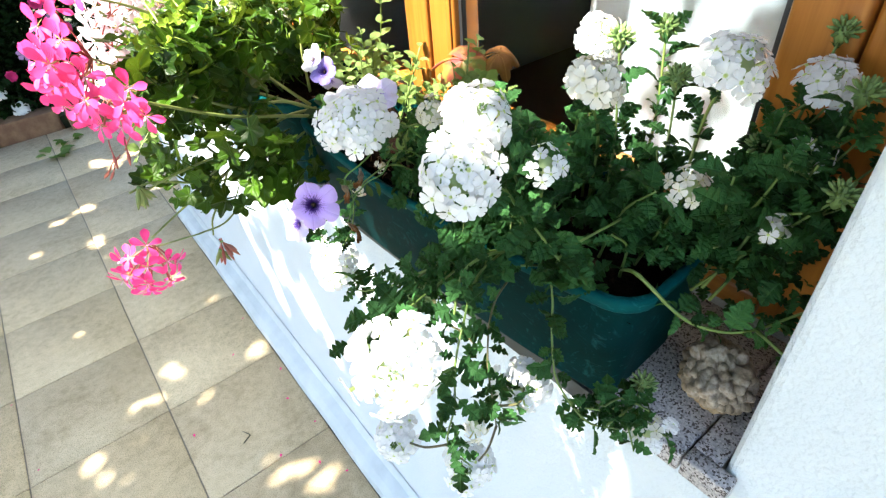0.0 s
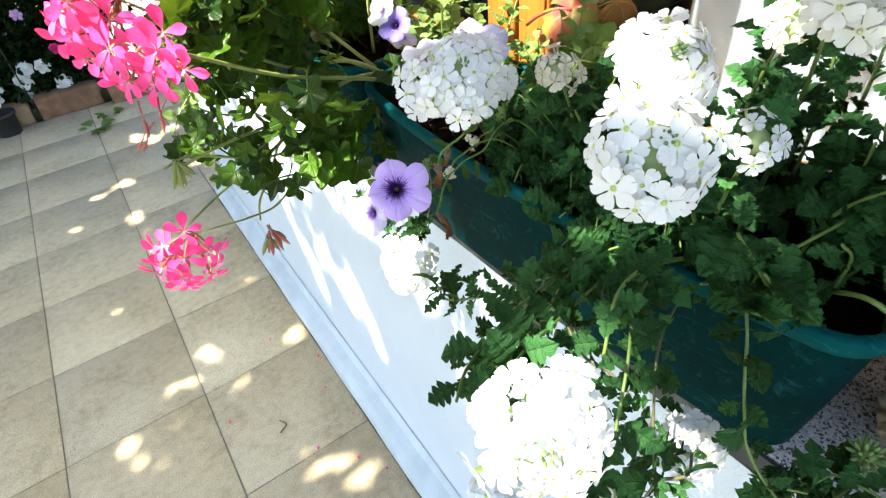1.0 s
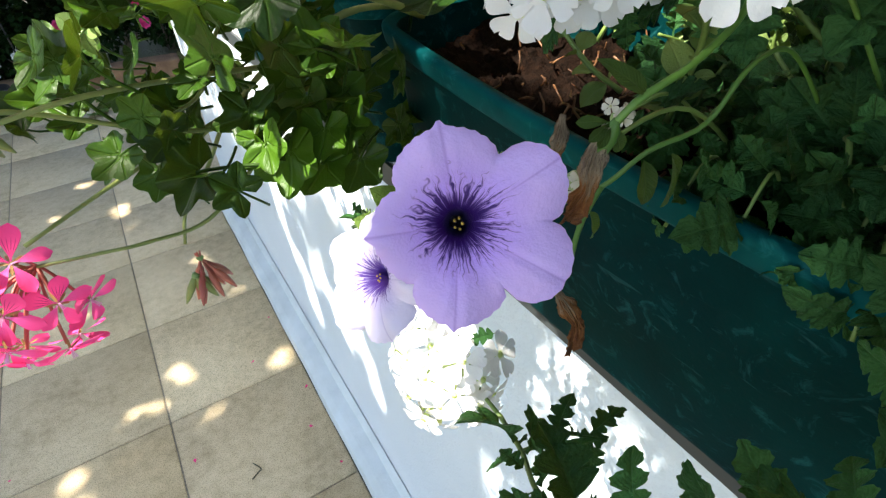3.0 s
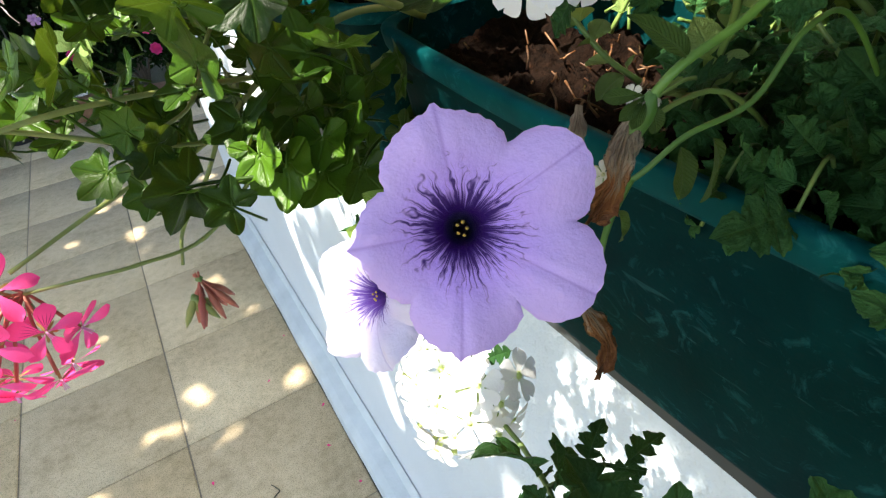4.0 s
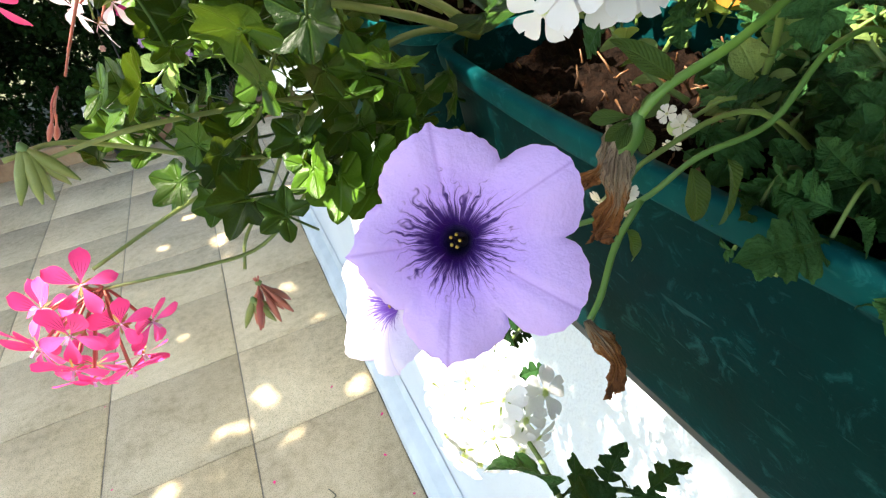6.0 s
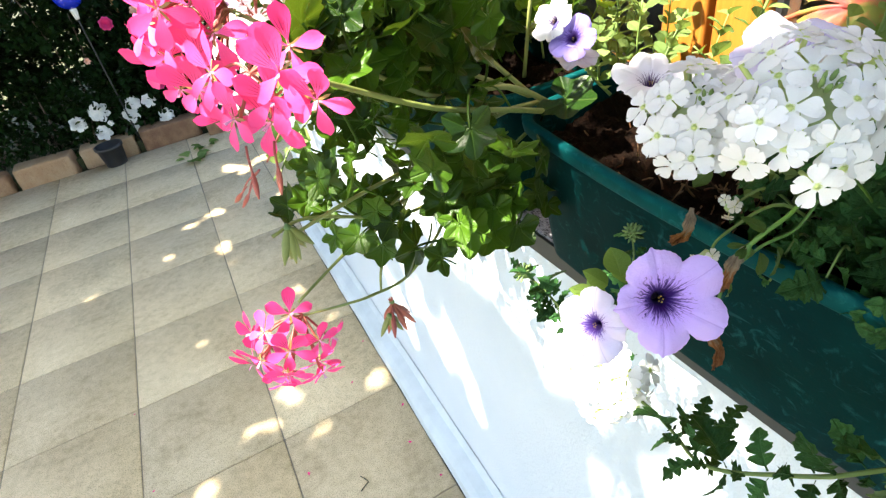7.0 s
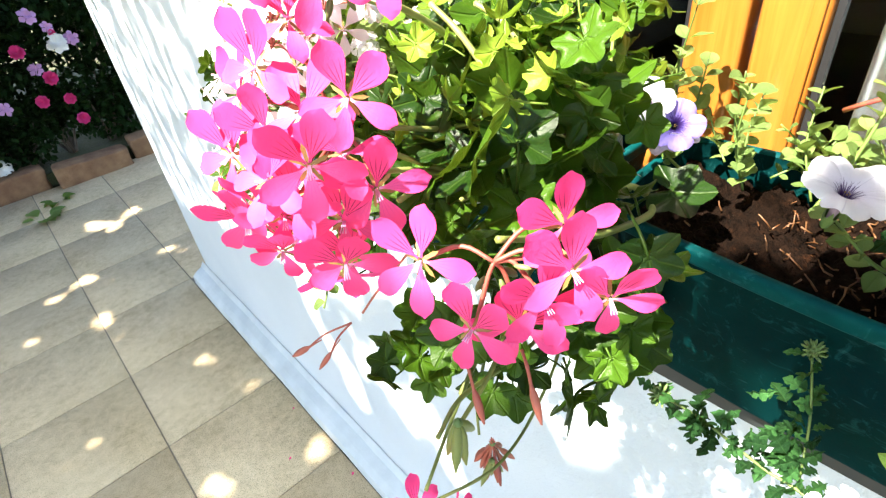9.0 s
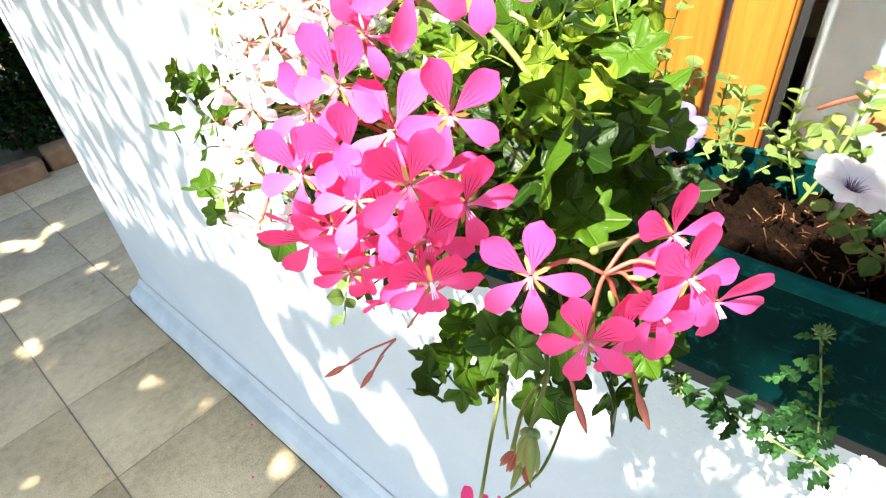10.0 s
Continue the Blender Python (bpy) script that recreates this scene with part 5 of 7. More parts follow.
stem_part(pet, ((-0.060, -1.294, 1.453), (-0.070, -1.297, 1.444), (-0.078, -1.302, 1.434), (-0.083, -1.304, 1.429)), 0.0010, 0.0009, HAIRY_STEM)
for p, a, z in (((-0.050, -1.300, 1.462), (0.2, -0.2, -0.9), 0.020), ((-0.040, -1.302, 1.462), (0.25, -0.2, -0.9), 0.022), ((-0.074, -1.314, 1.494), (-0.5, 0.2, 0.5), 0.014), ((-0.066, -1.296, 1.447), (0.4, -0.3, -0.8), 0.013)):
    part("leaf", random.choice(DULL_LEAVES), pet, facing(p, a, Vector((-0.3, -0.4, 0.8)) + jitter(0.3), z))


def dry_material():
    m = Nodes("shrivelled_petal")
    uv = m.node("ShaderNodeSeparateXYZ", ((0, m.coords("UV")),))
    streak = m.noise(7, 5, m.node("ShaderNodeMapping", (("Vector", m.coords("UV")), ("Scale", (6.0, 0.5, 1.0)))).outputs[0])
    col = m.ramp(m.math("ADD", uv.outputs[1], m.math("MULTIPLY", m.math("SUBTRACT", streak, 0.5), 0.9)), (0.05, (0.40, 0.33, 0.25)), (0.30, (0.22, 0.165, 0.12)), (0.52, (0.38, 0.30, 0.21)), (0.70, (0.34, 0.135, 0.03)), (0.95, (0.16, 0.05, 0.008)))
    m.bump(m.math("ADD", streak, m.math("MULTIPLY", m.noise(900, 3), 0.5)), 1.0, 0.003)
    m.base(col, 0.75)
    m.glow_through(col, 0.2)
    return m.mat


SHRIVELLED = dry_material()


def wilted(plant, at, along, length, wide, seed, rust=0.0):
    """A shrivelled brown trumpet: a pleated, twisted tube that ends in torn curled tips."""
    rnd = random.Random(seed)
    rows, n, pleats = 32, 80, 16
    verts, faces, uvs = [], [], []
    tips = [rnd.uniform(-0.10, 0.12) for _ in range(pleats)]
    for j in range(rows + 1):
        f = j / rows
        r = wide * (0.26 + 0.62 * math.exp(-((f - 0.42) / 0.24) ** 2) + 0.62 * math.exp(-((f - 0.86) / 0.16) ** 2))
        for i in range(n):
            a = 2 * math.pi * i / n
            ph = (i * pleats / n + 0.8 * f) % 1.0
            fold = abs(ph - 0.5) * 2 * (0.75 + 0.25 * math.sin(f * 23 + i))
            crush = noise.noise((math.cos(a) * 1.6, math.sin(a) * 1.6, f * 5 + seed))
            q = r * (0.42 + 0.80 * fold ** 0.8 + rnd.uniform(-0.06, 0.06) + crush * (0.22 + 1.5 * max(0.0, f - 0.55) * 2) + 0.5 * max(0.0, f - 0.6) * noise.noise((math.cos(a) * 4, math.sin(a) * 4, f * 16 + seed)))
            q *= 1 + 0.9 * max(0.0, f - 0.62) * noise.noise((math.cos(a) * 2.6, math.sin(a) * 2.6, f * 22 - seed)) * 2.2
            x = q * math.cos(a) + wide * (0.35 * math.sin(f * 4.2 + seed) + 0.9 * max(0.0, f - 0.7) / 0.3)
            y = f * length * (1.0 + tips[i * pleats // n] * max(0.0, f - 0.75) * 4)
            verts.append((x, y, 0.62 * q * math.sin(a) + 0.3 * wide * math.sin(f * 6 + seed)))
            uvs.append((i / n, rust + (1 - rust) * f))
    for j in range(rows):
        for i in range(n):
            a, b = j * n + i, j * n + (i + 1) % n
            faces.append((a, b, b + n, a + n))
    part("withered_flower", mesh_of("withered_flower", verts, faces, SHRIVELLED, uvs), plant, facing(at, along, (-0.4, -0.6, 0.6)), "shrivelled brown flower")


wilted(pet, (-0.080, -1.311, 1.487), (0.11, 0.30, -0.95), 0.0369, 0.0040, 1)
wilted(pet, (-0.083, -1.304, 1.430), (0.35, -0.10, -1.0), 0.031, 0.0038, 2, 0.5)
wilted(pet, (-0.022, -1.235, 1.445), (-0.25, 0.0, -1.0), 0.026, 0.0045, 3)
for p, a, z in (((-0.106, -1.252, 1.436), (-0.6, 0.3, 0.7), 0.018), ((-0.098, -1.254, 1.440), (0.2, 0.6, 0.7), 0.019), ((-0.092, -1.252, 1.430), (0.5, 0.7, 0.3), 0.021), ((-0.104, -1.250, 1.426), (-0.3, 0.8, 0.1), 0.017), ((-0.112, -1.248, 1.430), (-0.7, 0.4, 0.3), 0.015)):
    part("leaf", random.choice(PET_LEAVES), pet, facing(p, a, Vector((-0.5, -0.5, 0.6)) + jitter(0.3), z))
# green calyx lobes round the tip of the largest withered flower
SEPAL_LOBE = long_leaf("calyx_lobe", DULL_LEAF, 0.36, 0, 0.0, 0.4, 0.25, 4, 0.70)
for along, length in (((-0.91, 0.40, 0.10), 0.0099), ((-0.93, -0.12, -0.35), 0.0086), ((-0.72, -0.36, -0.60), 0.0084), ((0.40, -0.24, -0.88), 0.0124), ((0.44, 0.11, -0.89), 0.0090)):
    part("calyx_lobe", SEPAL_LOBE, pet, facing((-0.080, -1.311, 1.4875), along, (-0.4, -0.75, 0.5), length * 0.85))

pet2 = plant_empty("petunia_plant", "petunia with pale lilac flowers and soft light green leaves", "flower", (0.008, 0.004, 0.032), "petunias in the box")
petunia_flower(pet2, (0.002, -1.166, 1.473), (-0.12, -0.22, 1.0), 0.0290, "small_pale", 5)
petunia_flower(pet2, (-0.010, -1.268, 1.512), (-0.25, -0.30, 0.90), 0.0300, "pale", 40)
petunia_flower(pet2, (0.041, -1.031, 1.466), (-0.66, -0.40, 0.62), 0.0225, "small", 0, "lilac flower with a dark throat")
petunia_flower(pet2, (0.038, -1.004, 1.478), (-0.80, -0.10, 0.60), 0.0225, "small_pale", 20)
petunia_flower(pet2, (0.05, -1.027, 1.443), (-0.40, -0.40, -0.5), 0.0220, "pale", 20)
for a, b in (((0.05, -1.20, 1.39), (0.02, -1.155, 1.442)), ((0.04, -1.24, 1.39), (0.0, -1.262, 1.482)), ((0.10, -1.02, 1.39), (0.090, -1.000, 1.432)), ((0.11, -0.99, 1.39), (0.096, -0.976, 1.450)), ((0.10, -1.13, 1.39), (0.140, -1.150, 1.500)), ((0.15, -1.20, 1.39), (0.175, -1.215, 1.510))):
    a, b = Vector(a), Vector(b)
    shoot(pet2, (a, (a + b) / 2 + jitter(0.01), b), 0.0017, 0.0012, VERB_STEM, PALE_LEAVES, 0.017, 0.013, 0.1)
for k in range(30):
    a = Vector((random.uniform(0.11, 0.20), random.uniform(-1.28, -0.90), 1.385))
    b = a + Vector((random.uniform(-0.03, 0.05), random.uniform(-0.04, 0.04), random.uniform(0.03, 0.11)))
    shoot(pet2, (a, (a + b) / 2 + jitter(0.012), b), 0.0012, 0.0008, VERB_STEM, PALE_LEAVES, 0.017, 0.009, 0.1)


# faded florets that hang over the rim between the petunias
faded = plant_empty("verbena_plant", "withered cream verbena florets hanging over the box rim", "flower", (0, 0, 0), "verbenas in the box")
stem_part(faded, ((0.06, -1.285, 1.405), (0.01, -1.272, 1.452), (-0.03, -1.266, 1.446), (-0.042, -1.266, 1.436)), 0.0011, 0.0008, VERB_STEM)
verbena_head(faded, (-0.044, -1.266, 1.434), (-0.4, -0.3, -0.4), 0.008, CREAM_FLORETS, 5, 0.0100, 95, 5)
stem_part(faded, ((0.07, -1.26, 1.405), (0.03, -1.25, 1.445), (0.005, -1.245, 1.442)), 0.0011, 0.0008, VERB_STEM)
verbena_head(faded, (0.002, -1.244, 1.440), (-0.4, -0.3, 0.2), 0.007, CREAM_FLORETS, 4, 0.0090, 95, 5)


# ---- geraniums ----
def umbel(plant, hub, florets, size=0.044, stalk=RED_STEM, shapes=FLORETS):
    """A flower head: reddish stalks that spread from the hub to florets at (place, face) in metres."""
    hub = Vector(hub)
    verts, faces = [], []
    for p, n in florets:
        p, n = Vector(p), Vector(n).normalized()
        end = p - n * 0.004
        mid = (hub + end) / 2 + Vector((0, 0, 0.006)) - n * 0.004
        tv, tf = tube_data(smooth_line((hub, mid, end), 4), 0.0009, 0.0012, 5)
        b = len(verts)
        verts += tv
        faces += [tuple(b + q for q in f) for f in tf]
    core = part("flower_head", mesh_of("flower_head", [v - hub for v in verts], faces, stalk), plant, Matrix.Translation(hub), "loose pink flower head on thin reddish stalks")
    for p, n in florets:
        part("floret", random.choice(shapes), core, outward(Vector(p) - hub, n, random.uniform(-22, 22), size * random.uniform(0.88, 1.08)))
    for k in range(4):
        d = (Vector((-0.3, -0.4, -0.3)) + jitter(0.9)).normalized()
        part("bud", BUD, core, outward(d * 0.012, d, 0, 0.009 * random.uniform(0.7, 1.1)))
    return core


def spray(centre, radius, count, bias, tilt=0.35):
    """Florets spread over the outer side of a ball."""
    out = []
    golden = math.pi * (3 - math.sqrt(5))
    b = Vector(bias).normalized()
    for k in range(count):
        c = 1 - 1.35 * (k + 0.5) / count
        s = math.sqrt(max(0, 1 - c * c))
        d = Vector((s * math.cos(golden * k), s * math.sin(golden * k), c))
        d = b.to_track_quat("Z", "Y") @ d
        n = (d + b * tilt + jitter(0.2)).normalized()
        out.append((Vector(centre) + d * radius * random.uniform(0.85, 1.1), n))
    return out


random.seed(31)
ger = plant_empty("geranium_plant", "pink ivy-leaved geranium trailing over the flower box, in full bloom", "flower", (0.008, 0.004, 0.032), "geraniums on the sill")
FACE = Vector((-0.58, -0.62, 0.42))
A = [(-0.259, -1.039, 1.588), (-0.280, -1.033, 1.565), (-0.273, -0.990, 1.596), (-0.280, -0.998, 1.570), (-0.277, -1.036, 1.513), (-0.285, -1.001, 1.530), (-0.295, -0.975, 1.522), (-0.283, -1.016, 1.545),
     (-0.290, -0.972, 1.556), (-0.270, -0.975, 1.498), (-0.262, -1.012, 1.498), (-0.250, -0.985, 1.610), (-0.272, -0.985, 1.545), (-0.282, -0.950, 1.510), (-0.262, -0.995, 1.475), (-0.255, -1.040, 1.545), (-0.268, -1.015, 1.580),
     (-0.290, -1.010, 1.555), (-0.268, -1.028, 1.530), (-0.292, -0.990, 1.535), (-0.276, -0.968, 1.580), (-0.288, -0.990, 1.505), (-0.262, -1.030, 1.562)]
umbel(ger, (-0.235, -0.985, 1.548), [(p, FACE + (Vector(p) - Vector((-0.235, -0.985, 1.548))) * 11 + jitter(0.55)) for p in A], 0.041)
B = [(-0.225, -1.121, 1.544), (-0.243, -1.126, 1.521), (-0.223, -1.142, 1.518), (-0.266, -1.109, 1.511), (-0.267, -1.083, 1.533), (-0.248, -1.118, 1.506), (-0.236, -1.133, 1.535)]
umbel(ger, (-0.248, -1.105, 1.532), [(p, FACE + (Vector(p) - Vector((-0.225, -1.090, 1.532))) * 8 + jitter(0.30)) for p in B], 0.039)
D = [(-0.247, -1.014, 1.632), (-0.222, -1.029, 1.634), (-0.262, -0.985, 1.640), (-0.235, -1.000, 1.655)]
umbel(ger, (-0.225, -0.990, 1.622), [(p, FACE + jitter(0.3)) for p in D])
umbel(ger, (-0.270, -1.050, 1.310), spray((-0.288, -1.043, 1.282), 0.040, 14, (-0.4, -0.5, -0.1)), 0.035)
stem_part(ger, ((0.03, -1.02, 1.40), (-0.03, -1.03, 1.44), (-0.10, -1.02, 1.45), (-0.17, -1.00, 1.50), (-0.235, -0.985, 1.548)), 0.0030, 0.0017, GER_STEM)
stem_part(ger, ((0.02, -1.03, 1.40), (-0.04, -1.06, 1.43), (-0.12, -1.07, 1.46), (-0.19, -1.08, 1.50), (-0.232, -1.092, 1.528)), 0.0030, 0.0017, GER_STEM)
stem_part(ger, ((0.03, -0.98, 1.40), (-0.06, -0.96, 1.50), (-0.15, -0.97, 1.58), (-0.225, -0.990, 1.622)), 0.0026, 0.0016, GER_STEM)
stem_part(ger, ((0.03, -1.00, 1.40), (-0.03, -1.005, 1.405), (-0.09, -0.99, 1.375), (-0.130, -0.985, 1.345), (-0.20, -1.01, 1.325)), 0.0030, 0.0020, GER_STEM)
stem_part(ger, ((-0.130, -0.985, 1.345), (-0.21, -1.02, 1.335), (-0.270, -1.050, 1.325)), 0.0018, 0.0013, GER_STEM)
stem_part(ger, ((-0.09, -0.99, 1.375), (-0.15, -1.02, 1.390), (-0.21, -1.06, 1.405), (-0.258, -1.077, 1.405)), 0.0022, 0.0014, GER_STEM)
stem_part(ger, ((-0.130, -0.985, 1.345), (-0.155, -0.990, 1.31), (-0.180, -1.005, 1.29), (-0.190, -1.015, 1.268)), 0.0018, 0.0012, GER_STEM)
stem_part(ger, ((0.00, -1.02, 1.42), (-0.07, -1.00, 1.46), (-0.15, -0.99, 1.475), (-0.21, -0.98, 1.46)), 0.0026, 0.0016, GER_STEM)


# bare yellow-green stems that cross in front of the leaves
twigs = plant_empty("geranium_plant", "bare crossing stems of the trailing pink geranium", "flower", (0, 0, 0), "geraniums on the sill")
stem_part(twigs, ((-0.262, -1.072, 1.442), (-0.232, -1.060, 1.439), (-0.167, -1.040, 1.402), (-0.125, -1.030, 1.390), (-0.064, -1.010, 1.393), (-0.014, -1.000, 1.395), (0.036, -0.990, 1.410)), 0.0014, 0.0020, GER_STEM)
stem_part(twigs, ((-0.262, -1.047, 1.342), (-0.226, -1.060, 1.345), (-0.201, -1.060, 1.342), (-0.161, -1.050, 1.338), (-0.116, -1.040, 1.367), (-0.096, -1.020, 1.390), (-0.064, -1.010, 1.393)), 0.0011, 0.0016, GER_STEM)
stem_part(twigs, ((-0.171, -1.040, 1.384), (-0.163, -1.040, 1.407), (-0.137, -1.030, 1.417), (-0.104, -1.000, 1.453), (-0.05, -0.98, 1.47)), 0.0010, 0.0014, GER_STEM)


def bud_bunch(plant, at, count, size, down=True, mat_mesh=BUD, name="bud_stalk"):
    """A drooping bunch of long closed buds."""
    core = part(name, cup_mesh(name, CALYX, ((0.0012, -0.003), (0.003, 0.0), (0.0012, 0.003)), 7), plant, Matrix.Translation(at), "drooping bunch of closed buds")
    for k in range(count):
        d = Vector((random.uniform(-0.6, 0.6), random.uniform(-0.6, 0.6), -1.0 if down else 0.6)).normalized()
        part("bud", mat_mesh, core, outward(d * size * 0.75, d, 0, size))


LONG_BUD = cup_mesh("bud_tip", GER_STEM, ((0.05, -0.8), (0.16, -0.5), (0.20, 0.0), (0.15, 0.5), (0.03, 0.95)), 8)
POD = cup_mesh("seed_pod", RED_STEM, ((0.02, -1.0), (0.03, -0.5), (0.055, -0.15), (0.12, 0.1), (0.13, 0.4), (0.09, 0.7), (0.03, 0.95)), 8)
bud_bunch(ger, (-0.258, -1.080, 1.415), 9, 0.017, True, LONG_BUD)
bud_bunch(ger, (-0.184, -1.024, 1.258), 13, 0.022, True, POD, "seed_head")
bud_bunch(ger, (-0.192, -1.030, 1.248), 6, 0.016, True, LONG_BUD)
for p, q in (((-0.255, -0.973, 1.418), (-0.285, -0.922, 1.372)), ((-0.255, -0.973, 1.418), (-0.278, -0.959, 1.385)), ((-0.265, -1.100, 1.490), (-0.269, -1.112, 1.468)), ((-0.250, -1.120, 1.495), (-0.256, -1.133, 1.476))):
    p, q = Vector(p), Vector(q)
    part("seed_pod", POD, ger, outward(p.lerp(q, 0.75), q - p, 0, 0.015 + 0.12 * max(0.0, (q - p).length - 0.032)), "reddish withered flower pod")
    stem_part(ger, (p, p.lerp(q, 0.4) + Vector((0, 0, 0.003)), p.lerp(q, 0.7)), 0.0008, 0.0007, RED_STEM)
stem_part(ger, ((-0.215, -1.000, 1.470), (-0.235, -0.985, 1.442), (-0.247, -0.977, 1.424)), 0.0010, 0.0008, RED_STEM)


def leaf_cloud(plant, count, lo, hi, size, meshes, normal, name="leaf", wild=0.45, keep=None):
    """Leaves on short stalks spread through a box-shaped stretch, faces turned to the light."""
    for _ in range(count):
        for _try in range(30):
            p = Vector([random.uniform(a, b) for a, b in zip(lo, hi)])
            if keep is None or keep(p):
                break
        n = Vector(normal) + jitter(wild)
        along = Vector((-0.5, -0.2, 0.1)) + jitter(0.8)
        part(name, random.choice(meshes), plant, facing(p, along, n, size * random.uniform(0.6, 1.15)))


SUNWARD = (-0.50, -0.25, 0.85)
leaf_cloud(ger, 190, (-0.20, -1.06, 1.44), (0.05, -0.90, 1.58), 0.046, GER_LEAVES, SUNWARD, keep=lambda p: p.z < 1.60 + 0.35 * (p.x + 0.05) and p.z > 1.42 - 0.2 * p.x and not (p.x > -0.06 and p.y < -0.93))
leaf_cloud(ger, 34, (-0.22, -1.10, 1.33), (-0.05, -0.97, 1.45), 0.043, GER_LEAVES, (-0.6, -0.5, 0.6), keep=lambda p: p.z > 1.27 - 0.6 * p.x - 0.02)
leaf_cloud(ger, 18, (-0.25, -1.09, 1.30), (-0.17, -0.98, 1.42), 0.033, GER_LEAVES, (-0.6, -0.5, 0.6), keep=lambda p: p.x > -0.215 or p.z > 1.37)
for p in ((-0.050, -1.032, 1.417), (-0.053, -1.056, 1.403), (-0.061, -1.078, 1.389), (-0.078, -1.078, 1.390), (-0.077, -1.052, 1.403), (-0.118, -1.088, 1.397), (-0.060, -1.084, 1.365), (-0.077, -1.027, 1.417), (-0.084, -1.079, 1.368), (-0.118, -1.063, 1.408), (-0.058, -1.021, 1.425), (-0.024, -1.040, 1.406)):
    part("leaf", random.choice(GER_LEAVES), ger, facing(Vector(p) - ger.location, Vector((-0.4, -0.5, -0.5)) + jitter(0.4), Vector((-0.6, -0.5, 0.55)) + jitter(0.25), 0.043 * random.uniform(0.85, 1.15)))
leaf_cloud(ger, 15, (-0.07, -1.06, 1.29), (0.02, -0.985, 1.42), 0.044, GER_LEAVES, (-0.6, -0.5, 0.55))
part("leaf", GER_LEAVES[0], ger, facing((0.020, -1.050, 1.418), (0.3, -0.7, 0.0), (-0.3, -0.3, 0.9), 0.060))
part("leaf", GER_LEAVES[1], ger, facing((-0.110, -1.075, 1.345), (-0.2, -0.4, -0.8), (-0.6, -0.5, 0.5), 0.052))
part("leaf", GER_LEAVES[2], ger, facing((-0.129, -1.003, 1.543), (-0.3, -0.2, 0.4), (-0.55, -0.5, 0.7), 0.062))

for p, along, k in (((-0.178, -1.050, 1.380), (-0.3, -0.4, -0.7), 0), ((-0.195, -1.045, 1.395), (-0.6, -0.1, -0.4), 1), ((-0.103, -1.060, 1.372), (0.1, -0.5, -0.8), 2)):
    part("leaf", GER_LEAVES[k], ger, facing(Vector(p) - ger.location, along, (-0.6, -0.6, 0.5), 0.036))

random.seed(32)
ger2 = plant_empty("geranium_plant", "pink geranium in the farther flower box, its petals painted near white as if in glaring sun", "flower", (0.008, 0.004, 0.032), "geraniums on the sill")
leaf_cloud(ger2, 370, (-0.16, -0.95, 1.40), (0.17, -0.42, 1.60), 0.047, GER_LEAVES, SUNWARD, keep=lambda p: p.z < (1.58 if p.y < -0.88 else 1.53) + 0.25 * (p.x - 0.05) and not (p.x > -0.04 and p.y < -0.86) and not (p.x < -0.06 and p.z > 1.47 and p.y > -0.88))
leaf_cloud(ger2, 40, (-0.20, -0.90, 1.28), (-0.06, -0.50, 1.42), 0.046, GER_LEAVES, (-0.7, -0.3, 0.6), keep=lambda p: p.z > 1.24 - 0.5 * p.x)
for hub in ((-0.17, -0.78, 1.55), (-0.12, -0.68, 1.55), (-0.185, -0.755, 1.495), (-0.215, -0.80, 1.455), (-0.095, -0.74, 1.555), (-0.05, -0.66, 1.575)):
    umbel(ger2, hub, spray(hub, 0.040, 10, (-0.6, -0.3, 0.5)), 0.042, RED_STEM, SUNLIT_FLORETS)
    stem_part(ger2, ((0.04, hub[1] + 0.04, 1.40), (-0.06, hub[1] + 0.02, 1.47), hub), 0.0026, 0.0016, GER_STEM)
for k in range(12):
    y = random.uniform(-0.93, -0.45)
    a = Vector((random.uniform(0.0, 0.10), y, 1.40))
    b = Vector((random.uniform(-0.18, 0.10), y + random.uniform(-0.06, 0.06), random.uniform(1.48, 1.57)))
    stem_part(ger2, (a, (a + b) / 2 + jitter(0.02), b), 0.0024, 0.0016, GER_STEM)

for pts in (((-0.143, -0.962, 1.626), (-0.141, -0.982, 1.612), (-0.138, -1.002, 1.590)), ((-0.109, -0.964, 1.619), (-0.107, -0.984, 1.610), (-0.105, -1.005, 1.591)), ((-0.203, -0.989, 1.578), (-0.165, -0.994, 1.565), (-0.127, -0.998, 1.559)), ((-0.227, -0.996, 1.563), (-0.198, -0.995, 1.552), (-0.169, -0.994, 1.535)), ((-0.214, -1.002, 1.542), (-0.192, -0.996, 1.540), (-0.170, -0.990, 1.539))):
    stem_part(twigs, pts, 0.0017, 0.0021, GER_STEM)
# cream blooms added for the sun-glared blossoms at the farther end of the box
random.seed(38)
cream = plant_empty("verbena_plant", "bushy plant with cream-white blooms added for glaring sunlit blossoms, in the farther box", "flower", (0, 0, 0), "verbenas in the box")
for k in range(24):
    y = -0.84 + 0.014 * k + random.uniform(-0.02, 0.02)
    tip = Vector((random.uniform(-0.10, 0.09), y, random.uniform(1.530, 1.585)))
    root = Vector((0.06, y + 0.03, 1.40))
    shoot(cream, (root, (root + tip) / 2 + jitter(0.015), tip), 0.0016, 0.0011, VERB_STEM, PALE_LEAVES, 0.024, 0.016, 0.45)
    verbena_head(cream, tip, Vector((-0.35, -0.45, 0.7)) + jitter(0.25), 0.013, random.choice((CREAM_FLORETS, WHITE_FLORETS)), 12, 0.0150, 90, 6)

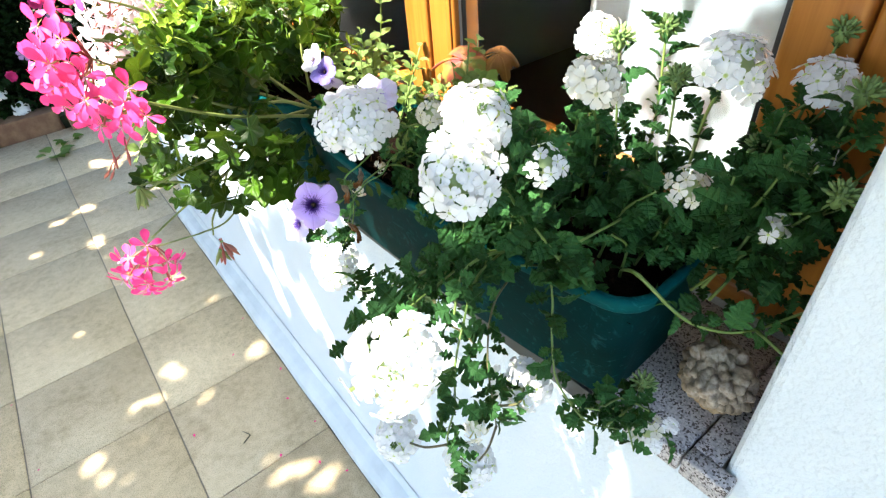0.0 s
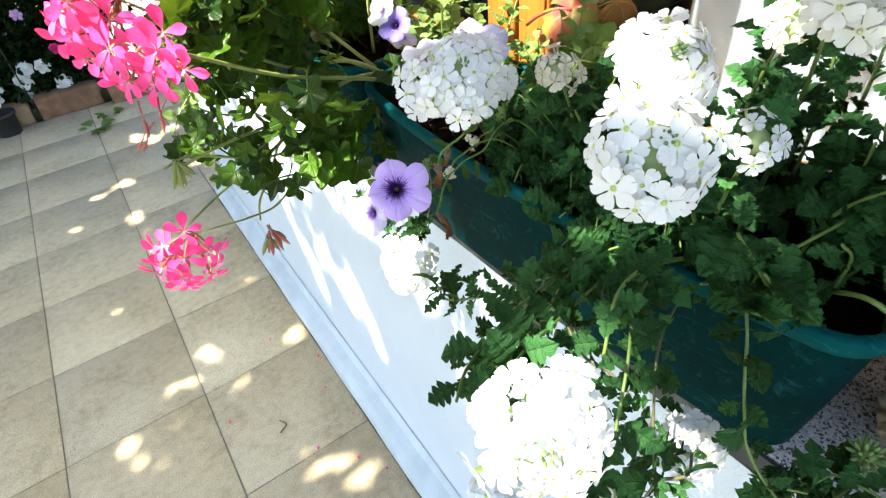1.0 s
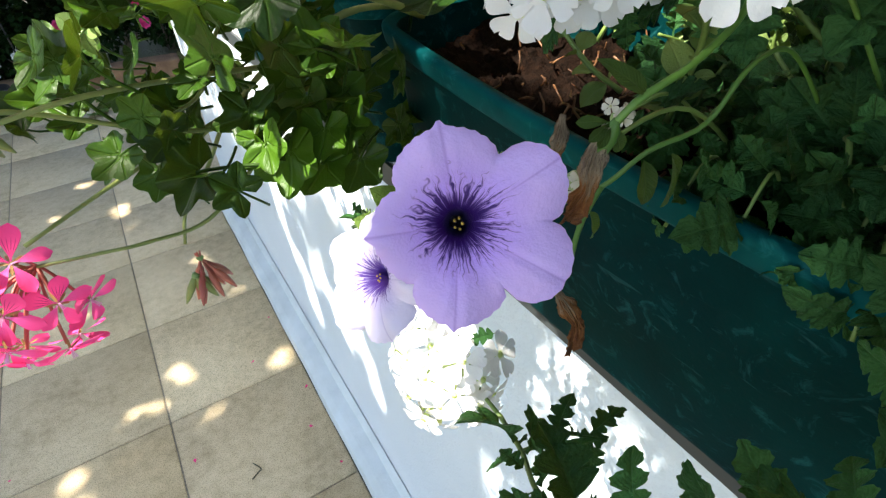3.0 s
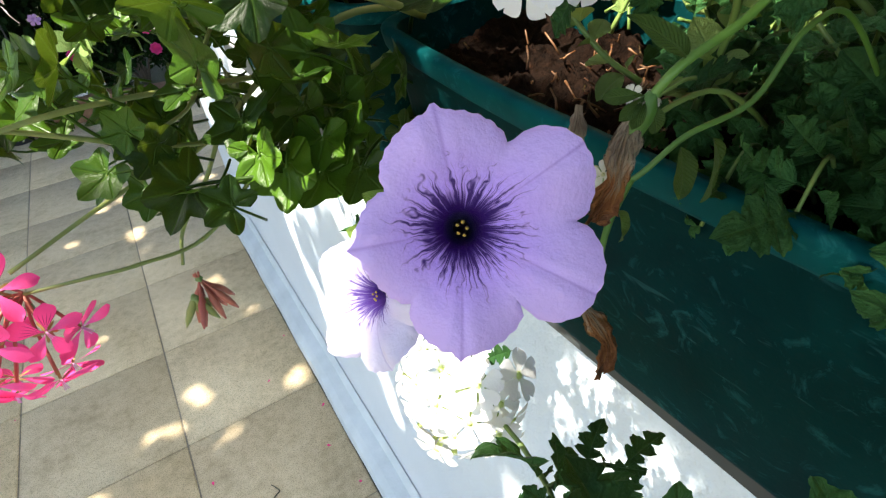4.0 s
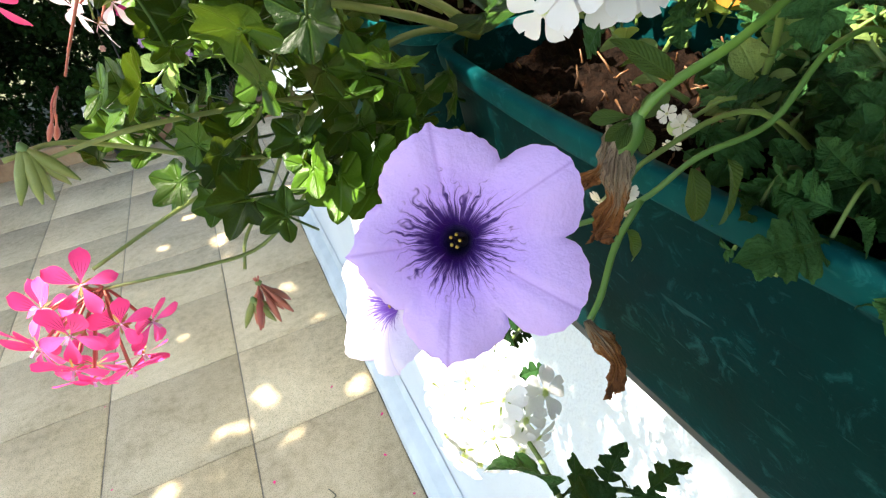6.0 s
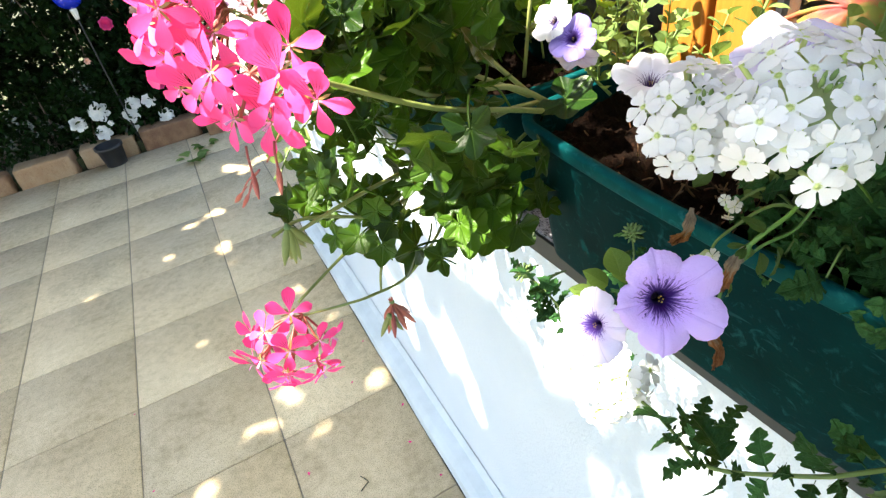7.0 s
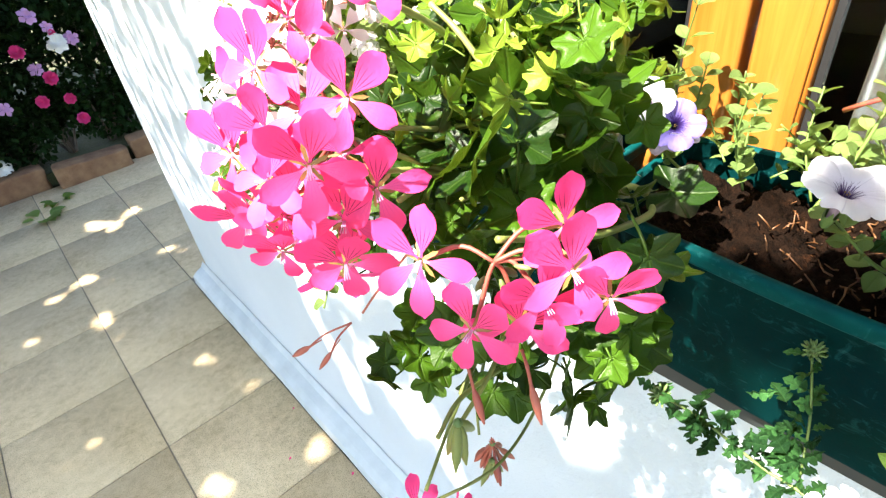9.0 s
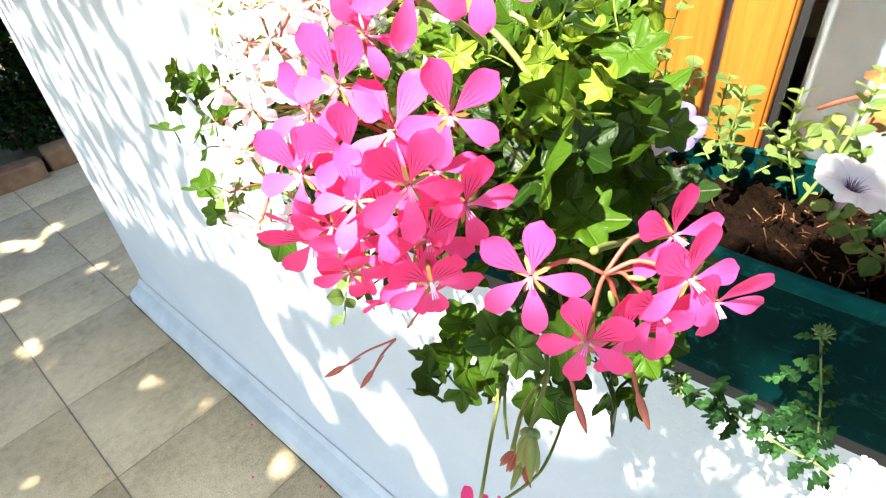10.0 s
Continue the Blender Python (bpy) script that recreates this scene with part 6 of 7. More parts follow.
# fresh small leaves, coloured as if sunlit, and stems on top of both plants
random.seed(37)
leaf_cloud(ger, 80, (-0.19, -1.05, 1.52), (0.02, -0.90, 1.605), 0.024, YOUNG_LIT_LEAVES, SUNWARD, wild=0.7, keep=lambda p: 1.545 < p.z - 0.35 * (p.x + 0.05) < 1.61 and not (p.x > -0.06 and p.y < -0.93))
leaf_cloud(ger2, 210, (-0.15, -0.93, 1.48), (0.17, -0.45, 1.62), 0.025, YOUNG_LIT_LEAVES, SUNWARD, wild=0.7, keep=lambda p: 1.535 < p.z + (0.0 if p.y < -0.88 else 0.045) - 0.25 * (p.x - 0.05) < 1.61 and p.x > -0.07 and not (p.x > -0.04 and p.y < -0.86))
leaf_cloud(ger2, 48, (0.045, -0.985, 1.455), (0.15, -0.82, 1.54), 0.038, YOUNG_LIT_LEAVES + GER_LEAVES, SUNWARD, wild=0.6)
for k in range(12):
    y = random.uniform(-0.92, -0.50)
    a = Vector((random.uniform(-0.02, 0.12), y, 1.46))
    b = Vector((random.uniform(-0.16, 0.12), y + random.uniform(-0.08, 0.08), random.uniform(1.57, 1.625)))
    stem_part(ger2, (a, (a + b) / 2 + jitter(0.02), b), 0.0020, 0.0013, GER_STEM)

random.seed(33)
side = plant_empty("trailing_plant", "small-leaved trailing plant hanging against the white wall", "flower", (0.008, 0.004, 0.032))
for pts in (((-0.03, -0.74, 1.40), (-0.12, -0.76, 1.47), (-0.20, -0.77, 1.475), (-0.237, -0.774, 1.46), (-0.245, -0.775, 1.43)), ((-0.03, -0.80, 1.40), (-0.12, -0.84, 1.43), (-0.20, -0.86, 1.39), (-0.235, -0.88, 1.36))):
    shoot(side, pts, 0.0014, 0.0009, VERB_STEM, PALE_LEAVES, 0.018, 0.014, 0.3)

# pale bushy herb in front of the window's farther pane
random.seed(34)
herb = plant_empty("herb_plant", "pale grey-green small-leaved herb by the window pane", "plant", (0.008, 0.004, 0.032))
for k in range(16):
    a = Vector((random.uniform(0.12, 0.17), random.uniform(-0.95, -0.45), 1.385))
    b = a + Vector((random.uniform(-0.02, 0.05), random.uniform(-0.06, 0.06), random.uniform(0.10, 0.20)))
    shoot(herb, (a, (a + b) / 2 + jitter(0.012), b), 0.0014, 0.0008, VERB_STEM, PALE_LEAVES, 0.020, 0.022, 0.15)

# reddening leaves by the window
random.seed(35)
redp = plant_empty("vine_shoot", "vine shoot with large reddening and withered leaves before the window", "plant", (0.022, 0.026, 0.020))
RED = palmate_leaf("vine_leaf", RED_LEAF, 5, 0.16, 0.14, -0.5, 3, 0.9, 0.5, 0.5)
CRISP = palmate_leaf("vine_leaf", BROWN_LEAF, 5, 0.24, 0.16, -0.7, 6, 0.9, 0.8, 0.5)
GREENER = palmate_leaf("vine_leaf", PET_LEAF, 5, 0.14, 0.10, 0.5, 8, 0.9, 0.3, 0.5)
stem_part(redp, ((0.13, -1.23, 1.385), (0.15, -1.225, 1.43), (0.185, -1.215, 1.475)), 0.0022, 0.0016, DARK_STEM)
part("leaf", RED, redp, facing((0.177, -1.203, 1.487), (0.35, -0.6, -0.15), (-0.40, -0.50, 0.75), 0.088))
part("leaf", CRISP, redp, facing((0.222, -1.232, 1.492), (0.6, -0.5, -0.05), (-0.30, -0.50, 0.8), 0.062))
part("leaf", GREENER, redp, facing((0.183, -1.236, 1.453), (0.4, -0.6, -0.2), (-0.45, -0.6, 0.6), 0.058))

# dry litter in the box
random.seed(36)
verts, faces = [], []
for k in range(190):
    y = min(-1.03, random.gauss(-1.20, 0.055))
    x = random.uniform(0.02, 0.15) - (y + 1.3) * 0.08
    p = Vector((x + 0.02, y, 1.395 + random.uniform(0.0, 0.018)))
    d = (jitter(1.0) + Vector((0, 0, 0.2))).normalized() * random.uniform(0.006, 0.018)
    tv, tf = tube_data([p, p + d * 0.5 + jitter(0.002), p + d], 0.0009, 0.0005, 4)
    b = len(verts)
    verts += tv
    faces += [tuple(b + q for q in f) for f in tf]
thing("dry_litter", "dry stalks and withered leaves on the soil of the flower box", "plant litter", kind="stuff", data=mesh_of("dry_litter", verts, faces, DRY))


# ---- flower bed at the end of the patio ----
def rough_block(name, size, seed, mat):
    bm = bmesh.new()
    bmesh.ops.create_cube(bm, size=1.0)
    bmesh.ops.bevel(bm, geom=list(bm.edges), offset=0.09, segments=2, affect="EDGES", profile=0.6)
    bmesh.ops.subdivide_edges(bm, edges=list(bm.edges), cuts=1, use_grid_fill=True)
    for v in bm.verts:
        k = 1 + 0.10 * noise.noise(v.co * 2.3 + Vector((seed * 3.1, 0, 0)))
        v.co = Vector((v.co.x * size[0] * k, v.co.y * size[1] * k, (v.co.z + 0.5) * size[2] * (1 + 0.06 * noise.noise(v.co * 2 + Vector((seed, 5, 0))))))
    return bm_mesh(name, bm, mat, True)


STONES = [rough_block("kerb_stone", (0.42 + 0.05 * (k % 3), 0.18, 0.17 + 0.02 * (k % 2)), k, SANDSTONE) for k in range(4)]
x = -3.3
random.seed(41)
k = 0
while x < 3.2:
    w = 0.44 + 0.05 * (k % 4 % 3)
    st = thing("kerb_stone", "rough reddish sandstone block edging the flower bed", "kerb stone", (x + w / 2, 3.56 + 0.04 * math.sin(k * 1.9) + (0.05 if x < -0.6 else -0.04), -0.03), "kerb stones of the bed", data=STONES[k % 4])
    st.rotation_euler = (0, random.uniform(-0.06, 0.06), random.uniform(-0.10, 0.10))
    x += w + 0.03
    k += 1
tagged(new("bed_soil", box_mesh("bed_soil", (-6.0, 3.62, -0.044), (6.0, 7.5, 0.07), GROUND)), "dark soil of the flower bed", "soil", kind="structure")
pot = thing("flower_pot", "small black plastic flower pot beside the kerb stones", "pot", (-1.02, 3.44, -0.008), data=cup_mesh("flower_pot", BLACK_POT, ((0.075, 0.0), (0.08, 0.01), (0.098, 0.15), (0.108, 0.152), (0.108, 0.175), (0.098, 0.176), (0.09, 0.13)), 20))



def leaf_mass(name, mat, count, spot, size, seed, rows=3):
    """Many small folded leaves joined in one mesh; spot(rnd) gives a place and a way outwards."""
    rnd = random.Random(seed)
    verts, faces, uvs = [], [], []
    for _ in range(count):
        p, out = spot(rnd)
        y = (out + Vector((rnd.gauss(0, 0.5), rnd.gauss(0, 0.5), rnd.gauss(0.1, 0.5)))).normalized()
        z = Vector((rnd.gauss(0, 0.5), rnd.gauss(0, 0.5), 1.0))
        z = (z - y * z.dot(y)).normalized()
        xx = y.cross(z)
        s = size * rnd.uniform(0.6, 1.3)
        b = len(verts)
        for f, w, h in ((0, 0.02, 0), (0.35, 0.30, 0.03), (0.7, 0.22, 0.0), (1.0, 0.0, -0.10)):
            c = p + y * (f * s) + z * (h * s)
            verts += [c - xx * (w * s) + z * (0.12 * w * s), c, c + xx * (w * s) + z * (0.12 * w * s)]
            uvs += [(0, f), (0.5, f), (1, f)]
        for j in range(3):
            a = b + 3 * j
            faces += [(a, a + 1, a + 4, a + 3), (a + 1, a + 2, a + 5, a + 4)]
    return mesh_of(name, verts, faces, mat, uvs)


def shrub(at, radius, height, count, seed, label, size=0.06):
    s = thing("shrub", label, "shrub", at, "shrubs of the bed")
    rnd = random.Random(seed)
    blobs = [(Vector((rnd.uniform(-0.6, 0.6) * radius, rnd.uniform(-0.5, 0.5) * radius, rnd.uniform(0.25, 0.85) * height)), rnd.uniform(0.35, 0.6) * radius) for _ in range(11)]

    def spot(r):
        c, q = blobs[r.randrange(len(blobs))]
        d = Vector((r.gauss(0, 1), r.gauss(0, 1), r.gauss(0, 1))).normalized()
        p = c + d * q * r.uniform(0.55, 1.08)
        p.z = max(0.04, p.z)
        return p, d

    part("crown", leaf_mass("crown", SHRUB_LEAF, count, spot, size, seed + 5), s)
    for c, q in blobs[:6]:
        part("branch", tube_mesh("branch", ((c.x * 0.1, c.y * 0.1, 0.0), (c.x * 0.5, c.y * 0.5, c.z * 0.5), tuple(c)), 0.014, 0.005, BARK), s)
    return s


SHRUBS = (((-2.6, 4.15, 0.05), 0.62, 1.5, 1), ((-1.75, 4.2, 0.05), 0.60, 1.35, 2), ((-1.0, 4.15, 0.05), 0.60, 1.45, 3), ((-0.35, 4.1, 0.05), 0.58, 1.4, 4), ((0.35, 4.15, 0.05), 0.60, 1.5, 5), ((1.1, 4.2, 0.05), 0.6, 1.5, 6))
for p, r, h, sd in SHRUBS:
    shrub(p, r, h, 4600, sd, "dark green leafy garden shrub dotted with blooms, in the bed")
for k in range(7):
    shrub((-3.6 + 1.1 * k, 4.95 + 0.2 * (k % 2), 0.05), 0.95, 3.5, 5200, 20 + k, "tall dark hedge shrub at the back of the bed", 0.09)
# out-of-view shrubs added to block sky light and darken the far paving
for k in range(2):
    shrub((-4.2, 2.9 + 1.0 * k, -0.04), 0.95, 3.3, 5200, 30 + k, "unseen tall shrub added beside the patio to keep sky light off the far paving", 0.09)
for k, xx in enumerate((-1.9, -1.4, -1.0, -0.65, -0.35, -0.05, 0.25, 0.55, 0.85, 1.2)):
    shrub((xx, 3.90, 0.06), 0.30, 0.62, 1500, 50 + k, "low dark leafy shrub behind the kerb stones", 0.05)
for k, xx in enumerate((-1.55, -1.15, -0.75, -0.45)):
    shrub((xx, 3.80, 0.06), 0.22, 0.32, 420, 40 + k, "low leafy plant with white blooms behind the kerb", 0.05)


def bloom_mesh(name, mat, petals, layers, seed, cup=0.5):
    """A double bloom of overlapping round petals, 1 across."""
    rnd = random.Random(seed)
    verts, uvs, faces, slots = [], [], [], []
    for l in range(layers):
        f = l / max(1, layers - 1)
        for k in range(petals):
            petal_into(verts, uvs, faces, slots, 0, 360 * k / petals + l * 27 + rnd.uniform(-8, 8), 0.5 - 0.26 * f, 0.34 - 0.12 * f, 0.1 + cup * f * 2.2, -0.15, 0.05, 0.02, 0.0, 4, 4)
    me = mesh_of(name, verts, faces, mat, uvs)
    bm = bmesh.new()
    bm.from_mesh(me)
    bm.verts.ensure_lookup_table()
    per = len(verts) // (petals * layers)
    bmesh.ops.pointmerge(bm, verts=[bm.verts[p * per + c] for p in range(petals * layers) for c in range(4)], merge_co=(0, 0, 0))
    bm.to_mesh(me)
    bm.free()
    return me


BLOOMS = {"magenta": bloom_mesh("bloom", MAGENTA, 8, 5, 1, 0.9), "lilac": bloom_mesh("bloom", LILAC, 6, 2, 2), "white": bloom_mesh("bloom", SNOW, 6, 4, 3, 0.7), "peach": bloom_mesh("bloom", PEACH, 6, 3, 4)}
COLOUR = {"magenta": "round magenta bloom on the dark shrubs", "lilac": "lilac bloom on the dark shrubs", "white": "white double bloom above the kerb stones", "peach": "peach-coloured bloom on the dark shrubs"}
random.seed(42)
# (colour, x, z, size) on the face of the bed
for colour, bx, by, bz, size in (
            ("magenta", -0.64, 3.62, 0.98, 0.060),
            ("magenta", -0.08, 3.62, 0.92, 0.060),
            ("magenta", 0.03, 3.62, 0.71, 0.060),
            ("magenta", -0.09, 3.62, 0.57, 0.055),
            ("magenta", 0.08, 3.62, 0.54, 0.050),
            ("magenta", 0.10, 3.62, 0.38, 0.055),
            ("magenta", -0.47, 3.62, 0.46, 0.050),
            ("lilac", -0.59, 3.62, 0.74, 0.050),
            ("lilac", -0.32, 3.62, 0.59, 0.060),
            ("lilac", -0.03, 3.62, 0.79, 0.060),
            ("lilac", 0.08, 3.62, 1.12, 0.070),
            ("lilac", 0.16, 3.62, 1.03, 0.050),
            ("peach", -0.41, 3.62, 1.02, 0.050),
            ("white", 0.17, 3.62, 0.92, 0.090),
            ("lilac", -0.28, 3.62, 1.04, 0.040),
            ("white", -0.99, 3.66, 0.37, 0.100),
            ("white", -0.73, 3.66, 0.36, 0.075),
            ("white", -0.78, 3.66, 0.28, 0.085),
            ("white", -0.61, 3.66, 0.35, 0.070),
            ("white", -0.53, 3.66, 0.19, 0.080),
            ("white", -1.17, 3.66, 0.32, 0.080),
            ("white", -1.03, 3.66, 0.20, 0.080),
            ("white", -0.79, 3.66, 0.16, 0.040),
            ("white", -0.95, 3.66, 0.26, 0.030),
            ("peach", -0.88, 3.62, 0.76, 0.030),
            ("magenta", 0.17, 3.62, 0.99, 0.030),
            ("lilac", 0.27, 3.62, 0.93, 0.060),
        ):
    st = thing("bloom", COLOUR[colour], "flower", (bx, by, bz), "blooms of the bed", data=BLOOMS[colour])
    st.matrix_basis = outward((bx, by, bz), (random.uniform(-0.3, 0.3), -1.0, random.uniform(0.2, 0.7)), random.uniform(0, 360), size * 1.8)

ball = thing("garden_ball", "shiny blue glazed ball on a thin garden stake", "garden ornament", (-0.80, 3.62, 0.05))
bm = bmesh.new()
bmesh.ops.create_uvsphere(bm, u_segments=28, v_segments=18, radius=0.10)
part("ball", bm_mesh("ball", bm, BLUE_GLASS, True), ball, Matrix.Translation((0, 0, 1.17)))
part("collar", cup_mesh("collar", SNOW, ((0.014, 1.00), (0.022, 1.04), (0.026, 1.08), (0.018, 1.105)), 12), ball)
part("rod", tube_mesh("rod", ((0, 0, 0), (0, 0, 0.5), (0, 0, 1.02)), 0.006, 0.006, BLACK_POT), ball)
stake = thing("plant_stake", "leaning wooden plant stake among the shrubs", "stake", (-0.45, 3.98, 0.05), data=tube_mesh("plant_stake", ((0, 0, 0), (-0.07, 0.01, 0.7), (-0.15, 0.02, 1.5)), 0.013, 0.012, STAKE, 8, 3))


# ---- small things on the paving ----
random.seed(51)
PETAL = mesh_of("fallen_petal", *(lambda v, u, f, s: (petal_into(v, u, f, s, 0, 90, 1.0, 0.6, 0.1, 0.2, 0.05, 0.0), (v, f, PINK_UP, u))[1])([], [], [], []))
for px_, py_ in ((-0.06, -0.28), (-0.035, -0.44), (-0.10, -0.62), (-0.045, -0.70), (-0.42, -0.20), (-0.03, -0.12), (-0.05, -0.86), (-0.93, 0.06), (-0.20, -0.50), (-0.16, 0.10), (-0.03, 0.30), (-0.35, -0.78), (-0.98, 0.48), (-0.08, -0.98)):
    st = thing("fallen_petal", "small pink petal fallen on the paving", "petal", (px_, py_, 0.004), "fallen petals", data=PETAL)
    st.matrix_basis = pose(px_, py_, 0.003, random.uniform(-8, 8), random.uniform(-8, 8), random.uniform(0, 360)) @ Matrix.Diagonal((0.014, 0.014, 0.014, 1))
thing("twig", "small bent dark twig lying on a paving slab", "twig", data=tube_mesh("twig", ((-0.285, -0.352, 0.003), (-0.262, -0.340, 0.004), (-0.252, -0.336, 0.006), (-0.258, -0.318, 0.004), (-0.268, -0.300, 0.003)), 0.0022, 0.0014, DARK_STEM))
weed = thing("weed", "small green weed growing in a paving joint", "weed", (-0.47, 3.02, 0.0))
for k in range(14):
    a = random.uniform(0, 6.28)
    part("leaf", random.choice(PALE_LEAVES), weed, facing((0.05 * math.cos(a), 0.05 * math.sin(a), 0.006), (math.cos(a), math.sin(a), 0.35), (0, 0, 1), random.uniform(0.06, 0.11)))
weed2 = thing("weed", "small green weed growing in a paving joint", "weed", (-0.33, 3.22, 0.0))
for k in range(12):
    a = random.uniform(0, 6.28)
    part("leaf", random.choice(PET_LEAVES), weed2, facing((0.04 * math.cos(a), 0.04 * math.sin(a), 0.006), (math.cos(a), math.sin(a), 0.5), (0, 0, 1), random.uniform(0.05, 0.09)))


# ---- the tree that shades the patio ----
def tree():
    t = thing("tree", "leafy garden tree whose crown shades the patio", "tree", (-3.9, -0.6, -0.04))
    base = Vector((-3.9, -0.6, -0.04))
    part("trunk", tube_mesh("trunk", ((0, 0, 0), (0.08, 0.03, 1.0), (0.25, 0.05, 2.0), (0.55, 0.10, 2.9)), 0.17, 0.10, BARK, 12, 6), t)
    rnd = random.Random(7)
    for k in range(11):
        end = Vector((rnd.uniform(0.2, 3.2), rnd.uniform(-3.0, 6.0), rnd.uniform(3.1, 3.7)))
        mid = Vector((0.5, 0.1, 2.7)).lerp(end, 0.5) + Vector((0, 0, 0.25))
        part("limb", tube_mesh("limb", ((0.40, 0.07, 2.4), tuple(mid), tuple(end)), 0.055, 0.012, BARK, 8, 5), t)

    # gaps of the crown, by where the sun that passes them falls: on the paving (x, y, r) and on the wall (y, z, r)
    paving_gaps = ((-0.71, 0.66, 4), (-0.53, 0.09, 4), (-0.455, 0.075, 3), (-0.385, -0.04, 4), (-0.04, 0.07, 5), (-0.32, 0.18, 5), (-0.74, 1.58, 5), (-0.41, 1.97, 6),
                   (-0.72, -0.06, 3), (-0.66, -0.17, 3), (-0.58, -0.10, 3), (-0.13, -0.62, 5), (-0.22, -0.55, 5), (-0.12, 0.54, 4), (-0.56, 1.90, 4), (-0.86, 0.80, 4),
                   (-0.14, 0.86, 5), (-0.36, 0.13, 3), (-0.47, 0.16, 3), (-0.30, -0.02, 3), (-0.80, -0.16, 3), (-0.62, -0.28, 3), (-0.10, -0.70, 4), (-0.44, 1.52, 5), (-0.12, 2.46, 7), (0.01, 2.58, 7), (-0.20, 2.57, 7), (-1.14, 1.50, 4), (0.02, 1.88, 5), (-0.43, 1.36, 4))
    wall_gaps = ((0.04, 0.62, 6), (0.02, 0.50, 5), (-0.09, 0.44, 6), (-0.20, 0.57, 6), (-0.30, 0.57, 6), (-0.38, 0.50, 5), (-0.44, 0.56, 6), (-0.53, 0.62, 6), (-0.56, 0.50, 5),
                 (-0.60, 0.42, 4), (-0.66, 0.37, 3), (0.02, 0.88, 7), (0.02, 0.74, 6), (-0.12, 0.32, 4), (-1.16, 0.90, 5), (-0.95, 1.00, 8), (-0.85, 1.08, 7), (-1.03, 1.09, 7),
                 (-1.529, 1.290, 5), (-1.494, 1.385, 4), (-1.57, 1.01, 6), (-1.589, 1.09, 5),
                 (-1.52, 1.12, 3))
    # and on the white heads, by where that light crosses the plane of the sill's edge (y, z, r)
    head_gaps = ((-1.518, 1.475, 4), (-1.490, 1.510, 3.5), (-1.243, 1.495, 3), (-1.435, 1.60, 3), (-1.075, 0.905, 5), (-1.085, 0.86, 4), (-1.33, 1.235, 2), (-1.37, 1.25, 2), (-1.475, 1.42, 2), (-1.505, 1.365, 2), (-1.30, 1.505, 3), (-1.56, 1.88, 3), (-1.585, 2.0, 3))
    ys, zs = np.arange(-4.6, 7.3, 0.01), np.arange(-3.4, 3.3, 0.01)
    yy, zz = np.meshgrid(ys, zs, indexing="ij")
    wave = np.sin(yy * 61 + 2.0 * np.sin(zz * 37)) * np.sin(zz * 53 + 2.0 * np.sin(yy * 29)) * 0.4
    slope, skew = to_sun.z / -to_sun.x, to_sun.y / -to_sun.x
    gap = np.zeros(yy.shape, bool)
    rnd2 = random.Random(5)
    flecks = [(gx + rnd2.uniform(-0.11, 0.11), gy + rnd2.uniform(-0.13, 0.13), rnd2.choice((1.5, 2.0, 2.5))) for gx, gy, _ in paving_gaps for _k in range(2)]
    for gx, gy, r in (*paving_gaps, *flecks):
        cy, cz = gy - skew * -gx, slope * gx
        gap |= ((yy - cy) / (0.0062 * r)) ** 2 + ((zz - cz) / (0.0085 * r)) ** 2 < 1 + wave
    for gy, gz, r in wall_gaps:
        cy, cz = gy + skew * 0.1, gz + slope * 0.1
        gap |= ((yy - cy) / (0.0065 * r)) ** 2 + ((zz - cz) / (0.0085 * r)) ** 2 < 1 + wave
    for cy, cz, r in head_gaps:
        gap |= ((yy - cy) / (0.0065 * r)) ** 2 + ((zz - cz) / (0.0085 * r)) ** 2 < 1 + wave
    thin = (zz > 1.12) & (yy > -0.90) & (yy < -0.25)
    thin |= (zz > 1.33) & (yy > -1.08) & (yy <= -0.90)
    bloom = (zz > 1.10) & (zz <= np.where(yy < -1.05, 1.246, 1.33)) & (yy > -1.17) & (yy <= -0.90)
    thin |= bloom
    thin |= (zz > 1.16) & (zz < 1.245) & (yy > -1.275) & (yy < -1.20)
    thin |= (zz > 0.95 - 0.15 * yy) & (yy > -0.26) & (yy < 1.35)
    pane = (zz > np.where(yy < -1.28, 1.80, 1.62)) & (yy > np.where(zz > 1.92, -1.30, -1.47)) & (yy <= -1.08)
    thin |= pane
    shut = ~(gap | thin)
    rng = np.random.default_rng(77)

    def leaves(count, size, test, inside):
        """Folded leaves in a slab of crown, spread evenly as the sun sees it and kept clear of the gaps."""
        step = math.sqrt((ys[-1] - ys[0]) * (zs[-1] - zs[0]) / count)
        gy, gz = np.meshgrid(np.arange(ys[0] + 0.05, ys[-1] - 0.05, step), np.arange(zs[0] + 0.05, zs[-1] - 0.05, step), indexing="ij")
        y = gy.ravel() + rng.uniform(-0.5, 0.5, gy.size) * step
        z = gz.ravel() + rng.uniform(-0.5, 0.5, gy.size) * step
        rim = ((y - 1.4) / 6.2) ** 2 + ((z + 0.35) / 3.75) ** 2 + 0.10 * np.sin(y * 2.3 + 1.0) * np.sin(z * 2.9) + rng.normal(0, 0.03, y.size)
        dome = np.sqrt(np.clip(1 - rim, 0.02, 1)) * (1 + 0.25 * np.sin(y * 3.1) * np.cos(z * 3.7 + y))
        k = (2.95 + rng.uniform(0.0, 1.0, y.size) * (0.25 + 1.1 * dome) - z) / to_sun.z
        p = np.stack((-0.02 + to_sun.x * k, y + to_sun.y * k, z + to_sun.z * k), 1)
        along = rng.normal(0, 1, (y.size, 3)) * (1, 1, 0.35)
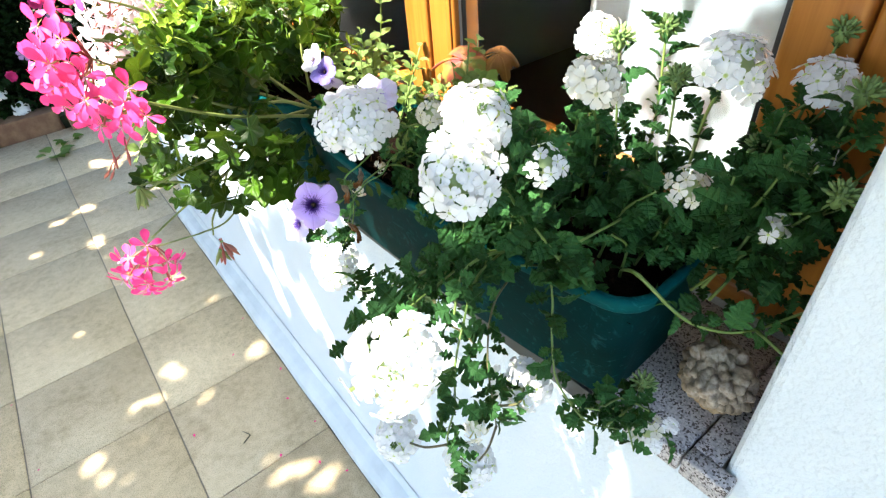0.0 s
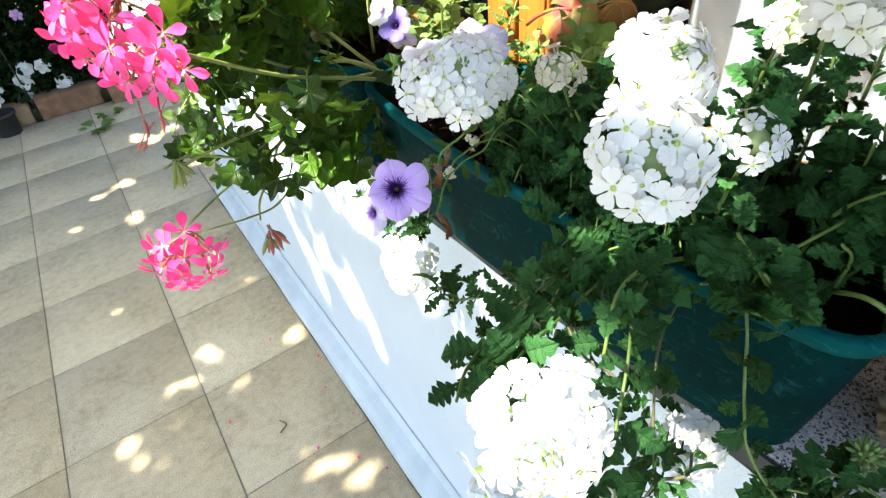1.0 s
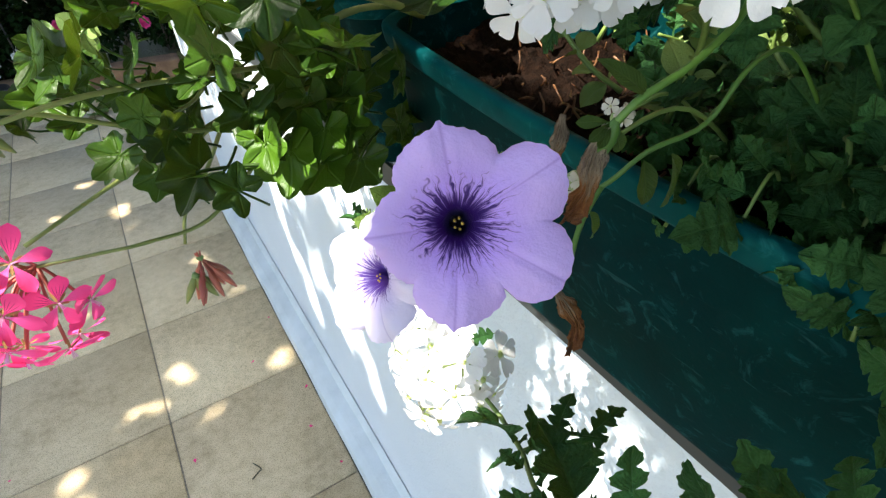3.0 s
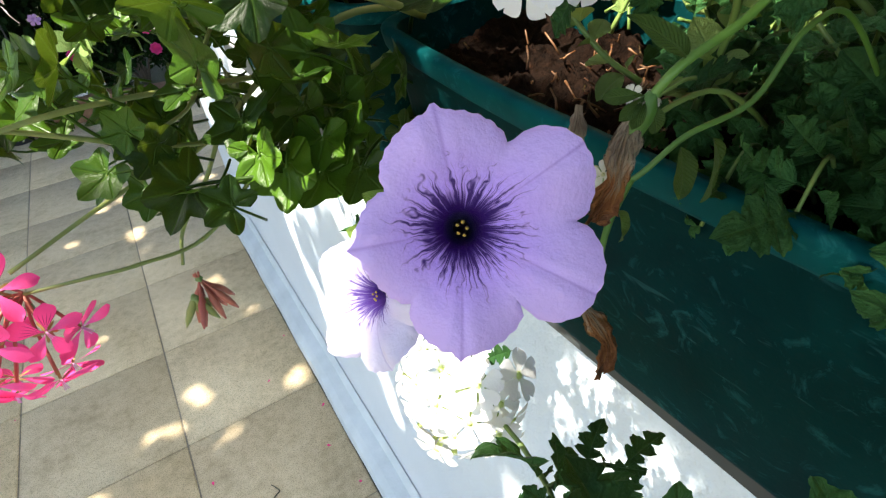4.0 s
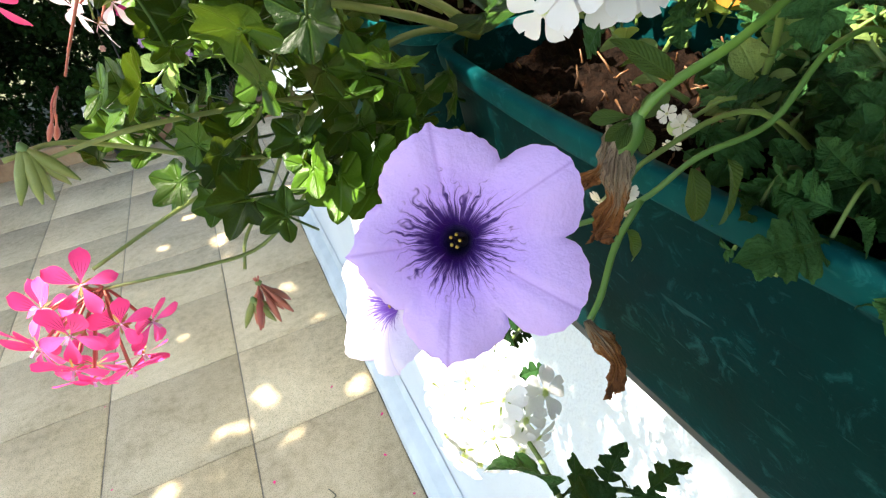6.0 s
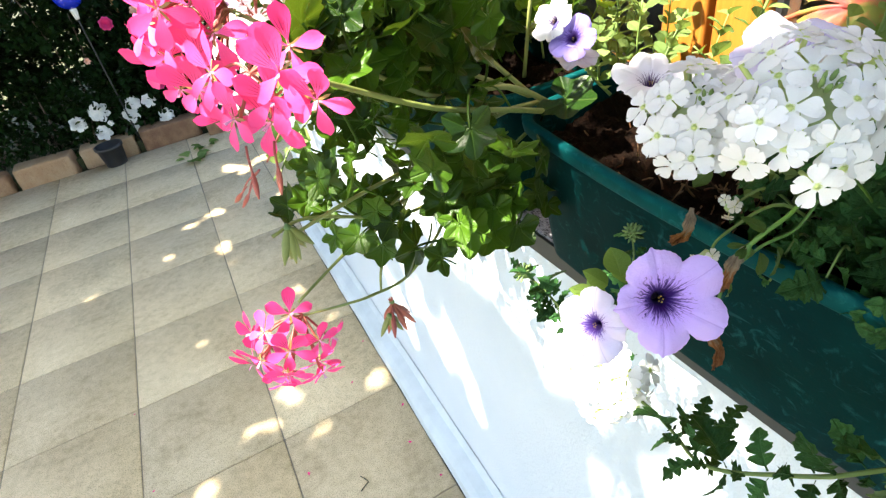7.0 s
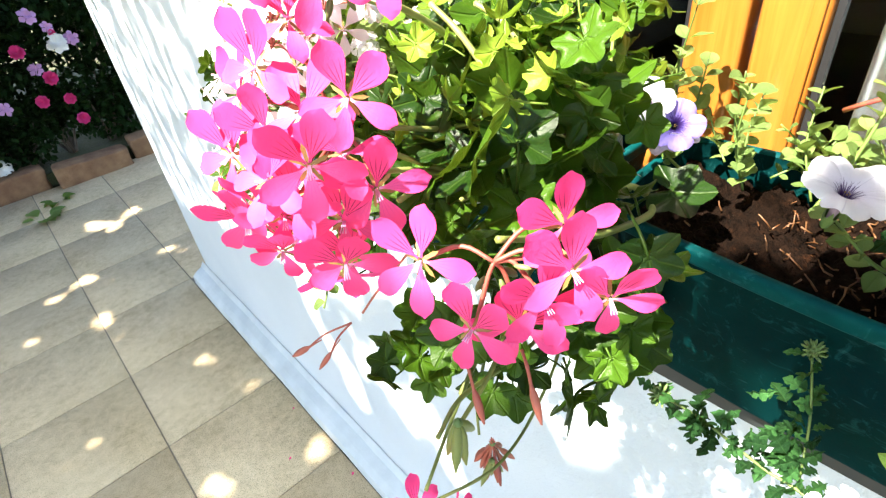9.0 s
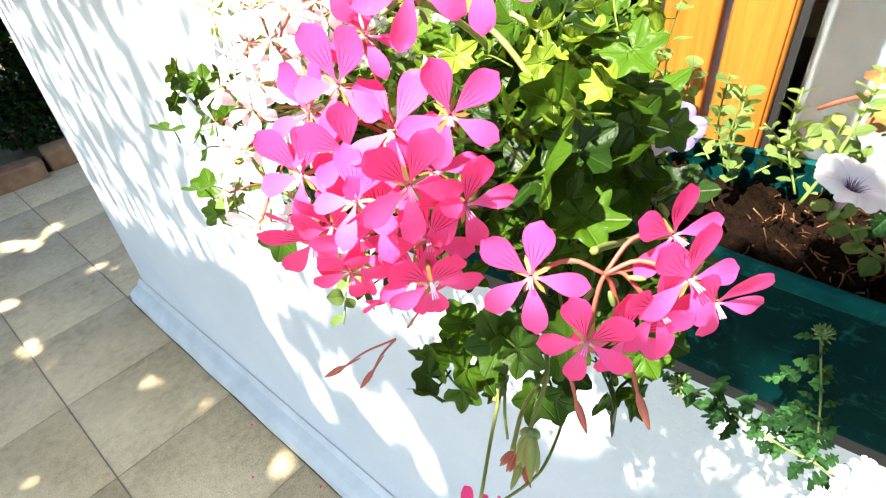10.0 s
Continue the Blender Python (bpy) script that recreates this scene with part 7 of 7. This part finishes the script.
        along /= np.linalg.norm(along, axis=1)[:, None]
        up = rng.normal(0, 0.35, (y.size, 3)) + (-0.3, 0, 1.0)
        up -= along * (up * along).sum(1)[:, None]
        up /= np.linalg.norm(up, axis=1)[:, None]
        cross = np.cross(along, up)
        s = size * rng.uniform(0.7, 1.25, y.size)[:, None]
        shape = ((0, 0, 0), (0.35, -0.30, 0.05), (0.35, 0, 0.02), (0.35, 0.30, 0.05), (0.7, -0.22, 0.02), (0.7, 0, -0.02), (0.7, 0.22, 0.02), (1.0, 0, -0.10))
        v = np.stack([p + s * (along * (a - 0.5) + cross * b + up * c) for a, b, c in shape], 1)
        kk = (v[:, :, 0] + 0.02) / to_sun.x
        iy = np.clip(((v[:, :, 1] - to_sun.y * kk - ys[0]) / 0.01).astype(int), 0, len(ys) - 1)
        iz = np.clip(((v[:, :, 2] - to_sun.z * kk - zs[0]) / 0.01).astype(int), 0, len(zs) - 1)
        ok = (test[iy, iz].all(1) if inside else test[iy, iz][:, 2]) & (v[:, :, 0].max(1) < -0.25) & (rim < 1.0)
        return v[ok]

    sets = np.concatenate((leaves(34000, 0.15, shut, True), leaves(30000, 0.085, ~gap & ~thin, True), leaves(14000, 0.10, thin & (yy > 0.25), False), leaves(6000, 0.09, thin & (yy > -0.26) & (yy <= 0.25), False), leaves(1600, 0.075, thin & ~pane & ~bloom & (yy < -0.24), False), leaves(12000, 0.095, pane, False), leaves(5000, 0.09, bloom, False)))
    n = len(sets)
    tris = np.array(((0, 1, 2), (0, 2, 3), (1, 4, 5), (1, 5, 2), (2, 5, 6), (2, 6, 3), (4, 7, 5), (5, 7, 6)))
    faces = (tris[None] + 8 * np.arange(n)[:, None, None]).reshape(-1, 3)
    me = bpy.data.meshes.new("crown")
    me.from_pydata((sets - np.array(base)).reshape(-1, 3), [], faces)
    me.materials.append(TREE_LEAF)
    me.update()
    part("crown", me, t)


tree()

# ---- paving slabs ----
tagged(new("joint_bed_corner", box_mesh("joint_bed_corner", (0.0, WALL_END + 0.035, -0.044), (3.0, 3.49, -0.005), JOINT)), "dark sandy bed between the paving slabs", "paving bed", kind="structure")
SLAB = box_mesh("slab", (-0.2475, -0.2484, -0.032), (0.2475, 0.2484, 0.0), PAVING, 0.003, 1)
EDGE_SLAB = box_mesh("slab", (-0.2285, -0.2484, -0.032), (0.2285, 0.2484, 0.0), PAVING, 0.003, 1)
paving = tagged(new("paving"), "square grey concrete paving slabs with dark joints", "paving", kind="structure")
random.seed(61)
for j in range(15):
    y = -3.75 + 0.5 * j
    for i in range(7):
        x = -0.2315 if i == 0 else -0.463 - 0.5 * (i - 0.5)
        part("slab", EDGE_SLAB if i == 0 else SLAB, paving, pose(x, y, random.uniform(-0.0012, 0.0012), random.uniform(-0.12, 0.12), random.uniform(-0.12, 0.12), random.choice((0, 180))))
    if y > 1.6:
        for i in range(6):
            part("slab", SLAB, paving, pose(0.25 + 0.5 * i, y, random.uniform(-0.0012, 0.0012), 0, 0, random.choice((0, 180))))
